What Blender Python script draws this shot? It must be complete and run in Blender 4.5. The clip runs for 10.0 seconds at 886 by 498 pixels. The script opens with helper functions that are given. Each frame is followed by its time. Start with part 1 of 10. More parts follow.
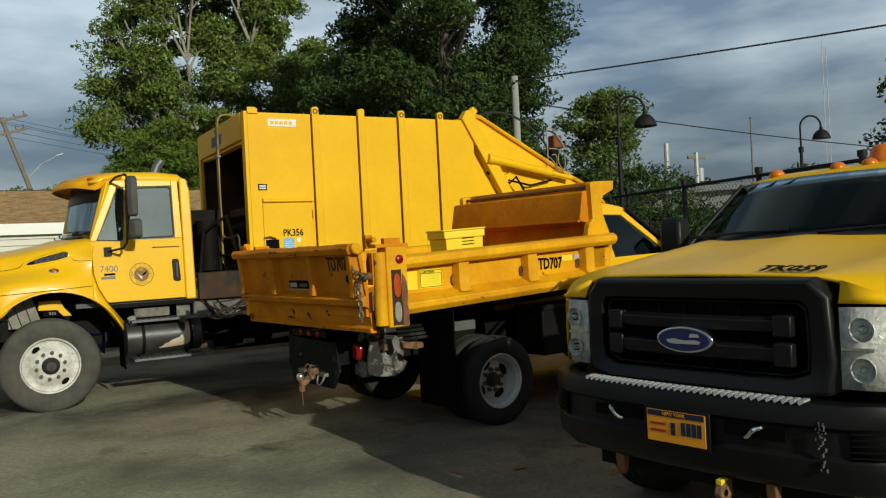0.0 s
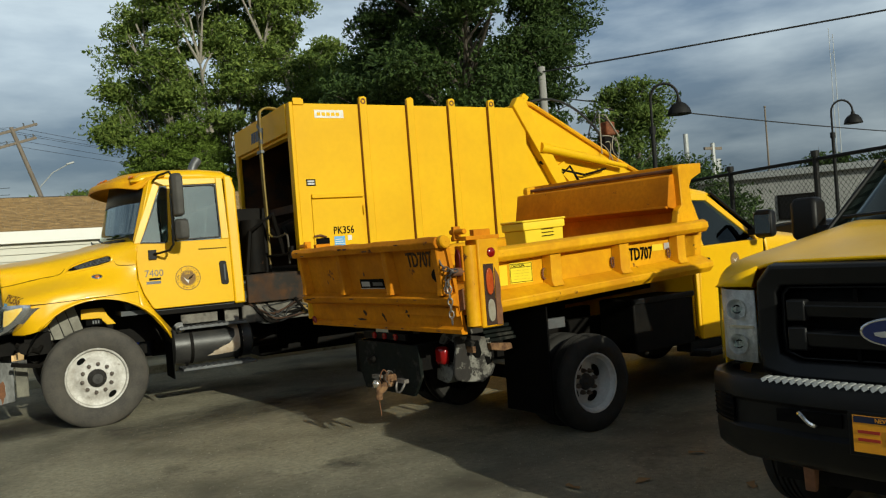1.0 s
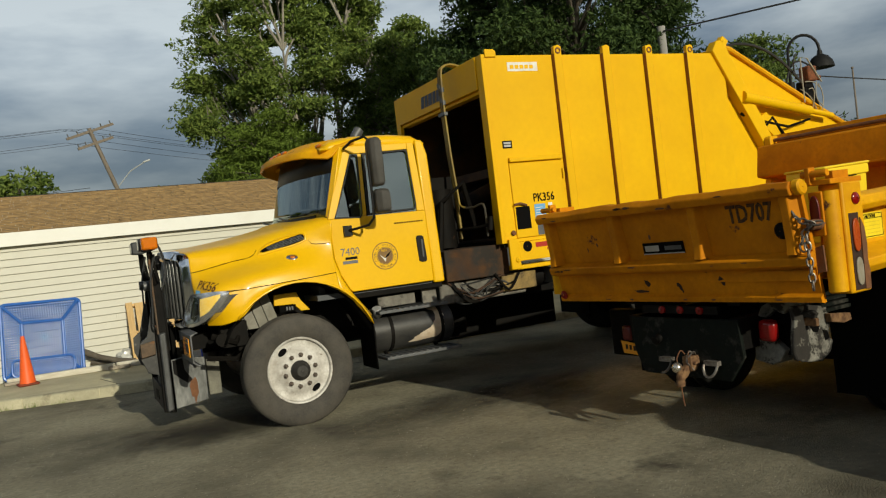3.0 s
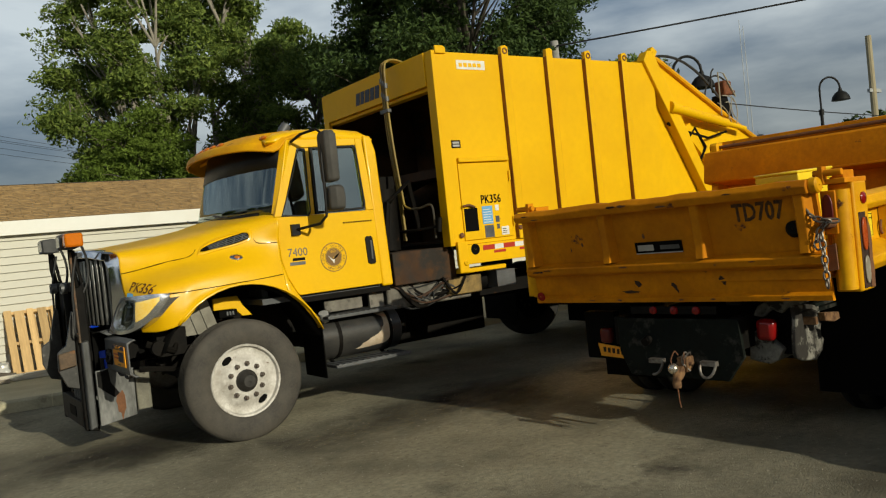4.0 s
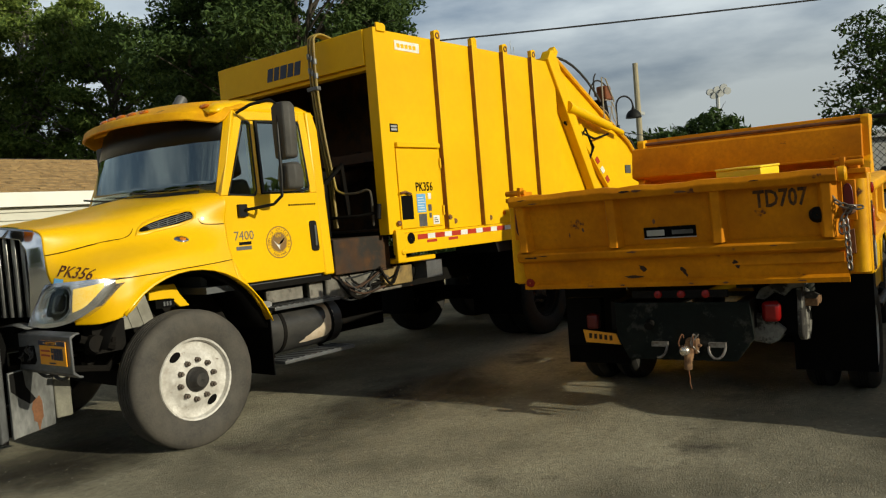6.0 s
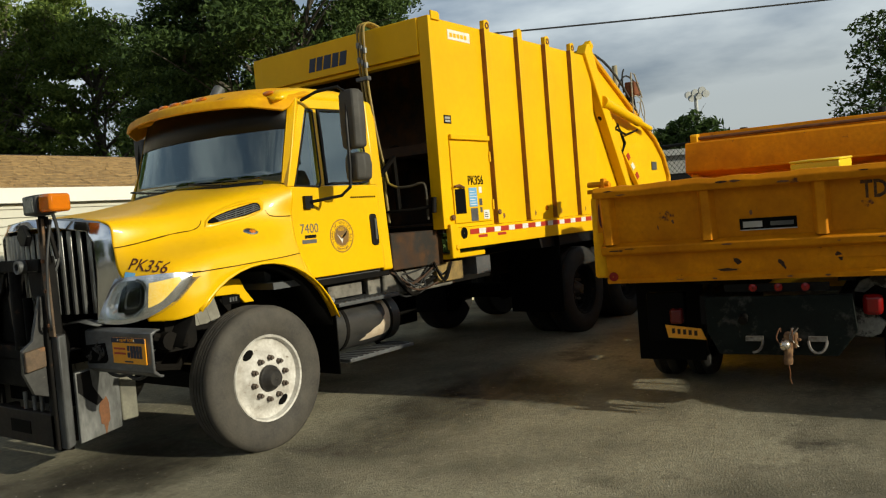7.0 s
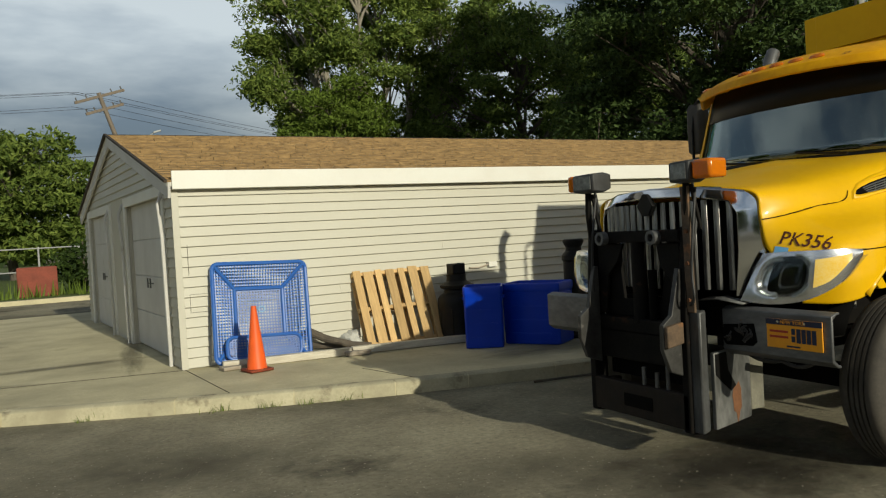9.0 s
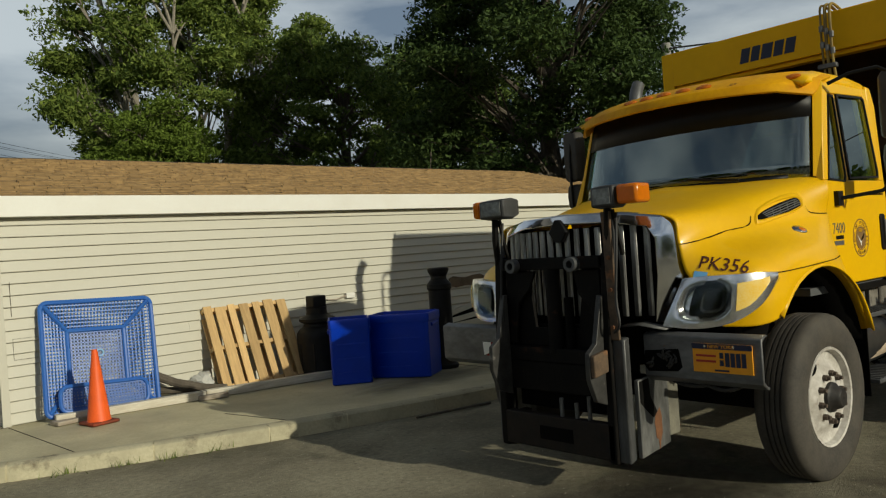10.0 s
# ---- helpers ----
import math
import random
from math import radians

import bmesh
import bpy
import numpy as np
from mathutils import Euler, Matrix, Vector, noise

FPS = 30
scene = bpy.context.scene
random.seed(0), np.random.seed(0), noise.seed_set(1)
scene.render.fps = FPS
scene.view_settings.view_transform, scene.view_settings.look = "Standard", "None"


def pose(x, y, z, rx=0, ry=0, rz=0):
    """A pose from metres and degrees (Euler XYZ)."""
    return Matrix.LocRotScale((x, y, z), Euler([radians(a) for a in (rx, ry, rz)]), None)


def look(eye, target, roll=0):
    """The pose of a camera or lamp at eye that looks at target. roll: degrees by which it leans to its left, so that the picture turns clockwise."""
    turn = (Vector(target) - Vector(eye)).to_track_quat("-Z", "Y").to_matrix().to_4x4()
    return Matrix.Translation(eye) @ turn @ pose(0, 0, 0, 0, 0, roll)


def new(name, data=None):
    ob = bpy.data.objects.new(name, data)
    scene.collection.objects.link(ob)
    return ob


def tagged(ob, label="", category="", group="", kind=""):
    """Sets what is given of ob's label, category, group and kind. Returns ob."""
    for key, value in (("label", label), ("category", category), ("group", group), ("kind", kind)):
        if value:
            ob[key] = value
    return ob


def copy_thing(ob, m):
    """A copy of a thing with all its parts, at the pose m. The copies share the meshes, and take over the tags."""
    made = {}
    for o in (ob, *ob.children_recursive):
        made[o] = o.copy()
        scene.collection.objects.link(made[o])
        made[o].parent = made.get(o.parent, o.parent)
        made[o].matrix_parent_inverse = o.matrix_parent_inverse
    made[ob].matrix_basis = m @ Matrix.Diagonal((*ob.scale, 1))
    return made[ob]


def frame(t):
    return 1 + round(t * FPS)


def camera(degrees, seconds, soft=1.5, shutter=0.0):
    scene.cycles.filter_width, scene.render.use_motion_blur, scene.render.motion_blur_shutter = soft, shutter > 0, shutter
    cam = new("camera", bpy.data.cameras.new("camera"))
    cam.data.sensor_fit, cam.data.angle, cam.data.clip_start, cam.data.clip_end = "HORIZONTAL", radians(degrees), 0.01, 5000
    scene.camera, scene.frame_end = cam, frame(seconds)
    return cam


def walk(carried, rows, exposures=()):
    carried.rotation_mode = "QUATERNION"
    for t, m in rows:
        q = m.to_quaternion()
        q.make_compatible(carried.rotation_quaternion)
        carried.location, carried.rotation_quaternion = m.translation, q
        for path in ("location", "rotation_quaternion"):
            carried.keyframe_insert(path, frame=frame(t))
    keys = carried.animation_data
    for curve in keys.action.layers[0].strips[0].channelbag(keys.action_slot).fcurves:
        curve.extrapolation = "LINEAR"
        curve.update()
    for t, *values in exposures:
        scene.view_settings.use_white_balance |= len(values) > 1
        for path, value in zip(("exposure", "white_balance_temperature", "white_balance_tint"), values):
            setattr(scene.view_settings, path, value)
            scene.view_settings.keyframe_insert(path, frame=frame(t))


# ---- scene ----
from mathutils.bvhtree import BVHTree

cam = camera(58.1, 10.0, soft=1.2)
PATH = [
    (0, (-0.585, -9.706, 1.596), (0.414, -7.974, 1.585), -2.9),
    (0.3, (-0.626, -9.443, 1.6), (0.365, -7.706, 1.584), -3.5),
    (0.5, (-0.669, -9.277, 1.6), (0.319, -7.538, 1.59), -3.6),
    (0.7, (-0.728, -9.122, 1.595), (0.261, -7.384, 1.59), -3.9),
    (1, (-0.842, -8.893, 1.579), (0.141, -7.151, 1.568), -4.4),
    (1.3, (-0.968, -8.642, 1.569), (-0.027, -6.878, 1.557), -5.3),
    (1.5, (-1.059, -8.456, 1.566), (-0.176, -6.662, 1.556), -6.2),
    (1.7, (-1.152, -8.255, 1.568), (-0.329, -6.432, 1.553), -7.4),
    (2, (-1.302, -7.968, 1.574), (-0.54, -6.119, 1.557), -8.0),
    (2.3, (-1.475, -7.743, 1.564), (-0.738, -5.885, 1.489), -8.4),
    (2.5, (-1.585, -7.597, 1.56), (-0.848, -5.741, 1.444), -8.5),
    (2.7, (-1.679, -7.434, 1.561), (-0.92, -5.585, 1.491), -7.6),
    (3, (-1.802, -7.197, 1.562), (-0.949, -5.388, 1.528), -6.7),
    (3.2, (-1.886, -7.068, 1.566), (-0.931, -5.311, 1.534), -6.2),
    (4.3, (-2.592, -6.252, 1.55), (-1.416, -4.634, 1.509), -6.4),
    (4.5, (-2.726, -6.117, 1.549), (-1.532, -4.512, 1.511), -6.7),
    (4.8, (-2.916, -5.945, 1.552), (-1.689, -4.366, 1.51), -6.9),
    (5, (-3.016, -5.82, 1.555), (-1.742, -4.279, 1.511), -6.7),
    (5.3, (-3.122, -5.589, 1.538), (-1.75, -4.135, 1.481), -6.1),
    (5.5, (-3.185, -5.448, 1.529), (-1.748, -4.058, 1.465), -5.7),
    (5.7, (-3.253, -5.34, 1.543), (-1.759, -4.013, 1.469), -5.2),
    (6.8, (-3.568, -4.531, 1.524), (-1.952, -3.356, 1.44), -4.3),
    (7, (-3.659, -4.384, 1.525), (-2.056, -3.19, 1.442), -4.6),
    (7.3, (-3.827, -4.171, 1.538), (-2.337, -2.842, 1.433), -4.8),
    (7.5, (-3.915, -4.024, 1.542), (-2.521, -2.594, 1.442), -4.7),
    (7.7, (-3.968, -3.85, 1.533), (-2.639, -2.359, 1.436), -4.6),
    (8, (-4.048, -3.599, 1.532), (-2.804, -2.036, 1.457), -4.0),
    (8.3, (-4.217, -3.37, 1.529), (-3.067, -1.735, 1.461), -3.5),
    (8.5, (-4.347, -3.217, 1.528), (-3.287, -1.523, 1.461), -3.3),
    (8.8, (-4.503, -3.013, 1.523), (-3.573, -1.243, 1.477), -3.1),
    (9, (-4.583, -2.874, 1.533), (-3.663, -1.098, 1.485), -3.3),
    (9.2, (-4.63, -2.724, 1.546), (-3.688, -0.961, 1.498), -3.4),
    (9.5, (-4.701, -2.51, 1.562), (-3.681, -0.791, 1.542), -3.7),
    (9.7, (-4.773, -2.377, 1.56), (-3.645, -0.726, 1.558), -4.1),
    (10, (-4.901, -2.221, 1.564), (-3.589, -0.711, 1.561), -4.0),
]
walk(cam, [(t, look(e, g, r)) for t, e, g, r in PATH],
     [(0, -0.22, 6050, 0), (1.0, -0.14, 6100, 0), (1.5, -0.19, 6220, 1), (2.5, -0.27, 6450, 3), (4.5, -0.20, 6500, 3), (5.7, -0.04, 6500, 3), (7.0, 0.06, 6500, 3), (8.0, -0.09, 6500, 3), (9.0, -0.21, 6500, 3), (10, -0.44, 6500, 3)])

# ---- sky, sun ----
SUN_WAY = Vector((-0.07, 1.0, -0.36)).normalized()
world = bpy.data.worlds.new("world")
scene.world = world
world.use_nodes = True
wn, wl = world.node_tree.nodes, world.node_tree.links
wn.clear()
w_out = wn.new("ShaderNodeOutputWorld")
w_bg = wn.new("ShaderNodeBackground")
w_sky = wn.new("ShaderNodeTexSky")
w_sky.sky_type = "NISHITA"
w_sky.sun_disc = False
w_sky.sun_elevation = radians(20)
w_sky.sun_rotation = radians(176)
w_sky.air_density, w_sky.dust_density = 1.0, 1.5
w_tc = wn.new("ShaderNodeTexCoord")
w_map = wn.new("ShaderNodeMapping")
w_map.inputs["Scale"].default_value = (1.0, 1.0, 3.6)
w_map.inputs["Location"].default_value = (0.35, 0.0, 0.1)
w_noise = wn.new("ShaderNodeTexNoise")
w_noise.inputs["Scale"].default_value = 2.6
w_noise.inputs["Detail"].default_value = 7.0
w_noise.inputs["Roughness"].default_value = 0.52
w_ramp = wn.new("ShaderNodeValToRGB")
w_ramp.color_ramp.elements[0].position, w_ramp.color_ramp.elements[0].color = 0.38, (1.9, 2.35, 3.2, 1)
w_ramp.color_ramp.elements[1].position, w_ramp.color_ramp.elements[1].color = 0.62, (7.2, 7.5, 7.9, 1)
w_mix = wn.new("ShaderNodeMixRGB")
w_mix.inputs["Fac"].default_value = 0.78
w_bg.inputs["Strength"].default_value = 0.1
wl.new(w_tc.outputs["Generated"], w_map.inputs["Vector"])
wl.new(w_map.outputs["Vector"], w_noise.inputs["Vector"])
wl.new(w_noise.outputs["Fac"], w_ramp.inputs["Fac"])
wl.new(w_sky.outputs["Color"], w_mix.inputs["Color1"])
wl.new(w_ramp.outputs["Color"], w_mix.inputs["Color2"])
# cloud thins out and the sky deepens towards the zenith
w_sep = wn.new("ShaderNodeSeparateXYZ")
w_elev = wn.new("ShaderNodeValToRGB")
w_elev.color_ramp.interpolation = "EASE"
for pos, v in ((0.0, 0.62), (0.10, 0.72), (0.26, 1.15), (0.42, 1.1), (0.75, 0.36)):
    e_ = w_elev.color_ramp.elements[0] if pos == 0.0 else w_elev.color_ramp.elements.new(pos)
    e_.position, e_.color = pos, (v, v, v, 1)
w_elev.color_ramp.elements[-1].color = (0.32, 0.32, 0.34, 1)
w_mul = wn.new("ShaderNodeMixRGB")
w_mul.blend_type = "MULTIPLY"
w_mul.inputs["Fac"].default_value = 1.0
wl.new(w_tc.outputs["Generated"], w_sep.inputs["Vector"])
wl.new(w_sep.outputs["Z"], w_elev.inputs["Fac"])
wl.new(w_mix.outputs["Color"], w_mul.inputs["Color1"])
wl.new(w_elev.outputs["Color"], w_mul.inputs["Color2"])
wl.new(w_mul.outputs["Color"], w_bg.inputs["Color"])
wl.new(w_bg.outputs["Background"], w_out.inputs["Surface"])

sun = new("sun", bpy.data.lights.new("sun", "SUN"))
sun.data.energy = 4.15
sun.data.angle = radians(0.6)
sun.data.color = (1.0, 0.91, 0.74)
sun.matrix_world = look((0, 0, 30), Vector((0, 0, 30)) + SUN_WAY)


# ---- materials ----
def mat(name, color, rough=0.5, metal=0.0, dark=None, amount=0.5, scale=3.0, fine=60.0, bump=0.0,
        bump_scale=None, spots=None, spot_scale=5.0, spot_edge=(0.60, 0.66), coat=0.0, rand=0.0, trans=0.0,
        ior=1.45, emit=0.0, stretch=(1, 1, 1), alpha=1.0, specks=None, speck_scale=150.0, speck_edge=(0.60, 0.68)):
    """A surface with broad variation, fine grain, optional spots (rust, stains, chips) and relief."""
    m = bpy.data.materials.new(name)
    m.use_nodes = True
    n, l = m.node_tree.nodes, m.node_tree.links
    b = n["Principled BSDF"]
    tc = n.new("ShaderNodeTexCoord")
    mp = n.new("ShaderNodeMapping")
    mp.inputs["Scale"].default_value = stretch
    l.new(tc.outputs["Object"], mp.inputs["Vector"])
    vec = mp.outputs["Vector"]

    def nz(sc, detail=4.0, rough_=0.6):
        q = n.new("ShaderNodeTexNoise")
        q.inputs["Scale"].default_value = sc
        q.inputs["Detail"].default_value = detail
        q.inputs["Roughness"].default_value = rough_
        l.new(vec, q.inputs["Vector"])
        return q.outputs["Fac"]

    def ramp(src, a, c):
        q = n.new("ShaderNodeMapRange")
        q.inputs["From Min"].default_value, q.inputs["From Max"].default_value = a, c
        l.new(src, q.inputs["Value"])
        return q.outputs["Result"]

    def mix(fac, c1, c2):
        q = n.new("ShaderNodeMixRGB")
        for key, v in (("Fac", fac), ("Color1", c1), ("Color2", c2)):
            if isinstance(v, (tuple, float, int)):
                q.inputs[key].default_value = v if not isinstance(v, tuple) else (*v, 1)
            else:
                l.new(v, q.inputs[key])
        return q.outputs["Color"]

    def times(src, k):
        q = n.new("ShaderNodeMath")
        q.operation = "MULTIPLY"
        l.new(src, q.inputs[0])
        q.inputs[1].default_value = k
        return q.outputs[0]

    if dark is None:
        dark = tuple(c * 0.72 for c in color)
    col = mix(times(ramp(nz(scale), 0.38, 0.7), amount), color, dark)
    col = mix(times(ramp(nz(fine, 3.0), 0.35, 0.75), amount * 0.5), col, dark)
    if spots:
        mask = ramp(nz(spot_scale, 6.0, 0.65), *spot_edge)
        col = mix(mask, col, spots)
    if specks:
        col = mix(ramp(nz(speck_scale, 2.0, 0.5), *speck_edge), col, specks)
        col = mix(times(ramp(nz(speck_scale * 0.7, 2.0, 0.5), 0.36, 0.30), 0.6), col, tuple(c * 0.25 for c in color))
    if rand:
        info = n.new("ShaderNodeObjectInfo")
        hsv = n.new("ShaderNodeHueSaturation")
        r2 = n.new("ShaderNodeMapRange")
        r2.inputs["To Min"].default_value, r2.inputs["To Max"].default_value = 1 - rand, 1 + rand
        l.new(info.outputs["Random"], r2.inputs["Value"])
        l.new(r2.outputs["Result"], hsv.inputs["Value"])
        l.new(col, hsv.inputs["Color"])
        col = hsv.outputs["Color"]
    l.new(col, b.inputs["Base Color"])
    rr = n.new("ShaderNodeMapRange")
    rr.inputs["To Min"].default_value, rr.inputs["To Max"].default_value = max(0.0, rough - 0.08 * amount), min(1.0, rough + 0.2 * amount)
    l.new(nz(scale * 2.3), rr.inputs["Value"])
    l.new(rr.outputs["Result"], b.inputs["Roughness"])
    b.inputs["Metallic"].default_value = metal
    b.inputs["IOR"].default_value = ior
    b.inputs["Coat Weight"].default_value = coat
    b.inputs["Coat Roughness"].default_value = 0.08
    b.inputs["Transmission Weight"].default_value = trans
    b.inputs["Alpha"].default_value = alpha
    if emit:
        b.inputs["Emission Color"].default_value = (*color, 1)
        b.inputs["Emission Strength"].default_value = emit
    if bump:
        bp = n.new("ShaderNodeBump")
        bp.inputs["Strength"].default_value = 1.0
        bp.inputs["Distance"].default_value = bump
        l.new(nz(bump_scale or fine, 5.0), bp.inputs["Height"])
        l.new(bp.outputs["Normal"], b.inputs["Normal"])
    return m


YEL, YEL_D = (0.80, 0.468, 0.002), (0.67, 0.36, 0.002)
M_YEL = mat("yellow_paint", YEL, 0.34, ior=1.38, dark=YEL_D, amount=0.5, scale=1.3, fine=25, coat=0.15, bump=0.0006, bump_scale=6)
M_YELB = mat("yellow_body_paint", YEL, 0.48, ior=1.27, dark=(0.64, 0.34, 0.003), amount=0.55, scale=0.9, fine=14, bump=0.0015, bump_scale=3,
             spots=(0.42, 0.17, 0.02), spot_scale=3.3, spot_edge=(0.69, 0.74))
M_YELW = mat("worn_yellow_paint", (0.77, 0.40, 0.002), 0.5, ior=1.28, dark=(0.52, 0.21, 0.004), amount=0.8, scale=2.2, fine=22, bump=0.002, bump_scale=14,
             spots=(0.10, 0.035, 0.015), spot_scale=7, spot_edge=(0.66, 0.71))
# worn paint, its orange deepened to carry the shade on tailgate and headboard
M_ORSHADE = mat("worn_orange_with_shade", (0.68, 0.25, 0.002), 0.6, ior=1.25, dark=(0.38, 0.12, 0.002), amount=0.8, scale=2.5, fine=25, bump=0.002, bump_scale=12,
            spots=(0.12, 0.04, 0.02), spot_scale=6, spot_edge=(0.665, 0.72))
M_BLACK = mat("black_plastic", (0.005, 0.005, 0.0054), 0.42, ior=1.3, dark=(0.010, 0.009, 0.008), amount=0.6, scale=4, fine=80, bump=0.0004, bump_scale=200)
M_DARK = mat("dark_steel", (0.004, 0.0037, 0.0034), 0.62, ior=1.2, dark=(0.010, 0.008, 0.006), amount=0.7, scale=5, fine=40, bump=0.001, bump_scale=40,
             spots=(0.045, 0.022, 0.012), spot_scale=8, spot_edge=(0.66, 0.74))
M_GREYST = mat("grey_steel", (0.15, 0.155, 0.16), 0.42, metal=0.4, dark=(0.06, 0.06, 0.06), amount=0.7, scale=4, fine=50, bump=0.0008, bump_scale=50,
               spots=(0.20, 0.10, 0.05), spot_scale=7, spot_edge=(0.66, 0.72))
M_HITCH = mat("plough_steel", (0.0035, 0.0035, 0.0037), 0.6, ior=1.2, dark=(0.010, 0.0085, 0.007), amount=0.8, scale=6, fine=40, bump=0.001, bump_scale=40,
              spots=(0.045, 0.022, 0.012), spot_scale=6, spot_edge=(0.63, 0.72))
M_SCRAPE = mat("scraped_steel", (0.23, 0.232, 0.225), 0.42, metal=0.45, dark=(0.05, 0.05, 0.048), amount=0.9, scale=7, fine=50, stretch=(1, 1, 0.35), bump=0.001, bump_scale=50,
               spots=(0.24, 0.11, 0.05), spot_scale=5, spot_edge=(0.62, 0.69))
M_CHROME = mat("chrome", (0.75, 0.76, 0.78), 0.1, metal=1.0, dark=(0.55, 0.55, 0.55), amount=0.3, scale=6, fine=50)
M_ALU = mat("painted_wheel_silver", (0.50, 0.50, 0.49), 0.38, metal=0.35, dark=(0.36, 0.35, 0.33), amount=0.6, scale=6, fine=40)
M_RIM = mat("white_wheel_paint", (0.66, 0.64, 0.60), 0.5, dark=(0.30, 0.27, 0.23), amount=0.9, scale=7, fine=45, spots=(0.16, 0.12, 0.09), spot_scale=11, spot_edge=(0.62, 0.70))
# darker copy of the tyre rubber with shade in its colour
M_TYRESHADE = mat("shaded_tyre_rubber", (0.016, 0.015, 0.0135), 0.75, ior=1.35, dark=(0.03, 0.027, 0.023), amount=0.8, scale=6, fine=60, bump=0.0015, bump_scale=60)
M_TYRE = mat("tyre_rubber", (0.042, 0.038, 0.033), 0.75, dark=(0.085, 0.075, 0.06), amount=0.8, scale=6, fine=60, bump=0.0015, bump_scale=60)


def glass(name, tint, ior, rough=0.01):
    """A thin pane: see-through, with mirror gloss that grows at grazing angles."""
    m = bpy.data.materials.new(name)
    m.use_nodes = True
    n, l = m.node_tree.nodes, m.node_tree.links
    n.remove(n["Principled BSDF"])
    tr_, gl, fr, mx = n.new("ShaderNodeBsdfTransparent"), n.new("ShaderNodeBsdfGlossy"), n.new("ShaderNodeFresnel"), n.new("ShaderNodeMixShader")
    tr_.inputs["Color"].default_value = (*tint, 1)
    gl.inputs["Roughness"].default_value = rough
    gl.inputs["Color"].default_value = (0.86, 0.98, 0.96, 1)
    fr.inputs["IOR"].default_value = ior
    l.new(fr.outputs["Fac"], mx.inputs["Fac"])
    l.new(tr_.outputs["BSDF"], mx.inputs[1])
    l.new(gl.outputs["BSDF"], mx.inputs[2])
    l.new(mx.outputs["Shader"], n["Material Output"].inputs["Surface"])
    return m


M_GLASS = glass("vehicle_glass", (0.34, 0.42, 0.42), 2.9)
M_GLASSD = glass("dark_vehicle_glass", (0.15, 0.18, 0.17), 1.36)
M_SCREEN = glass("windscreen_glass", (0.34, 0.43, 0.43), 2.5, 0.02)
M_LENSC = glass("thin_clear_cover", (0.96, 0.96, 0.95), 1.22)
M_LENS = glass("clear_lens", (0.93, 0.94, 0.93), 1.5)
M_AMBER = mat("amber_lens", (0.80, 0.22, 0.008), 0.15, amount=0.3, scale=30, trans=0.3)
M_MARK = mat("faded_marker_lens", (0.62, 0.17, 0.01), 0.25, amount=0.4, scale=25)
M_REDL = mat("red_lens", (0.24, 0.006, 0.006), 0.15, amount=0.3, scale=20, trans=0.1)
M_SEAT = mat("dark_upholstery", (0.035, 0.036, 0.04), 0.8, amount=0.5)
M_TRIMG = mat("cab_trim_grey", (0.09, 0.095, 0.10), 0.7, amount=0.5)
M_WHITE = mat("white_sticker", (0.75, 0.75, 0.72), 0.5, dark=(0.55, 0.5, 0.4), amount=0.5, scale=12)
M_BLUES = mat("blue_sticker", (0.10, 0.33, 0.62), 0.4, dark=(0.2, 0.42, 0.66), amount=0.7, scale=20)
M_REDS = mat("red_reflective", (0.42, 0.035, 0.02), 0.35, amount=0.3)
M_INK = mat("black_ink", (0.003, 0.0028, 0.0026), 0.7, ior=1.15, amount=0.2)
M_FADED = mat("faded_dark_lettering", (0.016, 0.009, 0.005), 0.7, dark=(0.16, 0.06, 0.005), amount=0.8, scale=40)
M_NAVY = mat("navy_ink", (0.012, 0.018, 0.05), 0.45, amount=0.3, scale=10)
M_ORPL = mat("orange_number_plate", (0.85, 0.36, 0.015), 0.4, dark=(0.7, 0.28, 0.02), amount=0.4, scale=15)
M_RUST = mat("rusty_steel", (0.20, 0.085, 0.035), 0.8, dark=(0.09, 0.04, 0.02), amount=0.9, scale=9, fine=50, bump=0.0015, bump_scale=50)
M_BLUEP = mat("deep_blue_plastic", (0.0, 0.040, 0.50), 0.38, dark=(0.0, 0.030, 0.38), amount=0.4, scale=5, bump=0.0005, bump_scale=90)
M_BLUEM = mat("blue_coated_steel", (0.025, 0.11, 0.43), 0.34, dark=(0.04, 0.15, 0.45), amount=0.5, scale=8, coat=0.2)
M_CONED = mat("dirty_cone_base", (0.30, 0.05, 0.015), 0.7, dark=(0.08, 0.03, 0.02), amount=0.9, scale=9)
M_CONE = mat("orange_cone_rubber", (0.85, 0.12, 0.015), 0.5, dark=(0.6, 0.08, 0.012), amount=0.5, scale=8)
M_PALLET = mat("pallet_pine", (0.62, 0.42, 0.19), 0.8, dark=(0.42, 0.27, 0.12), amount=0.8, scale=5, fine=40, stretch=(6, 6, 0.7), bump=0.002, bump_scale=25, rand=0.22)
M_TIMBW = mat("pale_painted_timber", (0.66, 0.63, 0.54), 0.8, dark=(0.42, 0.37, 0.28), amount=0.8, scale=5, fine=40, stretch=(0.6, 6, 6), bump=0.002, bump_scale=25)
M_WOODW = mat("weathered_timber", (0.42, 0.37, 0.30), 0.85, dark=(0.24, 0.20, 0.15), amount=0.8, scale=4, fine=40, stretch=(0.6, 6, 6), bump=0.002, bump_scale=25)
M_SIDING = mat("cream_vinyl_siding", (0.53, 0.515, 0.435), 0.5, dark=(0.48, 0.462, 0.385), amount=0.4, scale=0.8, fine=30, rand=0.006, bump=0.0006, bump_scale=30)
M_FASCIA = mat("white_trim", (0.76, 0.76, 0.71), 0.45, dark=(0.66, 0.63, 0.56), amount=0.4, scale=2.0)
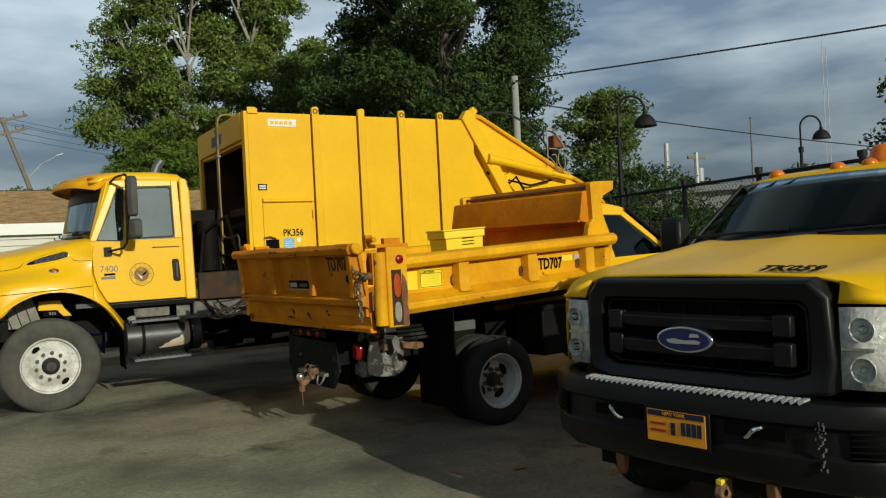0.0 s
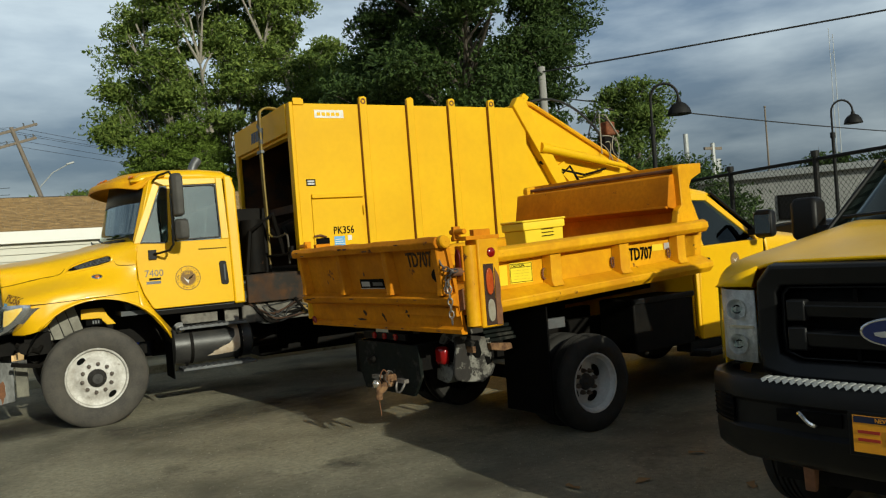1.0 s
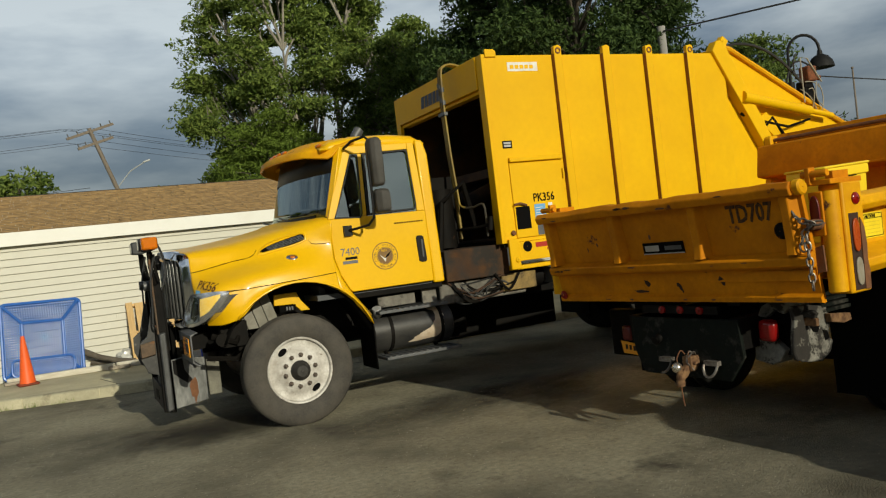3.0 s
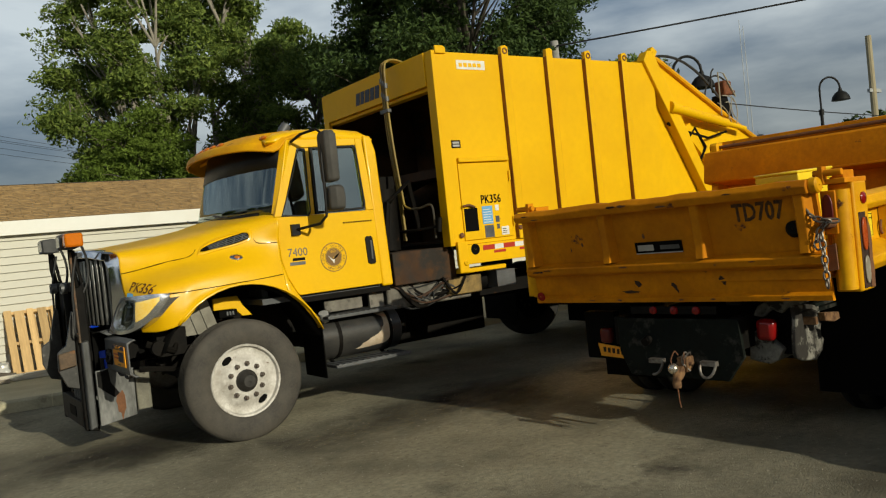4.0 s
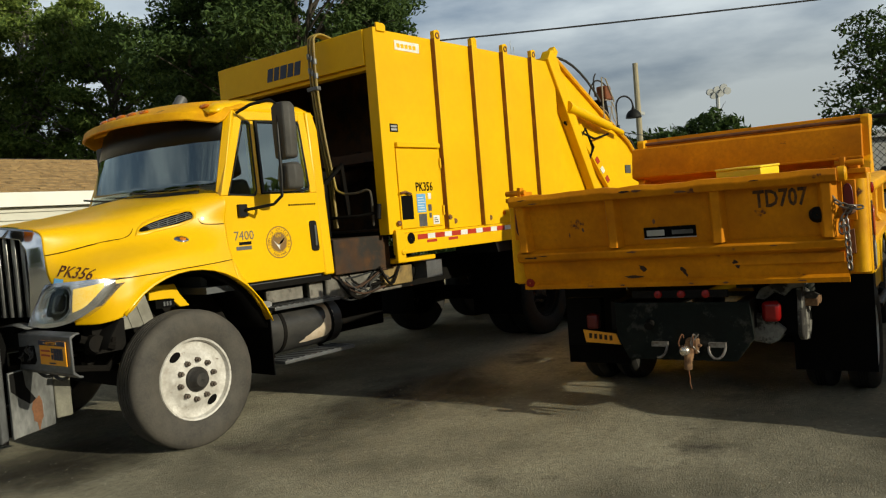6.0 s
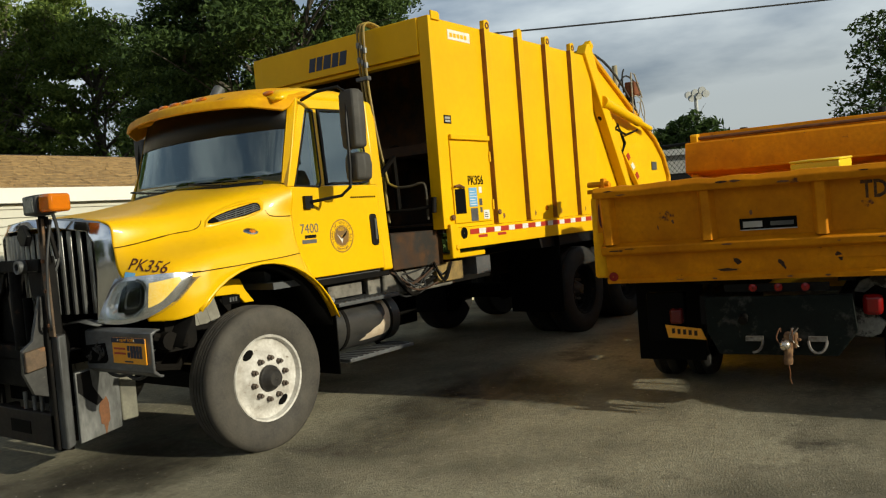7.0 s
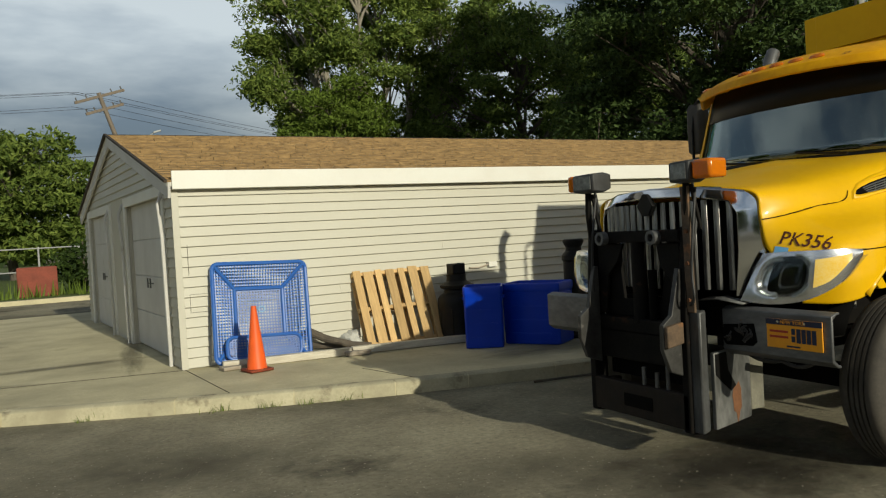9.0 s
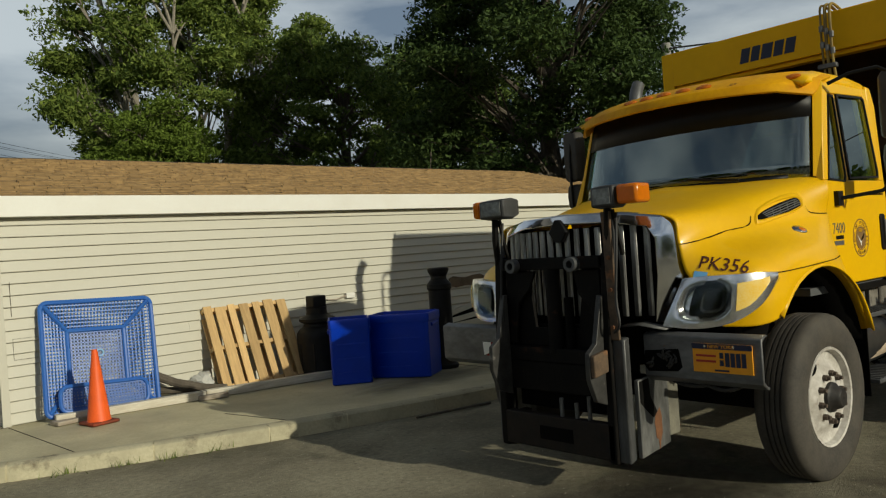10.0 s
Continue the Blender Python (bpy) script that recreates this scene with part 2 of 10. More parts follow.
M_DOOR = mat("white_garage_door", (0.62, 0.61, 0.58), 0.5, dark=(0.48, 0.47, 0.44), amount=0.6, scale=2.0, spots=(0.36, 0.33, 0.28), spot_scale=4, spot_edge=(0.68, 0.78))
M_ASPH = mat("worn_asphalt", (0.385, 0.352, 0.250), 0.92, ior=1.3, dark=(0.10, 0.090, 0.064), amount=1.0, scale=0.6, fine=22, bump=0.014, bump_scale=70,
             spots=(0.045, 0.038, 0.030), spot_scale=0.8, spot_edge=(0.57, 0.72), specks=(0.62, 0.57, 0.46), speck_scale=48, speck_edge=(0.705, 0.74))
M_CONC = mat("old_concrete", (0.62, 0.565, 0.37), 0.85, dark=(0.37, 0.33, 0.215), amount=0.9, scale=1.1, fine=45, bump=0.002, bump_scale=60,
             spots=(0.22, 0.185, 0.125), spot_scale=1.3, spot_edge=(0.64, 0.80))
M_KERB = mat("stained_kerb_concrete", (0.56, 0.52, 0.36), 0.88, dark=(0.33, 0.30, 0.205), amount=1.0, scale=1.4, fine=40, bump=0.003, bump_scale=40, spots=(0.10, 0.082, 0.056), spot_scale=3.0, spot_edge=(0.56, 0.72), rand=0.08)
M_JOINT = mat("dirt_filled_joint", (0.10, 0.085, 0.058), 0.9, dark=(0.05, 0.042, 0.03), amount=0.9, scale=6)
M_GRASS = mat("grass", (0.10, 0.14, 0.03), 0.9, dark=(0.06, 0.09, 0.02), amount=0.9, scale=2, fine=30, bump=0.02, bump_scale=20)
M_BARK = mat("bark", (0.13, 0.11, 0.085), 0.9, dark=(0.06, 0.05, 0.04), amount=0.9, scale=6, fine=30, stretch=(1, 1, 0.3), bump=0.01, bump_scale=18)
M_PALEBARK = mat("pale_bark", (0.30, 0.275, 0.22), 0.9, dark=(0.17, 0.15, 0.12), amount=0.8, scale=5, fine=30)
M_YELT = mat("yellow_tub_plastic", (0.85, 0.62, 0.02), 0.4, dark=(0.75, 0.52, 0.02), amount=0.4, scale=6)
M_CASTD = mat("black_cast_iron", (0.008, 0.008, 0.008), 0.55, ior=1.3, dark=(0.018, 0.017, 0.015), amount=0.6, scale=10, bump=0.001, bump_scale=40)
M_POLEW = mat("pole_timber", (0.22, 0.18, 0.14), 0.9, dark=(0.12, 0.10, 0.08), amount=0.8, scale=3, stretch=(3, 3, 0.3), bump=0.004, bump_scale=20)
M_POLEG = mat("galvanised_pole", (0.42, 0.43, 0.42), 0.55, metal=0.3, amount=0.5, scale=3)
M_WIRE = mat("cable_black", (0.02, 0.02, 0.02), 0.6, amount=0.1)


# ---- mesh helpers ----
def box(bm, a, b):
    (x0, y0, z0), (x1, y1, z1) = a, b
    v = [bm.verts.new(p) for p in ((x0, y0, z0), (x1, y0, z0), (x1, y1, z0), (x0, y1, z0), (x0, y0, z1), (x1, y0, z1), (x1, y1, z1), (x0, y1, z1))]
    for f in ((0, 1, 2, 3), (4, 5, 6, 7), (0, 1, 5, 4), (1, 2, 6, 5), (2, 3, 7, 6), (3, 0, 4, 7)):
        bm.faces.new([v[i] for i in f])
    return bm


def prism(bm, pts, axis, lo, hi):
    """A polygon drawn in the two other axes, pushed from lo to hi along axis."""
    def at(p, h):
        return {"x": (h, p[0], p[1]), "y": (p[0], h, p[1]), "z": (p[0], p[1], h)}[axis]
    a = [bm.verts.new(at(p, lo)) for p in pts]
    b = [bm.verts.new(at(p, hi)) for p in pts]
    bm.faces.new(a)
    bm.faces.new(b)
    for i in range(len(pts)):
        j = (i + 1) % len(pts)
        bm.faces.new((a[i], a[j], b[j], b[i]))
    return bm


def ring(bm, c, way, r, n, spin=0.0):
    w = Vector(way).normalized()
    u = w.orthogonal().normalized()
    v = w.cross(u)
    return [bm.verts.new(Vector(c) + r * (math.cos(2 * math.pi * i / n + spin) * u + math.sin(2 * math.pi * i / n + spin) * v)) for i in range(n)]


def bridge(bm, a, b):
    for i in range(len(a)):
        j = (i + 1) % len(a)
        bm.faces.new((a[i], a[j], b[j], b[i]))


def cyl(bm, p, q, r, n=14, r2=None):
    w = Vector(q) - Vector(p)
    a, b = ring(bm, p, w, r, n), ring(bm, q, w, r if r2 is None else r2, n)
    bridge(bm, a, b)
    bm.faces.new(a)
    bm.faces.new(b)
    return bm


def tube(bm, pts, r, n=8, taper=None):
    """A round bar swept along a line of points with a steady twist-free section."""
    pts = [Vector(p) for p in pts]
    u = None
    rows = []
    for i, p in enumerate(pts):
        d = (pts[min(i + 1, len(pts) - 1)] - pts[max(i - 1, 0)]).normalized()
        u = d.orthogonal().normalized() if u is None else (u - d * u.dot(d)).normalized()
        v = d.cross(u)
        rad = r if taper is None else r + (taper - r) * i / (len(pts) - 1)
        rows.append([bm.verts.new(p + rad * (math.cos(2 * math.pi * k / n) * u + math.sin(2 * math.pi * k / n) * v)) for k in range(n)])
    for a, b in zip(rows, rows[1:]):
        bridge(bm, a, b)
    bm.faces.new(rows[0])
    bm.faces.new(rows[-1])
    return bm


def lathe(bm, prof, c, way, n=32):
    """Turn a profile of (radius, distance along way) round an axis through c."""
    w = Vector(way).normalized()
    rows = [ring(bm, Vector(c) + w * h, w, r, n) for r, h in prof]
    for a, b in zip(rows, rows[1:]):
        bridge(bm, a, b)
    return bm


def loft(bm, rows, closed=False, caps=False):
    rows = [[bm.verts.new(p) for p in row] for row in rows]
    for a, b in zip(rows, rows[1:]):
        m = len(a)
        for i in range(m if closed else m - 1):
            j = (i + 1) % m
            bm.faces.new((a[i], a[j], b[j], b[i]))
    if caps:
        bm.faces.new(rows[0])
        bm.faces.new(rows[-1])
    return bm


def catmull(p0, p1, p2, p3, t):
    return 0.5 * (2 * p1 + (p2 - p0) * t + (2 * p0 - 5 * p1 + 4 * p2 - p3) * t * t + (3 * p1 - p0 - 3 * p2 + p3) * t ** 3)


def smooth_line(pts, n):
    pts = [Vector(p) for p in pts]
    out = []
    for i in range(len(pts) - 1):
        a, b = pts[max(0, i - 1)], pts[min(len(pts) - 1, i + 2)]
        out += [catmull(a, pts[i], pts[i + 1], b, k / n) for k in range(n)]
    return out + [pts[-1]]


def smooth_grid(rows, nu, nv):
    """A fine grid that passes smoothly through rows of control points."""
    fine = [smooth_line(r, nv) for r in rows]
    cols = [smooth_line(list(c), nu) for c in zip(*fine)]
    return [list(r) for r in zip(*cols)]


def onto(grid, me, origin, right, up, out, lift=0.002):
    """Drape a flat mesh, drawn in right and up from origin, over a grid of surface points, lifted along out."""
    pts = np.array([p for row in grid for p in row])
    o, r, u, n = (np.array(Vector(v)) for v in (origin, right, up, out))
    s, h, d = (pts - o) @ r, (pts - o) @ u, (pts - o) @ n
    for v in me.vertices:
        c = np.array(v.co)
        ds = (s - c[0]) ** 2 + (h - c[1]) ** 2
        near = ds < 0.09 ** 2
        if near.sum() < 6:
            near = ds <= np.sort(ds)[8]
        near &= d > d[near].max() - 0.12
        w = np.exp(-ds[near] / (2 * 0.03 ** 2)) + 1e-5
        A = np.stack([np.ones(near.sum()), s[near] - c[0], h[near] - c[1]], axis=1)
        k = np.linalg.lstsq(A * w[:, None], d[near] * w, rcond=None)[0]
        depth = float(k[0])
        v.co = Vector(o + r * c[0] + u * c[1] + n * (depth + lift + c[2]))
    return me


def bez(p0, p1, p2, n=8):
    p0, p1, p2 = Vector(p0), Vector(p1), Vector(p2)
    return [p0 * (1 - t) ** 2 + p1 * 2 * t * (1 - t) + p2 * t * t for t in [i / n for i in range(n + 1)]]


def B():
    return bmesh.new()


def part(name, bm, material, parent, label="", bevel=0.0, solid=0.0, sharp=35, subsurf=0, mirror=None, seg=2):
    """Link a bmesh as one mesh object under a thing or part."""
    if mirror is not None:
        # mirrored twin of all that is there, across the plane y = mirror
        geo = bmesh.ops.duplicate(bm, geom=bm.verts[:] + bm.edges[:] + bm.faces[:])["geom"]
        for v in [g for g in geo if isinstance(g, bmesh.types.BMVert)]:
            v.co.y = 2 * mirror - v.co.y
        bmesh.ops.remove_doubles(bm, verts=bm.verts[:], dist=0.0005)
    bmesh.ops.recalc_face_normals(bm, faces=bm.faces[:])
    me = bpy.data.meshes.new(name)
    bm.to_mesh(me)
    bm.free()
    me.materials.append(material)
    me.shade_smooth()
    me.set_sharp_from_angle(angle=radians(sharp))
    ob = new(name, me)
    ob.parent = parent
    if label:
        ob["label"] = label
    if solid:
        m = ob.modifiers.new("thickness", "SOLIDIFY")
        m.thickness, m.offset = abs(solid), -1.0 if solid > 0 else 1.0
    if subsurf:
        m = ob.modifiers.new("smooth", "SUBSURF")
        m.levels = m.render_levels = subsurf
    if bevel:
        m = ob.modifiers.new("edges", "BEVEL")
        m.width, m.segments, m.limit_method, m.angle_limit = bevel, seg, "ANGLE", radians(35)
    return ob


def thing(name, label, category, m=None, group=""):
    ob = new(name)
    ob.empty_display_size = 0.2
    if m is not None:
        ob.matrix_basis = m
    return tagged(ob, label, category, group)


def solo(name, bm, material, label, category, m=None, group="", **kw):
    """A thing that is one mesh."""
    ob = part(name, bm, material, None, **kw)
    if m is not None:
        ob.matrix_basis = m
    return tagged(ob, label, category, group)


def setting(name, bm, material, label="", m=None, **kw):
    ob = part(name, bm, material, None, **kw)
    if m is not None:
        ob.matrix_basis = m
    return tagged(ob, label, "", "", "structure")


def lettering(text, m, height, material, parent, name="lettering", squeeze=1.0, label="", bold=0.0):
    cu = bpy.data.curves.new(name, "FONT")
    cu.body, cu.size, cu.extrude, cu.resolution_u = text, height / 0.69, 0.0015, 2
    cu.offset = bold * height
    tmp = bpy.data.objects.new("tmp", cu)
    scene.collection.objects.link(tmp)
    me = bpy.data.meshes.new_from_object(tmp)
    bpy.data.objects.remove(tmp)
    bpy.data.curves.remove(cu)
    me.name = name
    me.transform(m @ Matrix.Diagonal((squeeze, 1, 1, 1)))
    me.materials.clear()
    me.materials.append(material)
    ob = new(name, me)
    ob.parent = parent
    if label:
        ob["label"] = label
    return ob




def side_text(text, x, y, z, h, material, parent, squeeze=0.9, **kw):
    return lettering(text, pose(x, y, z, 90), h, material, parent, squeeze=squeeze, **kw)


def flat(parent, name, x0, x1, z0, z1, y, material, label="", d=0.003):
    """A thin plate or sticker on a face that looks to -y."""
    return part(name, box(B(), (x0, y - d, z0), (x1, y, z1)), material, parent, label)


# ---- ground and kerb ----
bm = B()
vs = [bm.verts.new(p) for p in ((-900, -900, 0), (900, -900, 0), (900, 900, 0), (-900, 900, 0))]
bm.faces.new(vs)
setting("ground", bm, M_ASPH, "worn dark grey asphalt yard with oil stains")

KERB = [(-14.0, 8.6), (-9.0, 6.9), (-6.5, 5.95), (-4.9, 5.27), (-3.5, 4.68), (-2.5, 4.30), (-1.6, 4.02), (-0.9, 3.86), (0.0, 3.68), (0.8, 3.58), (4.0, 3.5), (10.5, 3.8)]
bm = B()
prism(bm, KERB + [(10.5, 17.0), (-14.0, 17.0)], "z", -0.1, 0.125)
pad = setting("pavement", bm, M_CONC, "stained concrete pad with a raised kerb", bevel=0.02)
# joints between the slabs of the pad
for a, b in (((-3.11, 6.40), (-3.00, 4.55)), ((-1.55, 4.98), (-1.36, 4.12)), ((-3.11, 6.40), (-9.2, 7.6)), ((1.6, 6.5), (1.55, 3.75))):
    a, b = Vector((*a, 0.126)), Vector((*b, 0.126))
    n_ = Vector((-(b - a).y, (b - a).x, 0)).normalized() * 0.004
    bmj = B()
    loft(bmj, [[a - n_, a + n_, a + n_ + Vector((0, 0, 0.003)), a - n_ + Vector((0, 0, 0.003))], [b - n_, b + n_, b + n_ + Vector((0, 0, 0.003)), b - n_ + Vector((0, 0, 0.003))]], closed=True, caps=True)
    part("slab_joint", bmj, M_JOINT, pad, "dark dirt-filled joint")
# dark patches on the asphalt, some of them oil, with soft ragged rims
M_SOFTDARK = bpy.data.materials.new("oil_stain")
M_SOFTDARK.use_nodes = True
sn, sl = M_SOFTDARK.node_tree.nodes, M_SOFTDARK.node_tree.links
sn["Principled BSDF"].inputs["Base Color"].default_value = (0.016, 0.0135, 0.010, 1)
sn["Principled BSDF"].inputs["Roughness"].default_value = 0.62
s_tc, s_len, s_no, s_add, s_map, s_tr, s_mx = (sn.new("ShaderNode" + k) for k in ("TexCoord", "VectorMath", "TexNoise", "Math", "MapRange", "BsdfTransparent", "MixShader"))
s_len.operation = "LENGTH"
s_no.inputs["Scale"].default_value, s_no.inputs["Detail"].default_value, s_no.inputs["Roughness"].default_value = 2.6, 8.0, 0.68
s_add.operation = "MULTIPLY_ADD"
s_add.inputs[1].default_value = 1.5
s_map.inputs["From Min"].default_value, s_map.inputs["From Max"].default_value = 1.62, 1.0
s_map.inputs["To Max"].default_value = 0.4
sl.new(s_tc.outputs["Object"], s_len.inputs[0])
sl.new(s_tc.outputs["Object"], s_no.inputs["Vector"])
sl.new(s_no.outputs["Fac"], s_add.inputs[0])
sl.new(s_len.outputs["Value"], s_add.inputs[2])
sl.new(s_add.outputs["Value"], s_map.inputs["Value"])
sl.new(s_map.outputs["Result"], s_mx.inputs["Fac"])
sl.new(s_tr.outputs["BSDF"], s_mx.inputs[1])
sl.new(sn["Principled BSDF"].outputs["BSDF"], s_mx.inputs[2])
sl.new(s_mx.outputs["Shader"], sn["Material Output"].inputs["Surface"])
for k, (x, y, rx, ry, a) in enumerate(((-0.75, 0.75, 1.3, 0.8, 10), (-0.55, 0.50, 1.1, 0.75, 30), (1.5, -0.4, 1.7, 0.7, 10), (2.2, -0.9, 0.9, 0.5, 40))):
    disc = [(1.0 * math.cos(q), 1.0 * math.sin(q), 0.004) for q in [2 * math.pi * i / 24 for i in range(24)]]
    bms = B()
    bms.faces.new([bms.verts.new(p) for p in disc])
    st_ = part("oil_stain", bms, M_SOFTDARK, bpy.data.objects["ground"], "dark soft-rimmed patch on the asphalt")
    st_.matrix_world = pose(x, y, 0.0006 * k, 0, 0, a) @ Matrix.Diagonal((rx, ry, 1, 1))
# long dark streaks with the same soft rims on the concrete pad
for x, y, rx, ry, a in ((-4.4, 7.92, 1.5, 0.22, 0), (-3.42, 8.6, 0.22, 2.4, -6), (-5.6, 6.9, 1.4, 0.25, -12), (0.9, 4.6, 1.6, 0.5, 0)):
    bms = B()
    bms.faces.new([bms.verts.new((math.cos(q), math.sin(q), 0)) for q in [2 * math.pi * i / 24 for i in range(24)]])
    st_ = part("damp_stain", bms, M_SOFTDARK, pad, "dark soft-edged streak on the concrete")
    st_.matrix_world = pose(x, y, 0.1268, 0, 0, a) @ Matrix.Diagonal((rx, ry, 1, 1))
# kerb stones along the edge
for i, (p, q) in enumerate(zip(KERB[1:-1], KERB[2:])):
    p, q = Vector((*p, 0)), Vector((*q, 0))
    steps = max(1, round((q - p).length / 1.6))
    for k in range(steps):
        a, b = p.lerp(q, (k + 0.006) / steps), p.lerp(q, (k + 0.994) / steps)
        nrm = Vector((-(b - a).y, (b - a).x, 0)).normalized()
        bmk = B()
        out, inn = -0.012, 0.15
        loft(bmk, [[c + nrm * out + Vector((0, 0, -0.02)), c + nrm * (out + 0.012) + Vector((0, 0, 0.115)), c + nrm * (out + 0.035) + Vector((0, 0, 0.131)),
                    c + nrm * inn + Vector((0, 0, 0.131)), c + nrm * inn + Vector((0, 0, -0.02))] for c in (a, b)], closed=True, caps=True)
        part("kerb_stone", bmk, M_KERB, pad)

# ---- garage ----
M_DRIP = mat("dark_drip_edge", (0.05, 0.038, 0.028), 0.7, amount=0.6, scale=6)
GX, GY, GA = -3.115, 6.46, 3.1
G = pose(GX, GY, 0.125, 0, 0, GA)
GL, GW, EAVE, RIDGE = 12.6, 8.1, 2.06, 3.09          # length, depth, wall height, ridge height over the pad
garage = thing("garage", "cream clapboard garage with a brown shingle roof", "garage", G)


def siding(parent, x_of, length, z0, z1, step, cuts, along):
    """Clapboard courses, each course of several planks; along 'x' faces -y, along 'y' faces -x."""
    n = round((z1 - z0) / step)
    rnd = random.Random(4)
    for i in range(n):
        za, zb = z0 + i * step, z0 + (i + 1) * step
        lo, hi = x_of(za, zb)
        joints = [lo] + sorted(j for j in [lo + (rnd.random() + k) * cuts for k in range(int(length / cuts) + 1)] if lo + 0.4 < j < hi - 0.4) + [hi]
        for a, b in zip(joints, joints[1:]):
            prof = [(0.0, za + 0.008), (-0.022, za + 0.008), (-0.025, za + 0.014), (-0.003, zb), (0.0, zb)]
            bmq = B()
            if along == "x":
                loft(bmq, [[(h, p[0], p[1]) for p in prof] for h in (a + 0.0004, b - 0.0004)], closed=True, caps=True)
            else:
                loft(bmq, [[(p[0], h, p[1]) for p in prof] for h in (a + 0.0004, b - 0.0004)], closed=True, caps=True)
            part("siding_plank", bmq, M_SIDING, parent)


wall_s = part("wall", box(B(), (0, 0.0, -0.1), (GL, 0.14, EAVE)), M_SIDING, garage)
siding(wall_s, lambda a, b: (0.047, GL), GL, 0.0, EAVE, 0.1144, 11.0, "x")
M_TORN = mat("torn_siding_backing", (0.17, 0.125, 0.075), 0.9, dark=(0.09, 0.065, 0.04), amount=0.9, scale=7, fine=40)
part("torn_patch", prism(B(), [(6.10, 0.97), (6.2, 1.0), (6.3, 0.985), (6.45, 0.965), (6.62, 0.99), (6.78, 1.0), (6.88, 0.96), (6.80, 0.86), (6.62, 0.835), (6.45, 0.845), (6.25, 0.83), (6.13, 0.85)], "y", -0.034, -0.012), M_TORN, wall_s, "torn siding showing brown backing")
part("torn_patch", prism(B(), [(5.9, 0.36), (6.6, 0.50), (7.0, 0.52), (6.9, 0.30), (5.9, 0.20)], "y", -0.034, -0.012), M_INK, wall_s, "dark gap behind loose siding")
for k, (x, z, tl) in enumerate(((5.95, 0.40, 9), (6.0, 0.30, 5), (5.9, 0.22, 2))):
    bmq = box(B(), (0, -0.045, 0), (1.15, -0.032, 0.075))
    bmesh.ops.transform(bmq, matrix=pose(x, -0.004 * k, z, 0, -tl, 0), verts=bmq.verts)
    part("loose_plank", bmq, M_SIDING, wall_s)
for x0, x1, z0, z1 in ((0.112, 0.114, 1.06, 1.40), (0.11, 0.47, 0.635, 0.84)):
    bm = B()
    for a, b in (((x0, z0), (x1, z0)), ((x1, z0), (x1, z1)), ((x1, z1), (x0, z1)), ((x0, z1), (x0, z0))):
        box(bm, (min(a[0], b[0]) - 0.0008, -0.0262, min(a[1], b[1]) - 0.0008), (max(a[0], b[0]) + 0.0008, -0.020, max(a[1], b[1]) + 0.0008))
    part("patch_seam", bm, M_DRIP, wall_s, "thin dark seam of a patched square")
bm = B()
box(bm, (-0.03, -0.03, -0.02), (0.045, 0.0, EAVE))
part("corner_trim", bm, M_SIDING, garage, "cream corner post")
# gable end with two door openings
D1, D2, DH = (0.55, 3.15), (4.75, 7.35), 2.0
bm = B()
for a, b in ((0.0, D1[0]), (D1[1], D2[0]), (D2[1], GW)):
    box(bm, (0, a, -0.1), (0.14, b, DH))
prism(bm, [(0, DH), (GW, DH), (GW, EAVE), (GW / 2, RIDGE - 0.03), (0, EAVE)], "x", 0.0, 0.14)
wall_w = part("wall", bm, M_SIDING, garage)
siding(wall_w, lambda a, b: (0.06 + max(0, a - EAVE + 0.02) / (RIDGE - EAVE) * GW / 2 * 0.98, GW - 0.06 - max(0, a - EAVE + 0.02) / (RIDGE - EAVE) * GW / 2 * 0.98), GW, DH + 0.16, RIDGE - 0.06, 0.1144, 9.0, "y")
siding(wall_w, lambda a, b: (0.06, D1[0] - 0.12), 1.0, 0.0, DH + 0.14, 0.1144, 9.0, "y")
siding(wall_w, lambda a, b: (D2[1] + 0.12, GW - 0.03), 1.0, 0.0, DH + 0.14, 0.1144, 9.0, "y")
bm = B()
box(bm, (0.02, GW - 0.14, -0.1), (GL, GW, EAVE))
box(bm, (GL - 0.14, 0.14, -0.1), (GL, GW - 0.14, EAVE))
part("wall", bm, M_SIDING, garage)
for d0, d1 in (D1, D2):
    bm = B()
    box(bm, (-0.035, d0 - 0.12, 0), (0.03, d0, DH + 0.13))
    box(bm, (-0.035, d1, 0), (0.03, d1 + 0.12, DH + 0.13))
    box(bm, (-0.035, d0, DH), (0.03, d1, DH + 0.13))
    part("door_casing", bm, M_FASCIA, garage, bevel=0.006)
    door = part("garage_door", box(B(), (0.075, d0, 0.015), (0.115, d1, DH)), M_DOOR, garage, "closed white sectional garage door")
    for k in range(4):
        z0 = 0.02 + k * (DH - 0.02) / 4
        part("door_panel", box(B(), (0.06, d0 + 0.004, z0 + 0.005), (0.076, d1 - 0.004, z0 + (DH - 0.02) / 4 - 0.005)), M_DOOR, door, bevel=0.006)
    for dy in (-0.06, 0.12):
        yh = (d0 + d1) / 2 + dy
        part("door_handle", tube(B(), [(0.06, yh, 0.92), (0.02, yh, 0.92), (0.02, yh, 0.86), (0.02, yh, 0.99)], 0.010, 6), M_GREYST, door)
# bent metal guards by the doors
for yy in (D1[0] - 0.16, D1[1] + 0.14, D2[0] - 0.05):
    bm = B()
    tube(bm, [(-0.06, yy, 0), (-0.07, yy, 1.5), (-0.09, yy + 0.03, 1.9), (-0.02, yy + 0.12, 2.05)], 0.022, 8)
    part("downpipe", bm, M_DOOR, garage, "bent white drip pipe")
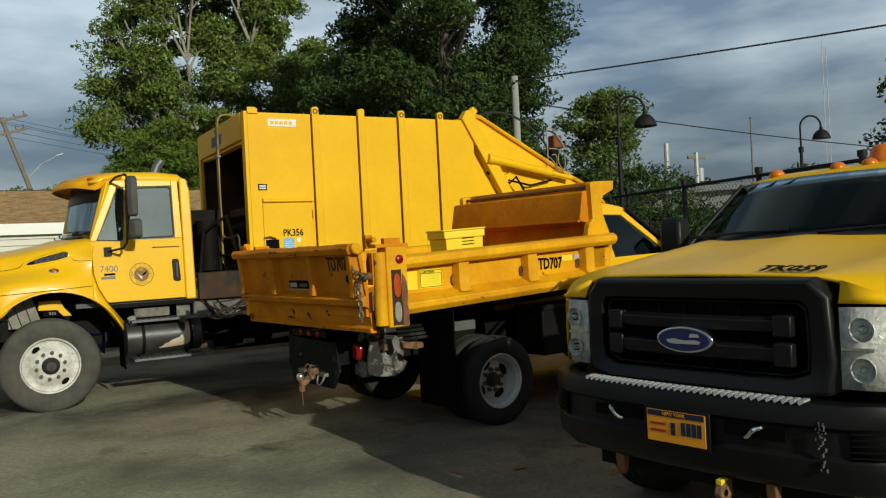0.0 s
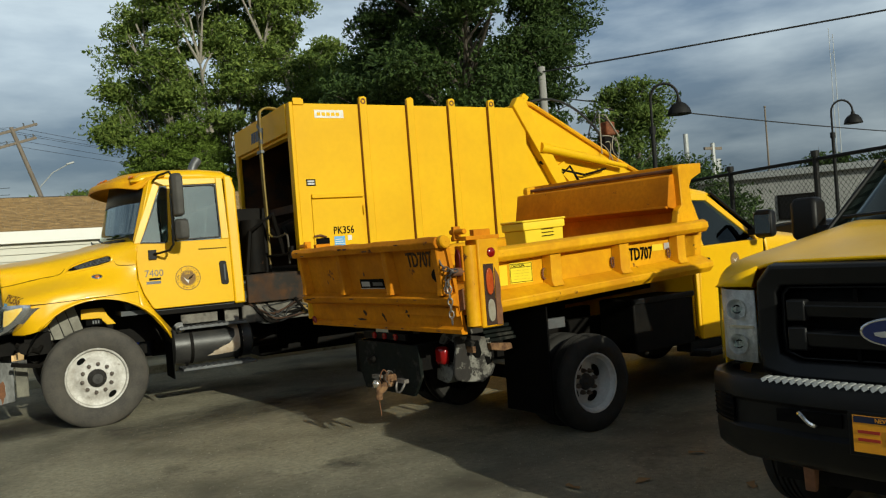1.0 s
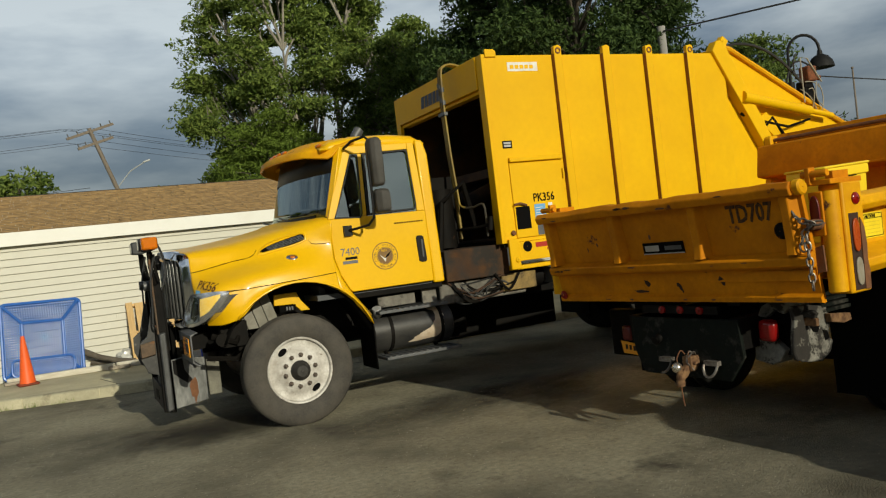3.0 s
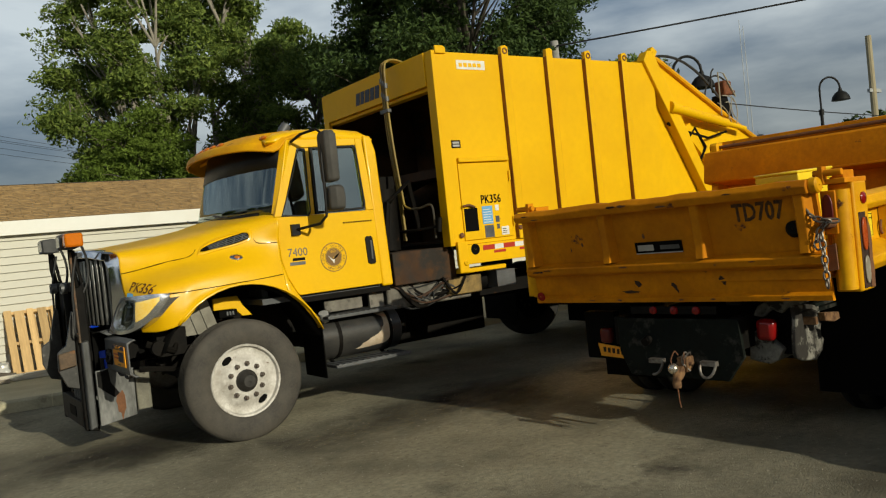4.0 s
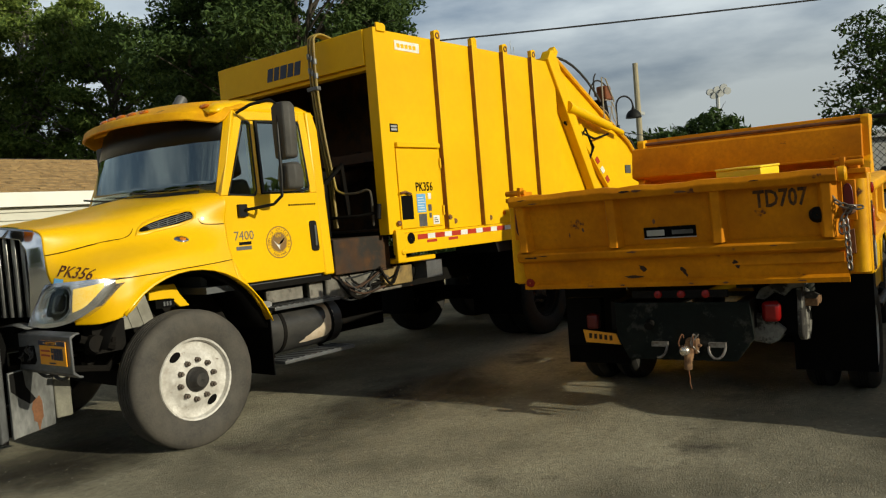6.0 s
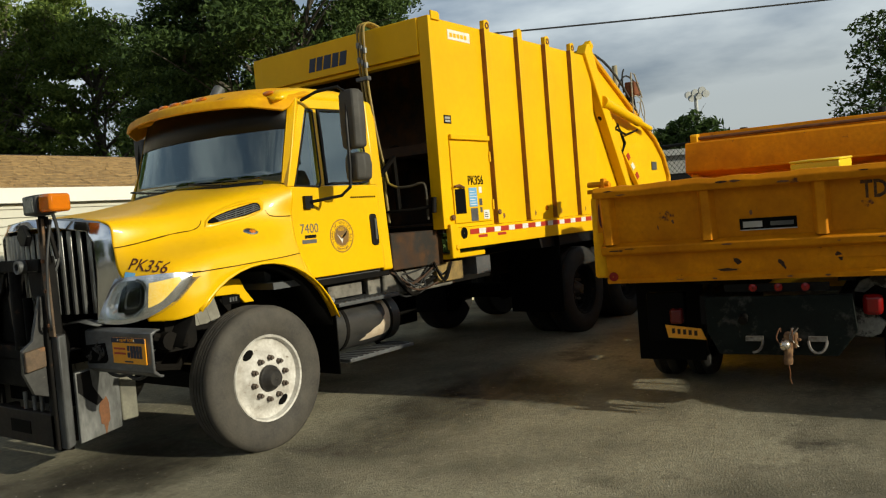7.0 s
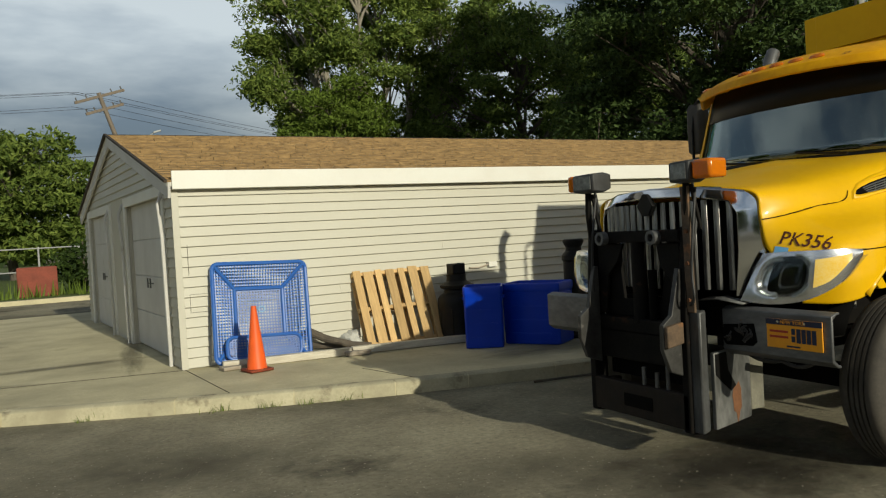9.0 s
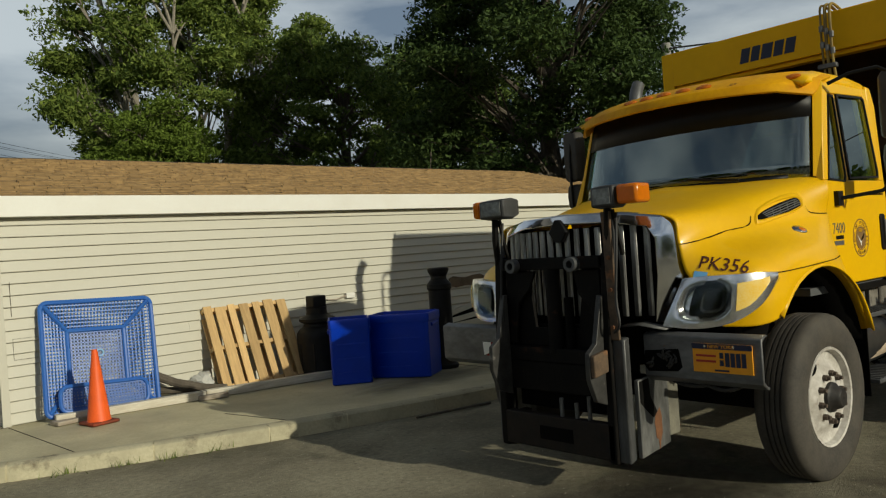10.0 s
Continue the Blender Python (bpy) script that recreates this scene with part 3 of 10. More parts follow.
# roof: two slopes with shingle courses
run, rise, OV = GW / 2, RIDGE - EAVE, 0.10
slope = math.atan2(rise, run)
bm = B()
for sgn in (1, -1):
    def rp(u, h, xx):
        y = u * math.cos(slope) - OV * math.cos(slope) - h * math.sin(slope)
        z = EAVE + 0.03 + (u - OV) * math.sin(slope) + h * math.cos(slope)
        return (xx, y if sgn > 0 else GW - y, z)
    L = run / math.cos(slope) + OV
    box_rows = [[rp(0, 0, xx), rp(0, 0.05, xx), rp(L, 0.05, xx), rp(L, 0.0, xx)] for xx in (-0.08, GL + 0.16)]
    loft(bm, box_rows, closed=True, caps=True)
roof = part("roof", bm, M_FASCIA, garage, "roof of brown asphalt shingles")
M_SHING = mat("brown_shingles", (0.38, 0.255, 0.115), 0.9, dark=(0.19, 0.125, 0.058), amount=0.95, scale=3.5, fine=9, stretch=(1.6, 5, 1), bump=0.003, bump_scale=80,
              spots=(0.14, 0.085, 0.045), spot_scale=2.6, spot_edge=(0.55, 0.75))
rnd = random.Random(7)
bm = B()
sgn = 1
courses = round(L / 0.143)
for i in range(courses):
    u0, u1 = i * L / courses, (i + 1) * L / courses
    xx = -0.18 - rnd.random() * 0.3
    while xx < GL + 0.18:
        w = 0.16 + rnd.random() * 0.22
        a, b = max(-0.10, xx), min(GL + 0.18, xx + w - 0.006)
        t = 0.016 + rnd.random() * 0.010
        if b > a:
            f = [bm.verts.new(p) for p in (rp(u0 - 0.004, 0.05 + t, a), rp(u0 - 0.004, 0.05 + t, b), rp(u1, 0.054, b), rp(u1, 0.054, a), rp(u0 - 0.004, 0.045, a), rp(u0 - 0.004, 0.045, b))]
            bm.faces.new(f[:4])
            bm.faces.new((f[4], f[5], f[1], f[0]))
        xx += w
shing = part("shingles", bm, M_SHING, roof)
tagged(shing, kind="stuff")
bm = B()
sgn = -1
loft(bm, [[rp(0, 0.056, xx), rp(L, 0.056, xx)] for xx in (-0.10, GL + 0.18)])
part("far_slope", bm, M_SHING, roof)
bm = B()
loft(bm, [[(xx, run - 0.07, RIDGE + 0.070), (xx, run, RIDGE + 0.095), (xx, run + 0.07, RIDGE + 0.070)] for xx in (-0.10, GL + 0.18)])
part("ridge_cap", bm, M_DRIP, roof, "dark ridge cap")
bm = B()
box(bm, (-0.03, -0.125, EAVE - 0.03), (GL + 0.15, -0.095, EAVE + 0.175))
box(bm, (-0.03, -0.095, EAVE - 0.03), (GL + 0.15, -0.002, EAVE - 0.01))
part("fascia", bm, M_FASCIA, garage, "white fascia board and soffit", bevel=0.004)
for sgn in (1, -1):
    bm = B()
    loft(bm, [[rp(-0.02, -0.13, xx), rp(-0.02, 0.045, xx), rp(L, 0.045, xx), rp(L, -0.13, xx)] for xx in (-0.075, -0.045)], closed=True, caps=True)
    part("rake_board", bm, M_DOOR, garage)
bm = B()
box(bm, (4.15, -0.07, 0.86), (4.29, -0.024, 0.93))
part("socket_box", bm, M_FASCIA, garage, "small weathered socket box", bevel=0.006)
tube(bm := B(), [(4.16, -0.05, 0.9), (4.0, -0.045, 0.86), (3.85, -0.04, 0.87)], 0.012, 6)
part("conduit", bm, M_WOODW, garage)
# dark drip edge along the rakes and the ridge
for sgn in (1, -1):
    bm = B()
    loft(bm, [[rp(-0.03, 0.046, xx), rp(-0.03, 0.078, xx), rp(L, 0.078, xx), rp(L, 0.046, xx)] for xx in (-0.12, -0.085)], closed=True, caps=True)
    part("drip_edge", bm, M_DRIP, garage)


# ---- wheels ----
M_HUB = mat("greasy_hub_steel", (0.035, 0.031, 0.027), 0.5, dark=(0.012, 0.011, 0.010), amount=0.9, scale=25)
M_NUT = mat("rusted_nut_steel", (0.12, 0.09, 0.07), 0.6, dark=(0.05, 0.04, 0.03), amount=0.8, scale=40)


M_DISH = mat("silver_wheel_paint", (0.60, 0.60, 0.58), 0.42, metal=0.1, dark=(0.33, 0.32, 0.30), amount=0.7, scale=6, fine=40)


def wheel(parent, c, out, R, W, rim_r, kind, name="wheel"):
    """A road wheel with its axle along y. out: -1 if its outer face looks to -y. c: centre of the outer tyre face."""
    way = Vector((0, -out, 0))            # inwards
    c = Vector(c)
    # drive rims are dark: grime and the neighbouring truck's shade in one colour
    m_rim = {"white": M_RIM, "dual": M_DISH, "dark": M_DARK, "drive": M_DARK}[kind]
    bm = B()
    if kind in ("dual", "drive"):
        prof = [(rim_r * 1.03, 0.03), (rim_r * 1.0, 0.012), (rim_r * 0.95, 0.016), (rim_r * 0.93, 0.045), (rim_r * 0.86, 0.055), (rim_r * 0.83, 0.12), (rim_r * 0.78, 0.128),
                (rim_r * 0.74, 0.155), (rim_r * 0.52, 0.14), (rim_r * 0.40, 0.135), (rim_r * 0.24, 0.135), (0.004, 0.13)]
    else:
        prof = [(rim_r * 1.03, 0.03), (rim_r * 1.0, 0.008), (rim_r * 0.955, 0.012), (rim_r * 0.93, 0.05), (rim_r * 0.80, 0.062), (rim_r * 0.68, 0.045),
                (rim_r * 0.56, 0.020), (rim_r * 0.30, 0.015), (0.004, 0.015)]
    lathe(bm, prof, c, way, 40)
    w = part(name, bm, m_rim, parent, {"white": "white painted steel wheel", "dual": "silver dished dual wheel", "dark": "dark steel wheel", "drive": "dished drive wheel, dark with grime and painted shade"}[kind], sharp=50)
    bm = B()
    tr = [(rim_r, 0.02), (rim_r + 0.03, 0.0), (R * 0.80, -0.008), (R * 0.93, 0.004), (R * 0.985, 0.025), (R, 0.05)]
    nrib = 5
    for k in range(1, nrib):
        x = 0.05 + (W - 0.1) * k / nrib
        tr += [(R, x - 0.006), (R - 0.014, x - 0.005), (R - 0.014, x + 0.005), (R, x + 0.006)]
    tr += [(R, W - 0.05), (R * 0.985, W - 0.025), (R * 0.93, W), (R * 0.8, W), (rim_r, W - 0.02)]
    lathe(bm, tr, c, way, 64)
    part("tyre", bm, M_TYRE if kind == "white" else M_TYRESHADE, w, "dusty black rubber tyre", sharp=40)
    bm = B()
    hub_at = 0.135 if kind in ("dual", "drive") else 0.015
    hp = [(0.094, hub_at + 0.01), (0.090, hub_at - 0.02), (0.074, hub_at - 0.032), (0.062, hub_at - 0.066), (0.05, hub_at - 0.078), (0.004, hub_at - 0.080)]
    if kind == "dual":
        hp = [(r * 0.75, h + 0.01) for r, h in hp]
    lathe(bm, hp, c, way, 20)
    part("hub", bm, M_HUB, w, "greasy dark hub")
    for k in range(10 if kind == "white" else 8):
        a = 2 * math.pi * (k + 0.3) / (10 if kind == "white" else 8)
        r = 0.143 if kind == "white" else rim_r * 0.40
        p = c + Vector((r * math.cos(a), 0, r * math.sin(a)))
        depth = 0.02 if kind == "white" else 0.14
        bm = B()
        cyl(bm, p + way * depth, p + way * (depth - 0.026), 0.0205, 6)
        cyl(bm, p + way * (depth - 0.024), p + way * (depth - 0.044), 0.012, 8)
        part("lug_nut", bm, M_NUT, w)
    for k in range(2 if kind == "white" else 4):
        a = radians(127) + math.pi * k if kind == "white" else radians(30) + math.pi / 2 * k
        r = rim_r * (0.76 if kind == "white" else 0.62)
        depth = 0.053 if kind == "white" else 0.145
        p = c + Vector((r * math.cos(a), 0, r * math.sin(a))) + way * (depth - 0.005)
        t = Vector((-math.sin(a), 0, math.cos(a)))
        s = Vector((math.cos(a), 0, math.sin(a)))
        bm = B()
        kh = 1.0 if kind == "white" else 1.25
        row = [p + t * 0.045 * kh * math.cos(q) + s * 0.026 * kh * math.sin(q) - way * (0.006 if s.dot(s) else 0) for q in [2 * math.pi * i / 16 for i in range(16)]]
        loft(bm, [row, [v + way * 0.03 for v in row]], closed=True, caps=True)
        part("hand_hole", bm, M_INK, w)
    return w


# ---- garbage truck ----
YC = 1.14
pk = thing("garbage_truck", "yellow municipal rear-loader garbage truck parked on the asphalt", "garbage truck")


def mir(y):
    return 2 * YC - y


# packer body
body = part("packer_body", box(B(), (2.32, 0.012, 1.40), (5.62, 0.05, 3.36)), M_YELB, pk, "yellow ribbed packer body", bevel=0.004)
part("body_side", box(B(), (2.32, 2.36, 1.40), (5.62, 2.40, 3.36)), M_YELB, pk)
part("body_roof", box(B(), (2.32, 0.052, 3.28), (5.62, 2.358, 3.33)), M_YELB, pk)
part("body_floor", box(B(), (2.32, 0.052, 1.36), (5.62, 2.358, 1.44)), M_DARK, pk)
# grime plus the shade of the open body front, put into one colour
M_SHADEGRIME = mat("grimy_steel_with_shade", (0.085, 0.036, 0.008), 0.8, dark=(0.03, 0.015, 0.008), amount=0.9, scale=2.5, fine=12, spots=(0.02, 0.016, 0.012), spot_scale=2.2, spot_edge=(0.5, 0.62))
part("packer_blade", box(B(), (3.55, 0.052, 1.44), (3.65, 2.358, 3.28)), M_SHADEGRIME, pk, "grimy packer blade deep in the body, shade in its colour")
# dark lining panels added to deepen the shade inside the body
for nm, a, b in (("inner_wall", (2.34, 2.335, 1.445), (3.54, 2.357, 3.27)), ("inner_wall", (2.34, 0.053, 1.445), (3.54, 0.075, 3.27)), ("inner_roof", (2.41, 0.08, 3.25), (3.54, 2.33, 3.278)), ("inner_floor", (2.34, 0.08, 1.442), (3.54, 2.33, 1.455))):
    part(nm, box(B(), a, b), M_SHADEGRIME, pk)
bm = B()
box(bm, (2.6, 0.3, 2.15), (3.5, 2.1, 2.25))
cyl(bm, (2.45, 1.0, 1.9), (3.5, 1.0, 2.3), 0.09)
cyl(bm, (2.45, 1.5, 1.9), (3.5, 1.5, 2.3), 0.09)
box(bm, (3.35, 0.3, 1.45), (3.5, 2.1, 2.1))
part("packing_cylinder", bm, M_SHADEGRIME, pk)
for y0, y1 in ((-0.005, 0.125), (2.285, 2.41)):
    part("front_post", box(B(), (2.27, y0, 1.40), (2.315, y1, 3.37)), M_YELB, pk, bevel=0.006)
bm = B()
box(bm, (2.26, 0.126, 3.03), (2.32, 2.284, 3.37))
box(bm, (2.30, 0.126, 2.99), (2.40, 2.284, 3.028))
part("front_beam", bm, M_YELB, pk, "yellow front beam with dark maker lettering shapes", bevel=0.006)
for k, (a, b) in enumerate(((1.56, 1.475), (1.455, 1.375), (1.355, 1.255), (1.235, 1.15), (1.13, 1.04))):
    bm = B()
    s = 0.03
    loft(bm, [[(2.256, a, 3.10), (2.256, a - s, 3.235), (2.256, b - s, 3.235), (2.256, b, 3.10)], [(2.261, a, 3.10), (2.261, a - s, 3.235), (2.261, b - s, 3.235), (2.261, b, 3.10)]], closed=True, caps=True)
    part("maker_mark", bm, M_NAVY, pk)
M_RIBSHADE = mat("rib_shade_brown", (0.30, 0.125, 0.012), 0.7, dark=(0.15, 0.06, 0.015), amount=0.9, scale=6, fine=40)
# ribs with lifting eyes
for k, (x, eye) in enumerate(((3.225, 1), (3.87, 0), (4.47, 1), (5.08, 1))):
    bm = B()
    prism(bm, [(x - 0.075, 1.40), (x + 0.02, 1.40), (x + 0.02, 3.435), (x - 0.012, 3.455), (x - 0.075, 3.44)], "y", -0.045, 0.012)
    rib = part("rib", bm, M_YELB, pk, bevel=0.008)
    # thin brown strip that paints the shade on the rib's forward flank
    part("seam", box(B(), (x - 0.0785, -0.041, 1.41), (x - 0.0755, 0.0115, 3.36)), M_RIBSHADE, rib)
    if eye:
        lathe(bm := B(), [(0.034, -0.006), (0.034, 0.004), (0.020, 0.004), (0.020, -0.006), (0.004, -0.006)], (x - 0.03, -0.048, 3.39), (0, -1, 0), 16)
        part("lifting_eye", bm, M_RUST, rib)
    lathe(bm := B(), [(0.03, 0.0), (0.026, 0.01), (0.004, 0.012)], (x + 0.1, 0.011, 1.475), (0, -1, 0), 12)
    part("plug", bm, M_RUST, rib)
bm = B()
prism(bm, [(2.32, 3.34), (2.45, 3.34), (2.45, 3.40), (2.42, 3.42), (2.32, 3.42)], "y", -0.008, 0.012)
part("corner_lug", bm, M_YELB, pk, bevel=0.005)
# access door
bm = B()
box(bm, (2.46, -0.028, 2.235), (3.12, 0.012, 2.285))
part("door_ledge", bm, M_YELB, pk, bevel=0.008)
bm = B()
box(bm, (2.46, -0.006, 1.44), (3.10, 0.012, 2.225))
adoor = part("access_door", bm, M_YELB, pk, "yellow side access door", bevel=0.006)
for z in (1.60, 2.08):
    part("hinge", cyl(B(), (3.115, -0.012, z - 0.05), (3.115, -0.012, z + 0.05), 0.012), M_YELB, adoor)
part("latch_opening", box(B(), (2.475, -0.0085, 1.53), (2.645, -0.002, 1.765)), M_INK, adoor, "black latch opening")
bm = B()
tube(bm, [(2.45, -0.03, 1.79), (2.52, -0.035, 1.80), (2.60, -0.03, 1.775)], 0.012, 6)
part("latch_handle", bm, M_RUST, adoor)
side_text("PK356", 2.70, -0.008, 1.805, 0.085, M_INK, adoor, squeeze=0.82, bold=0.025, label="black fleet number")
flat(adoor, "sticker", 2.705, 2.84, 1.59, 1.775, -0.0065, M_BLUES, "faded blue sticker")
flat(adoor, "sticker", 2.72, 2.84, 1.45, 1.575, -0.0065, M_GREYST, "grey notice sticker")
flat(adoor, "sticker", 2.88, 2.93, 1.72, 1.78, -0.0065, M_WHITE)
flat(adoor, "sticker", 2.875, 2.925, 1.60, 1.665, -0.0065, M_GREYST)
flat(adoor, "sticker", 2.885, 2.92, 1.53, 1.58, -0.0065, M_GREYST)
flat(adoor, "sticker", 2.94, 3.04, 1.46, 1.55, -0.0065, M_WHITE)
for k in range(3):
    flat(adoor, "print_bar", 2.955, 3.02 - 0.01 * k, 1.48 + 0.02 * k, 1.487 + 0.02 * k, -0.0098, M_INK, d=0.001)
for k in range(6):
    flat(adoor, "print_bar", 2.715, 2.83 - 0.012 * (k % 3), 1.605 + 0.026 * k, 1.612 + 0.026 * k, -0.0098, M_WHITE, d=0.001)
flat(body, "maker_label", 2.58, 2.95, 3.19, 3.285, 0.0115, M_WHITE, "faded white maker label")
for k in range(5):
    flat(body, "label_bar", 2.61 + k * 0.06, 2.655 + k * 0.06, 3.215, 3.255, 0.008, M_YELB, d=0.001)
flat(body, "data_plate", 2.415, 2.53, 2.385, 2.465, 0.0115, M_DARK, "small dark data plate")
flat(body, "plate_bar", 2.43, 2.515, 2.43, 2.45, 0.008, M_ALU, d=0.001)
flat(body, "plate_bar", 2.43, 2.515, 2.40, 2.42, 0.008, M_ALU, d=0.001)
# lower rail with reflective tape
rail = part("lower_rail", box(B(), (2.36, -0.018, 1.20), (5.95, 0.045, 1.398)), M_YELB, pk, "yellow lower rail with red and white tape", bevel=0.006)
x = 2.66
k = 0
while x < 5.9:
    w = 0.155 if k % 2 == 0 else 0.12
    flat(rail, "reflective_tape", x, min(x + w, 5.93) - 0.002, 1.325, 1.375, -0.0185, M_REDS if k % 2 == 0 else M_WHITE)
    x += w
    k += 1
lathe(bm := B(), [(0.055, 0), (0.055, 0.004), (0.04, 0.005), (0.004, 0.005)], (2.56, -0.018, 1.345), (0, -1, 0), 24)
part("round_emblem", bm, M_INK, rail)
for x in (2.80, 3.15):
    flat(rail, "faded_mark", x, x + 0.16, 1.285, 1.312, -0.0185, M_REDS, d=0.001)
bm = B()
box(bm, (2.34, -0.03, 1.12), (2.46, 0.012, 1.44))
lathe(bm, [(0.03, 0), (0.03, 0.015), (0.004, 0.016)], (2.42, -0.03, 1.22), (0, -1, 0), 12)
part("corner_gusset", bm, M_YELB, pk, bevel=0.01)
lathe(bm := B(), [(0.028, 0), (0.024, 0.012), (0.004, 0.014)], (2.42, -0.006, 1.50), (0, -1, 0), 12)
part("plug", bm, M_RUST, pk)
lathe(bm := B(), [(0.028, 0), (0.024, 0.012), (0.004, 0.014)], (4.25, 0.011, 1.52), (0, -1, 0), 12)
part("reflector", bm, M_AMBER, pk)
lathe(bm := B(), [(0.028, 0), (0.024, 0.012), (0.004, 0.014)], (3.17, -0.046, 1.52), (0, -1, 0), 12)
part("reflector", bm, M_RUST, pk)

M_POLEP = mat("dirty_pale_wire", (0.34, 0.31, 0.24), 0.7, amount=0.7, scale=20)
# tailgate hopper
TG = [(5.62, 3.46), (5.80, 3.42), (6.55, 3.02), (7.30, 2.62), (7.75, 2.40), (8.05, 2.15), (8.22, 1.85), (8.20, 1.55), (8.0, 1.15), (7.7, 0.95), (6.7, 0.95), (6.35, 1.25), (5.95, 1.40), (5.62, 1.40)]
bm = B()
prism(bm, TG, "y", 0.10, 2.30)
tail = part("tailgate_hopper", bm, M_YELB, pk, "yellow rear loading hopper", bevel=0.02)
bm = B()
edge = TG[:9]
for (xa, za), (xb, zb) in zip(edge, edge[1:]):
    tube(bm, [(xa, 0.08, za), (xb, 0.08, zb)], 0.035, 8)
part("hopper_rim", bm, M_YELW, tail)
bm = B()
prism(bm, [(5.42, 3.38), (5.50, 3.50), (5.60, 3.50), (6.62, 1.62), (6.50, 1.55)], "y", -0.03, 0.10)
part("diagonal_post", bm, M_YELB, pk, "diagonal yellow hinge post", bevel=0.01)
bm = B()
prism(bm, [(5.44, 3.4), (5.62, 3.56), (5.70, 3.50), (5.58, 3.34)], "y", -0.02, 0.06)
cyl(bm, (5.60, -0.03, 3.50), (5.60, 0.07, 3.50), 0.03)
part("hinge_ear", bm, M_YELB, pk, bevel=0.006)
bm = B()
cyl(bm, (5.88, -0.03, 2.80), (6.95, -0.03, 2.60), 0.062)
cyl(bm, (5.82, -0.03, 2.81), (5.90, -0.03, 2.795), 0.074)
lift = part("lift_cylinder", bm, M_YELB, pk, "yellow hydraulic lift cylinder")
part("cylinder_rod", cyl(B(), (6.9, -0.03, 2.61), (7.35, -0.03, 2.525), 0.035), M_YELB, lift)
bm = B()
prism(bm, [(6.1, 2.55), (6.25, 2.62), (7.2, 1.62), (7.1, 1.55)], "y", 0.02, 0.09)
strut = part("tape_strut", bm, M_YELB, tail, bevel=0.006)
for k in range(3):
    a = 0.42 + 0.13 * k
    bm = B()
    p = [(6.13 + a * 1.0, 2.56 - a * 1.0), (6.20 + a * 1.0, 2.60 - a * 1.0), (6.27 + a, 2.53 - a), (6.20 + a, 2.49 - a)]
    prism(bm, p, "y", 0.012, 0.021)
    part("reflective_tape", bm, M_REDS if k % 2 == 0 else M_WHITE, strut)
bm = B()
tube(bm, [(5.85, 0.05, 2.62), (6.2, 0.0, 2.45), (6.35, 0.03, 2.55), (6.5, 0.0, 2.3), (6.4, 0.05, 2.1)], 0.02, 6)
tube(bm, [(6.2, 0.02, 2.5), (6.6, 0.02, 2.42), (7.0, 0.02, 2.5)], 0.016, 6)
part("hydraulic_hose", bm, M_DARK, tail)
M_RUSTM = mat("rust_brown_iron", (0.22, 0.07, 0.025), 0.8, dark=(0.07, 0.03, 0.015), amount=0.9, scale=14, fine=60, bump=0.002, bump_scale=40)
stand = part("valve_stand", prism(B(), [(7.10, 2.62), (7.42, 2.48), (7.36, 2.75), (7.28, 3.02), (7.14, 3.02)], "y", 0.14, 0.30), M_DARK, tail, "rusty black valve stand", bevel=0.02)
part("valve_block", box(B(), (7.12, 0.06, 3.0), (7.28, 0.22, 3.20)), M_RUSTM, stand, "rust brown valve block", bevel=0.02)
part("valve_knob", cyl(B(), (7.28, 0.12, 3.06), (7.36, 0.10, 3.04), 0.035, 10), M_RUSTM, stand)
part("valve_frame", tube(B(), [(6.98, 0.05, 2.72), (6.98, 0.05, 3.30), (7.10, 0.05, 3.29), (7.33, 0.05, 2.98)], 0.010, 6), M_POLEP, stand, "thin pale bent frame")
for a, b, c in (((6.98, 0.1, 2.9), (7.08, 0.0, 2.80), (7.18, 0.05, 2.62)), ((7.02, 0.0, 2.88), (7.16, -0.03, 2.95), (7.10, 0.05, 2.60)), ((7.20, 0.02, 2.98), (7.05, -0.02, 2.72), (7.26, 0.0, 2.66)), ((7.25, 0.04, 2.96), (7.32, 0.0, 2.80), (7.22, 0.0, 2.60)), ((7.0, 0.03, 2.98), (7.2, 0.03, 3.0), (7.24, 0.02, 2.90))):
    part("stand_wire", tube(B(), bez(a, b, c, 8), 0.007, 5), M_POLEP, stand)
for a, b, c, r in (((5.85, 0.5, 3.44), (6.55, 0.35, 3.85), (7.1, 0.15, 2.98), 0.018), ((6.9, 0.25, 2.9), (6.95, 0.2, 3.45), (7.2, 0.1, 3.2), 0.012), ((7.05, 0.2, 3.05), (6.98, 0.2, 3.30), (7.10, 0.2, 3.38), 0.012)):
    part("hose", tube(B(), bez(a, b, c, 10), r, 6), M_WIRE, tail)
part("rear_hose", tube(B(), bez((7.9, 0.3, 2.25), (8.2, 0.2, 2.75), (8.45, 0.3, 2.1), 10), 0.02, 6), M_WIRE, tail)
part("data_plate", box(B(), (7.62, 0.088, 1.95), (7.80, 0.097, 2.07)), M_GREYST, tail)
for y in (0.3, 2.1):
    bm = B()
    cyl(bm, (6.15, y, 3.26), (7.2, y, 2.74), 0.055)
    part("sweep_cylinder", bm, M_YELB, tail)

# cab
def tumble(bm, z0=1.84, k=0.12):
    for v in bm.verts:
        d = max(0.0, v.co.z - z0) * k
        v.co.y += d if v.co.y < YC else -d
    return bm


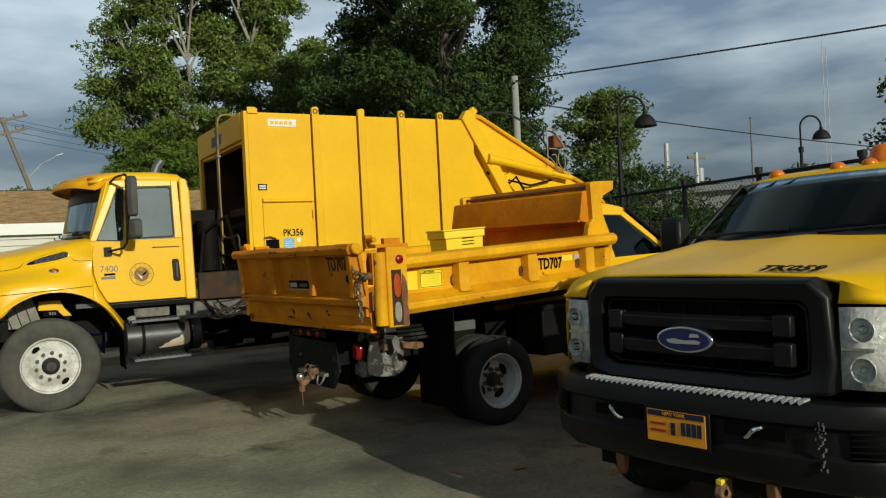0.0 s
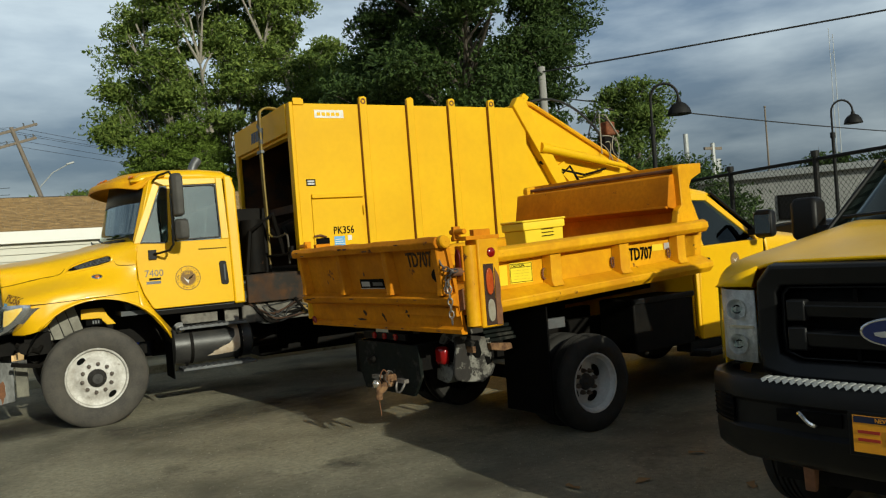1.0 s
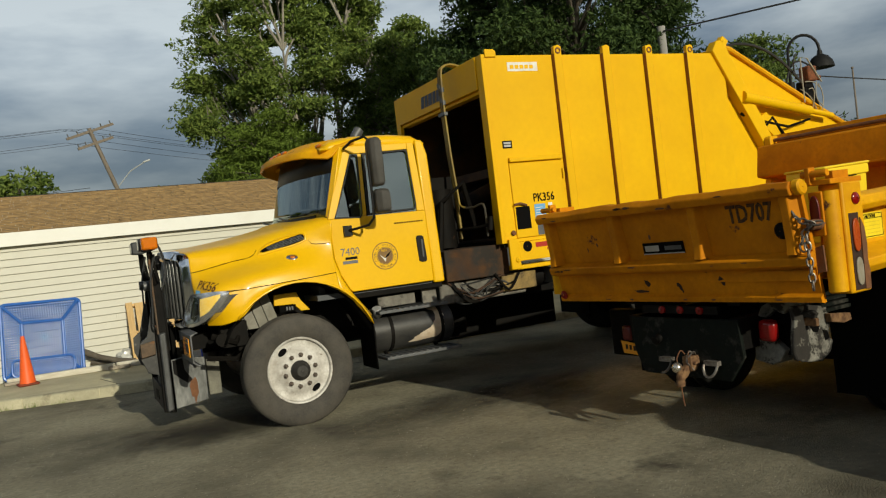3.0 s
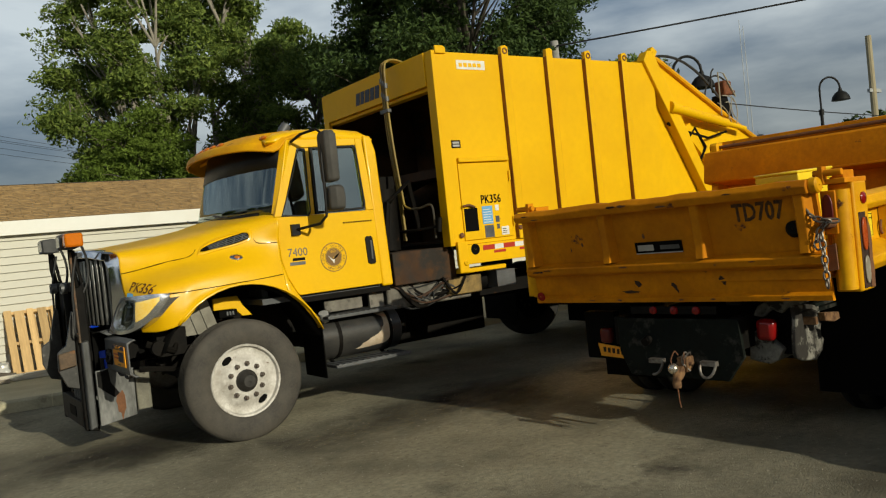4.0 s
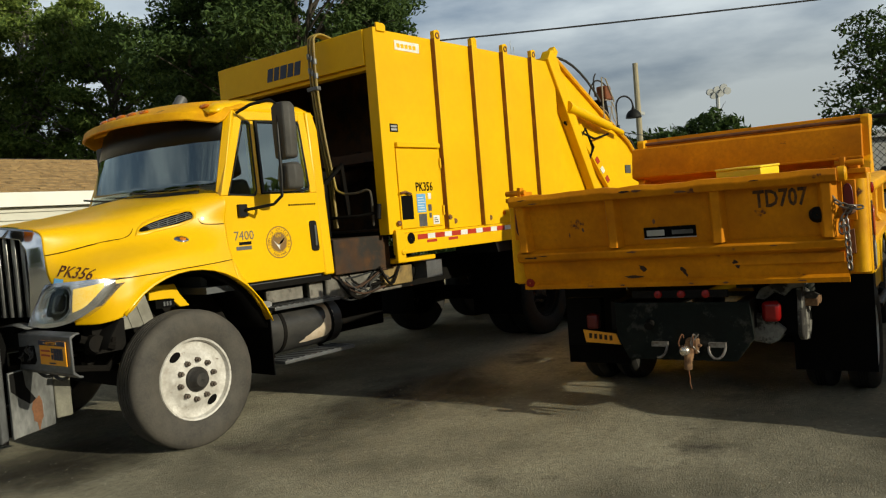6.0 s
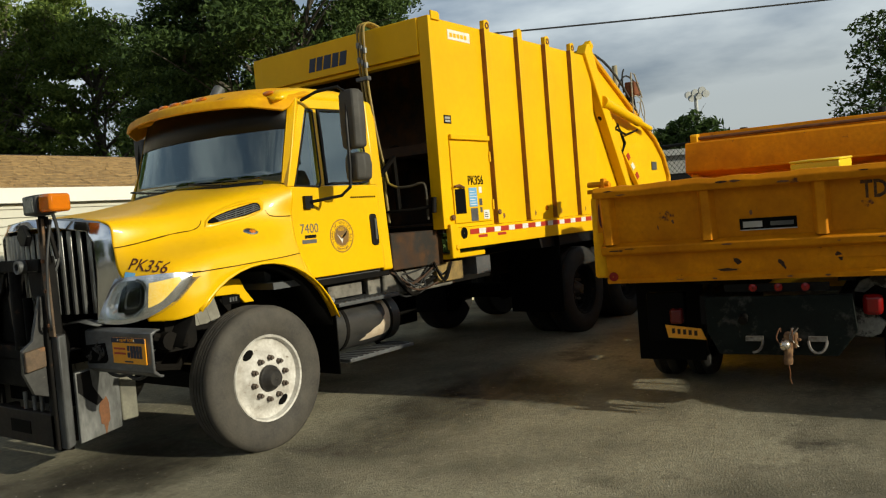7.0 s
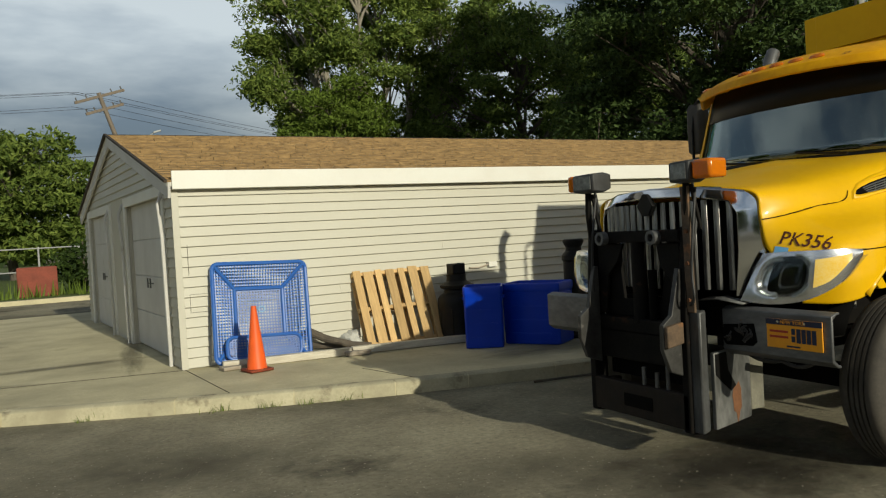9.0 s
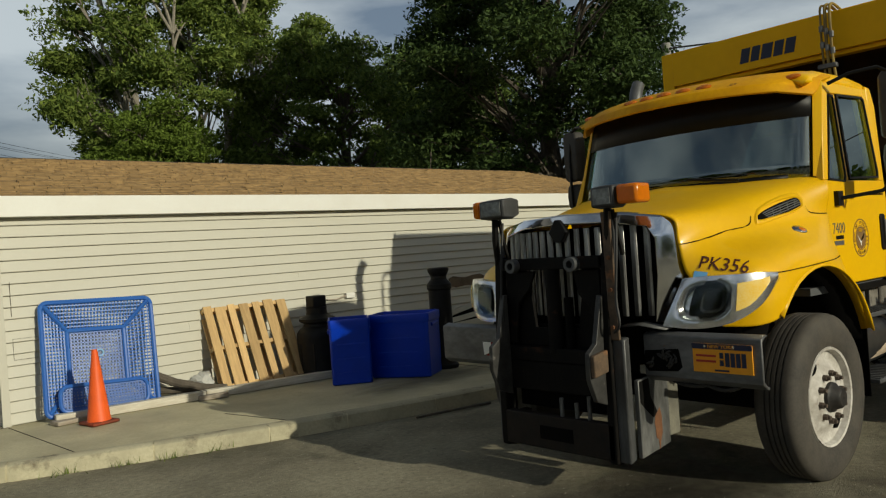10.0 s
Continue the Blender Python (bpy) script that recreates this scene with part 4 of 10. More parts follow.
for side in (0, 1):
    def ys(a, b):
        return (a, b) if side == 0 else (mir(b), mir(a))
    bm = B()
    y = ys(0.09, 0.14)
    prism(bm, [(0.482, 1.835), (0.486, 1.62), (0.492, 1.46), (0.535, 1.30), (0.61, 1.155), (0.635, 1.125), (1.495, 1.125), (1.485, 1.835)], "y", *y)
    tumble(bm)
    door = part("cab_door", bm, M_YEL, pk, "yellow cab door with a round town seal" if side == 0 else "", bevel=0.008)
    for pts in ([(0.47, 1.836), (0.545, 1.836), (0.79, 2.45), (0.715, 2.505)], [(0.716, 2.506), (0.792, 2.451), (1.40, 2.465), (1.40, 2.53), (0.76, 2.53)],
                [(1.401, 2.53), (1.401, 2.3), (1.40, 1.836), (1.485, 1.836), (1.475, 2.53)], [(0.825, 1.836), (0.865, 1.836), (0.905, 2.449), (0.865, 2.449)]):
        part("window_frame", tumble(prism(B(), pts, "y", *y)), M_YEL, door, bevel=0.006)
    # black window gaskets and glass
    bm = B()
    yg = ys(0.105, 0.118)
    prism(bm, [(0.535, 1.825), (0.83, 1.825), (0.875, 2.46), (0.785, 2.45)], "y", *yg)
    tumble(bm)
    g = part("window_pane", bm, M_GLASS, door)
    g.visible_shadow = False
    bm = B()
    prism(bm, [(0.86, 1.83), (1.41, 1.83), (1.41, 2.475), (0.90, 2.46)], "y", *yg)
    tumble(bm)
    g = part("window_pane", bm, M_GLASS, door)
    g.visible_shadow = False
    yo = ys(0.083, 0.092)
    for loop in ([(0.535, 1.838), (0.80, 1.822), (0.825, 1.86), (0.865, 2.44), (0.80, 2.445), (0.70, 2.2)], [(0.875, 1.845), (1.385, 1.855), (1.40, 1.90), (1.395, 2.44), (1.37, 2.462), (0.915, 2.45)]):
        bm = B()
        inner = []
        cx, cz = sum(p[0] for p in loop) / len(loop), sum(p[1] for p in loop) / len(loop)
        inner = [(cx + (p[0] - cx) * 0.93, cz + (p[1] - cz) * 0.955) for p in loop]
        rows = []
        for pts, yy in ((loop, yo[0]), (inner, yo[0]), (inner, yo[1] + 0.004), (loop, yo[1] + 0.004)):
            rows.append([(p[0], yy, p[1]) for p in pts])
        loft(bm, rows + [rows[0]], closed=True)
        tumble(bm)
        part("window_gasket", bm, M_BLACK, door)
    if side == 0:
        bm = B()
        prism(bm, [(1.36, 1.34), (1.385, 1.325), (1.43, 1.325), (1.445, 1.345), (1.43, 1.575), (1.41, 1.59), (1.365, 1.59), (1.35, 1.57)], "y", 0.078, 0.092)
        h = part("door_handle", bm, M_BLACK, door, "black recessed door handle", bevel=0.004)
        part("pull_bar", box(B(), (1.392, 0.062, 1.37), (1.412, 0.08, 1.55)), M_TRIMG, h, bevel=0.006)
        # round town seal: ring of dashes round a plain centre
        M_SEAL = mat("seal_brown_ink", (0.20, 0.11, 0.03), 0.6, amount=0.4, scale=30)
        lathe(bm := B(), [(0.134, 0.0), (0.134, 0.002), (0.126, 0.002), (0.126, 0.0)], (1.005, 0.09, 1.43), (0, -1, 0), 40)
        seal = part("town_seal", bm, M_SEAL, door, "round brown town seal")
        lathe(bm := B(), [(0.088, 0.0), (0.088, 0.002), (0.084, 0.002), (0.084, 0.0)], (1.005, 0.09, 1.43), (0, -1, 0), 40)
        part("seal_ring", bm, M_SEAL, seal)
        for word, a0, a1, top in (("TOWN OF OYSTER BAY", 205, -25, True), ("NEW YORK", 237, 303, False)):
            for k, ch in enumerate(word):
                a = radians(a0 + (a1 - a0) * k / (len(word) - 1))
                if ch != " ":
                    turn = math.degrees(a) - 90 if top else math.degrees(a) + 90
                    r = 0.096 if top else 0.118
                    lettering(ch, pose(1.005 + r * math.cos(a), 0.0895, 1.43 + r * math.sin(a), 90) @ pose(0, 0, 0, 0, 0, turn) @ pose(-0.008, 0, 0), 0.021, M_SEAL, seal, squeeze=1.0)
        lathe(bm := B(), [(0.080, 0.0), (0.080, 0.001), (0.004, 0.001)], (1.005, 0.09, 1.43), (0, -1, 0), 32)
        part("seal_ground", bm, M_SEAL, seal)
        bm = B()
        prism(bm, [(0.945, 1.455), (0.975, 1.425), (1.00, 1.405), (1.045, 1.43), (1.07, 1.47), (1.02, 1.435), (1.005, 1.37), (0.985, 1.40)], "y", 0.0875, 0.0885)
        part("seal_bird", bm, M_WHITE, seal)
        side_text("1653", 0.966, 0.0885, 1.472, 0.026, M_YEL, seal, squeeze=0.85, name="seal_year")
        side_text("7400", 0.555, 0.0895, 1.475, 0.072, M_GREYST, door, squeeze=0.95, name="model_number", label="grey model number")
        flat(door, "model_bar", 0.60, 0.72, 1.435, 1.460, 0.0895, M_DARK, d=0.002)
        flat(door, "model_bar", 0.57, 0.72, 1.395, 1.425, 0.0895, M_GREYST, d=0.002)
        for k in range(12):
            flat(door, "name_bar", 1.14 + k * 0.026, 1.158 + k * 0.026, 1.728, 1.742, 0.0895, M_INK, d=0.002)
    else:
        pass
# cab shell
for y0, y1 in ((0.092, 0.14), (mir(0.14), mir(0.092))):
    part("cab_corner", tumble(prism(B(), [(1.497, 1.10), (1.62, 1.10), (1.615, 2.40), (1.58, 2.55), (1.497, 2.56)], "y", y0, y1)), M_YEL, pk, bevel=0.02, seg=3)
bm = B()
box(bm, (1.57, 0.14, 1.10), (1.615, mir(0.14), 1.9))
box(bm, (1.57, 0.22, 2.3), (1.60, mir(0.22), 2.5))
part("cab_back", bm, M_YEL, pk)
bm = B()
rows = []
for x, z, inset in ((0.50, 2.535, 0.17), (0.62, 2.60, 0.19), (0.85, 2.635, 0.20), (1.25, 2.635, 0.20), (1.50, 2.61, 0.20), (1.60, 2.53, 0.19)):
    rows.append([(x, 0.165 + (inset - 0.17), 2.52), (x, 0.185 + (inset - 0.17), z - 0.03), (x, inset + 0.08, z), (x, YC, z + 0.02), (x, mir(inset + 0.08), z), (x, mir(0.185 + inset - 0.17), z - 0.03), (x, mir(0.165 + inset - 0.17), 2.52)])
loft(bm, rows)
part("cab_roof", bm, M_YEL, pk, "yellow cab roof", solid=0.03, sharp=50)
bm = B()
box(bm, (0.3, 0.15, 1.08), (1.57, mir(0.15), 1.13))
box(bm, (0.37, 0.32, 1.13), (0.43, mir(0.32), 1.66))
part("cab_floor", bm, M_TRIMG, pk)
bm = B()
prism(bm, [(0.46, 1.72), (0.72, 1.72), (0.70, 1.86), (0.50, 1.865)], "y", 0.20, mir(0.20))
part("dashboard", bm, M_SEAT, pk, bevel=0.02)
for y in (0.35, 1.35):
    bm = B()
    box(bm, (0.98, y, 1.14), (1.45, y + 0.5, 1.52))
    prism(bm, [(1.33, 1.5), (1.47, 1.5), (1.55, 2.25), (1.44, 2.25)], "y", y, y + 0.5)
    part("cab_seat", bm, M_SEAT, pk, bevel=0.04)
bm = B()
tube(bm, [(0.66 + 0.09 * math.sin(a), 0.62 + 0.2 * math.cos(a), 1.86 + 0.18 * math.sin(a)) for a in [2 * math.pi * i / 20 for i in range(21)]], 0.016, 6)
tube(bm, [(0.4, 0.62, 1.7), (0.66, 0.62, 1.86)], 0.03, 6)
part("steering_wheel", bm, M_BLACK, pk)
# windscreen: curved sheet
rows = []
for u in [i / 12 for i in range(13)]:
    y = 0.124 + u * (mir(0.124) - 0.124)
    c = 1 - (2 * u - 1) ** 2
    c = c ** 0.8
    rows.append([(0.505 - 0.25 * c + (0.185 - 0.02 * c) * t, YC + (y - YC) * (1 - 0.045 * t), 1.865 + 0.66 * t) for t in [k / 6 for k in range(7)]])
ws = part("windscreen", loft(B(), rows), M_SCREEN, pk, "tinted windscreen", solid=0.006)
ws.visible_shadow = False
# low strip is the gasket; the high black band paints the visor's shade
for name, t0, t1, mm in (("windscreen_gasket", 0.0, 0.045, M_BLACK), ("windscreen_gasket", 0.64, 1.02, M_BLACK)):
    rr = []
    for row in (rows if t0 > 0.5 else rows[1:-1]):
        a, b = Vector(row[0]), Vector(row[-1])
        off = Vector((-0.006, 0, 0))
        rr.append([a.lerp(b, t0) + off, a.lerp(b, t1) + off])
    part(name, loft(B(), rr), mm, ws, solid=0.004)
for s in (0, 1):
    a = rows[0] if s == 0 else rows[-1]
    p, q = Vector(a[0]), Vector(a[-1])
    o = Vector((0, -0.022 if s == 0 else 0.022, 0))
    bm = B()
    i2 = rows[1] if s == 0 else rows[-2]
    p2, q2 = Vector(i2[0]), Vector(i2[-1])
    loft(bm, [[p + o, p.lerp(p2, 0.22) + Vector((-0.014, 0, 0)), p + Vector((0.05, 0, 0))], [q + o, q.lerp(q2, 0.22) + Vector((-0.014, 0, 0)), q + Vector((0.05, 0, 0))]], closed=True, caps=True)
    part("windscreen_pillar", bm, M_YEL, pk, bevel=0.006)
part("inspection_sticker", box(B(), (0.497, 0.245, 1.905), (0.503, 0.30, 1.965)), M_BLUES, pk)
for y0, y1 in ((0.55, 0.95), (1.25, 1.75)):
    bm = B()
    tube(bm, [(0.22, y0, 1.885), (0.21, (y0 + y1) / 2, 1.905), (0.23, y1, 1.93)], 0.009, 6)
    part("wiper", bm, M_BLACK, pk)
# sun visor with marker lamps
rows = []
for u in [i / 12 for i in range(13)]:
    y = 0.155 + u * (mir(0.155) - 0.155)
    c = (1 - (2 * u - 1) ** 2) ** 0.7
    xf, xb = 0.52 - 0.34 * c, 0.86 - 0.14 * c
    zf, zb = 2.475 + 0.035 * c, 2.61 + 0.06 * c
    if u in (0.0, 1.0):
        rows.append([(xf + 0.03, y, zf - 0.05), (xf + 0.1, y, zf - 0.02), ((xf + xb) / 2, y - 0.0, (zf + zb) / 2 - 0.01), (xb, y, zb - 0.03)])
    else:
        rows.append([(xf, y, zf - 0.03), (xf + 0.02, y, zf + 0.03), ((xf + xb) / 2, y, (zf + zb) / 2 + 0.05), (xb, y, zb)])
visor = part("sun_visor", loft(B(), rows), M_YELW, pk, "yellow moulded sun visor with amber markers", solid=0.025, sharp=60, bevel=0.006)
for u in (0.06, 0.34, 0.42, 0.5, 0.58, 0.66, 0.94):
    y = 0.155 + u * (mir(0.155) - 0.155)
    c = (1 - (2 * u - 1) ** 2) ** 0.7
    xf, xb = 0.52 - 0.34 * c, 0.86 - 0.14 * c
    zf, zb = 2.475 + 0.035 * c, 2.61 + 0.06 * c
    bm = B()
    bmesh.ops.create_uvsphere(bm, u_segments=12, v_segments=8, radius=1.0, matrix=Matrix.Translation((xf + 0.12, y, zf + 0.075)) @ Matrix.Rotation(radians(-25), 4, "Y") @ Matrix.Diagonal((0.03, 0.062, 0.017, 1)))
    part("marker_lamp", bm, M_MARK, visor)
# bonnet and front wings
HALF = [
    [(-0.72, 0.20, 1.00), (-0.74, 0.24, 1.16), (-0.785, 0.372, 1.318), (-0.79, 0.405, 1.50), (-0.795, 0.445, 1.655), (-0.865, 0.75, 1.70), (-0.945, YC, 1.712)],
    [(-0.61, 0.035, 1.0), (-0.61, 0.015, 1.15), (-0.635, 0.065, 1.335), (-0.58, 0.30, 1.50), (-0.57, 0.42, 1.675), (-0.63, 0.75, 1.725), (-0.68, YC, 1.74)],
    [(-0.45, -0.035, 1.05), (-0.45, -0.045, 1.18), (-0.43, 0.01, 1.375), (-0.42, 0.27, 1.51), (-0.40, 0.40, 1.69), (-0.42, 0.75, 1.75), (-0.44, YC, 1.768)],
    [(-0.28, -0.04, 1.20), (-0.28, -0.045, 1.27), (-0.27, 0.00, 1.405), (-0.25, 0.21, 1.53), (-0.22, 0.37, 1.72), (-0.22, 0.75, 1.785), (-0.22, YC, 1.80)],
    [(-0.02, -0.045, 1.295), (-0.02, -0.045, 1.33), (-0.02, 0.0, 1.43), (-0.01, 0.16, 1.56), (0.0, 0.31, 1.765), (0.0, 0.75, 1.825), (0.0, YC, 1.84)],
    [(0.25, -0.045, 1.272), (0.25, -0.035, 1.33), (0.25, 0.010, 1.44), (0.25, 0.115, 1.59), (0.24, 0.24, 1.81), (0.14, 0.75, 1.855), (0.10, YC, 1.87)],
    [(0.475, -0.035, 1.165), (0.475, 0.015, 1.31), (0.478, 0.06, 1.45), (0.482, 0.086, 1.62), (0.485, 0.118, 1.85), (0.32, 0.72, 1.88), (0.24, YC, 1.895)],
]
GRID = smooth_grid(HALF, 10, 8)
bonnet = part("bonnet", loft(B(), GRID), M_YEL, pk, "sloping yellow bonnet and front wings", solid=0.015, mirror=YC, sharp=50)
for s in (0, 1):
    f = (lambda y: y) if s == 0 else mir
    arch = [(0.07 + 0.735 * math.cos(a), 0.56 + 0.735 * math.sin(a)) for a in [radians(q) for q in range(20, 141, 8)]]
    bm = B()
    loft(bm, [[(x, f(-0.055), z), (x, f(-0.03), z + 0.02), (x, f(0.06), z + 0.005)] for x, z in arch])
    part("wheel_arch_lip", bm, M_YEL, bonnet, solid=0.012)
    bm = B()
    loft(bm, [[(0.07 + 0.73 * math.cos(a), f(0.03), 0.56 + 0.73 * math.sin(a)), (0.07 + 0.73 * math.cos(a), f(0.55), 0.56 + 0.73 * math.sin(a))] for a in [radians(q) for q in range(15, 165, 8)]])
    part("wheel_well", bm, M_INK, pk, solid=0.01)
    bm = B()
    loft(bm, [[(0.474, f(-0.035), 1.165), (0.474, f(0.015), 1.31), (0.476, f(0.06), 1.45), (0.487, f(0.088), 1.47)], [(0.535, f(-0.036), 1.12), (0.535, f(0.012), 1.21), (0.533, f(0.06), 1.27), (0.53, f(0.092), 1.30)], [(0.60, f(-0.035), 1.06), (0.60, f(0.005), 1.11), (0.602, f(0.06), 1.14), (0.605, f(0.092), 1.155)], [(0.765, f(-0.02), 0.83), (0.775, f(0.02), 0.87), (0.78, f(0.05), 0.90), (0.785, f(0.08), 0.905)]])
    part("wing_tail", bm, M_YEL, bonnet, solid=0.02, sharp=60)
    part("mud_flap", box(B(), (0.765, f(0.0) if s == 0 else f(0.42), 0.36), (0.775, f(0.42) if s == 0 else f(0.0), 0.88)), M_INK, pk)
# side air vent, draped on the flank
def draped(name, bm, material, parent, origin, right, up, out, lift, label=""):
    ob = part(name, bm, material, parent, label)
    onto(GRID, ob.data, origin, right, up, out, lift)
    return ob


FL = ((0, 0, 0), (1, 0, 0), (0, 0, 1), (0, -1, 0))
P = [(-0.175, 1.600), (-0.15, 1.634), (-0.10, 1.668), (0.0, 1.700), (0.10, 1.722), (0.19, 1.734), (0.232, 1.730), (0.246, 1.706), (0.234, 1.672), (0.17, 1.648), (0.06, 1.630), (-0.05, 1.613), (-0.14, 1.598)]


def vent_z(x, t):
    top = 1.600 + 0.132 * min(1.0, max(0.0, (x + 0.175) / 0.39)) ** 0.6
    low = 1.598 + 0.075 * max(0.0, (x + 0.14) / 0.37) ** 1.5
    return low + (top - low) * t


vent = draped("air_vent", loft(B(), [[(x, vent_z(x, t), 0.0) for t in (0, 0.25, 0.5, 0.75, 1)] for x in [-0.17 + 0.41 * k / 20 for k in range(21)]]), M_INK, bonnet, *FL, 0.005, "black slatted air vent")
cx, cz = sum(p[0] for p in P) / len(P), sum(p[1] for p in P) / len(P)
def grown(f, h):
    return [(cx + (p[0] - cx) * (1 + f), cz + (p[1] - cz) * (1 + 3.2 * f), h) for p in P]


rim = loft(B(), [grown(0.14, 0.0), grown(0.09, 0.010), grown(0.02, 0.012), grown(-0.02, 0.002)], closed=True)
draped("vent_rim", rim, M_YEL, vent, *FL, 0.0015, "raised yellow rim")


for t in (0.22, 0.42, 0.62, 0.82):
    xs = [-0.10 + 0.325 * k / 12 + 0.03 * (0.6 - t) for k in range(13)]
    draped("slat", loft(B(), [[(x, vent_z(x, t) - 0.003, 0.0), (x, vent_z(x, t) + 0.003, 0.0)] for x in xs]), M_TRIMG, vent, *FL, 0.010)
for x in (-0.04, 0.03, 0.10, 0.17):
    draped("slat", loft(B(), [[(x - 0.003 + 0.03 * t, vent_z(x, t), 0.0), (x + 0.003 + 0.03 * t, vent_z(x, t), 0.0)] for t in (0.15, 0.5, 0.85)]), M_TRIMG, vent, *FL, 0.010)
for nm, rx_, rz_, d_, mm, lb in (("side_marker", 0.055, 0.028, 0.022, M_CHROME, "chrome side marker with amber lens"), ("marker_lens", 0.030, 0.017, 0.032, M_MARK, "")):
    bm = B()
    bmesh.ops.create_uvsphere(bm, u_segments=14, v_segments=8, radius=1, matrix=Matrix.Translation((0.09, 1.525, 0)) @ Matrix.Diagonal((rx_, rz_, d_, 1)))
    draped(nm, bm, mm, bonnet, *FL, 0.0, lb)
M_MAROON = mat("dark_maroon_lettering", (0.075, 0.018, 0.008), 0.5, amount=0.4, scale=20)
NR = Vector((0.50, -0.86, -0.16)).normalized()
NO = Vector((-0.86, -0.50, 0.0))
NU = NO.cross(NR) * (1 if NO.cross(NR).z > 0 else -1)
num = lettering("PK356", Matrix(((1, 0.22, 0, 0), (0, 1, 0, 0), (0, 0, 1, 0), (0, 0, 0, 1))), 0.072, M_MAROON, bonnet, squeeze=1.0, bold=0.008, label="dark maroon fleet number")
onto(GRID, num.data, (-0.742, 0.325, 1.345), NR, NU, NO, 0.006)
mk = part("blue_mark", prism(B(), [(-0.045, -0.05), (0.03, -0.05), (0.035, -0.008), (-0.04, -0.008)], "z", 0.0, 0.001), M_BLUES, bonnet)
onto(GRID, mk.data, (-0.735, 0.30, 1.33), NR, NU, NO, 0.0035)
# seams between bonnet and wing, laid close on the sheet metal
SKIN = BVHTree.FromPolygons([v.co for v in bonnet.data.vertices], [list(f.vertices) for f in bonnet.data.polygons])
for pts in ([(-0.79, 1.488), (-0.62, 1.512), (-0.42, 1.545), (-0.30, 1.563), (-0.235, 1.59), (-0.20, 1.63)], [(0.27, 1.672), (0.285, 1.64), (0.31, 1.627), (0.38, 1.62), (0.468, 1.617)], [(-0.52, 1.290), (-0.30, 1.297), (0.0, 1.31), (0.30, 1.326), (0.468, 1.335)]):
    bm = B()
    line = smooth_line([(x, z, 0.0) for x, z in pts], 10)
    loft(bm, [[(p[0], p[1] - 0.003, 0.0), (p[0], p[1] + 0.003, 0.0)] for p in line])
    seam = draped("panel_seam", bm, M_INK, bonnet, *FL, 0.010)
    for v in seam.data.vertices:
        foot, normal = SKIN.find_nearest(v.co)[:2]
        v.co = foot + normal * (0.004 if normal.y < 0 else -0.004)
# headlamps
HPATH = smooth_line([(-0.865, 0.425, 0), (-0.838, 0.255, 0), (-0.782, 0.085, 0), (-0.665, -0.02, 0), (-0.540, -0.058, 0)], 8)
HLO = smooth_line([(0, 1.018, 0), (0.25, 1.003, 0), (0.5, 1.035, 0), (0.75, 1.125, 0), (1, 1.262, 0)], 8)
HHI = smooth_line([(0, 1.288, 0), (0.25, 1.298, 0), (0.5, 1.303, 0), (0.75, 1.305, 0), (1, 1.296, 0)], 8)


def head_at(u, v, out, s):
    """A point on the lamp's face at a share u of its length and v of its height."""
    def pick(line):
        q = min(1.0, max(0.0, u)) * (len(line) - 1)
        i = min(len(line) - 2, int(q))
        return Vector(line[i]).lerp(Vector(line[i + 1]), q - i)
    p, lo, hi = pick(HPATH), pick(HLO).y, pick(HHI).y
    lean = (1 - u) ** 2 * (v - 0.5)
    bulge = 0.012 * (1 - (2 * v - 1) ** 2) + out
    y = p.y - 0.095 * lean - 0.60 * bulge
    return (p.x + 0.095 * lean - 0.80 * bulge, y if s == 0 else mir(y), lo + (hi - lo) * v)


def head_strip(u0, u1, v0, v1, out, s, n=14):
    return [[head_at(u0 + (u1 - u0) * k / n, v0 + (v1 - v0) * j / 6, out, s) for j in range(7)] for k in range(n + 1)]


def squircle(u, v, uc, vc, ru, rv, power=4.0):
    return (abs((u - uc) / ru) ** power + abs((v - vc) / rv) ** power) ** (1 / power)


def head_patch(uc, vc, ru, rv, out, s, dish=0.0):
    """A rounded oblong patch on the lamp's face, dished in its middle."""
    rows = []
    for r in (1.0, 0.9, 0.6, 0.3, 0.02):
        row = []
        for q in range(28):
            a = 2 * math.pi * q / 28
            k = r / (abs(math.cos(a)) ** 4 + abs(math.sin(a)) ** 4) ** 0.25
            row.append(head_at(uc + ru * k * math.cos(a), vc + rv * k * math.sin(a), out - dish * (1 - r * r), s))
        rows.append(row)
    return loft(B(), rows, closed=True)


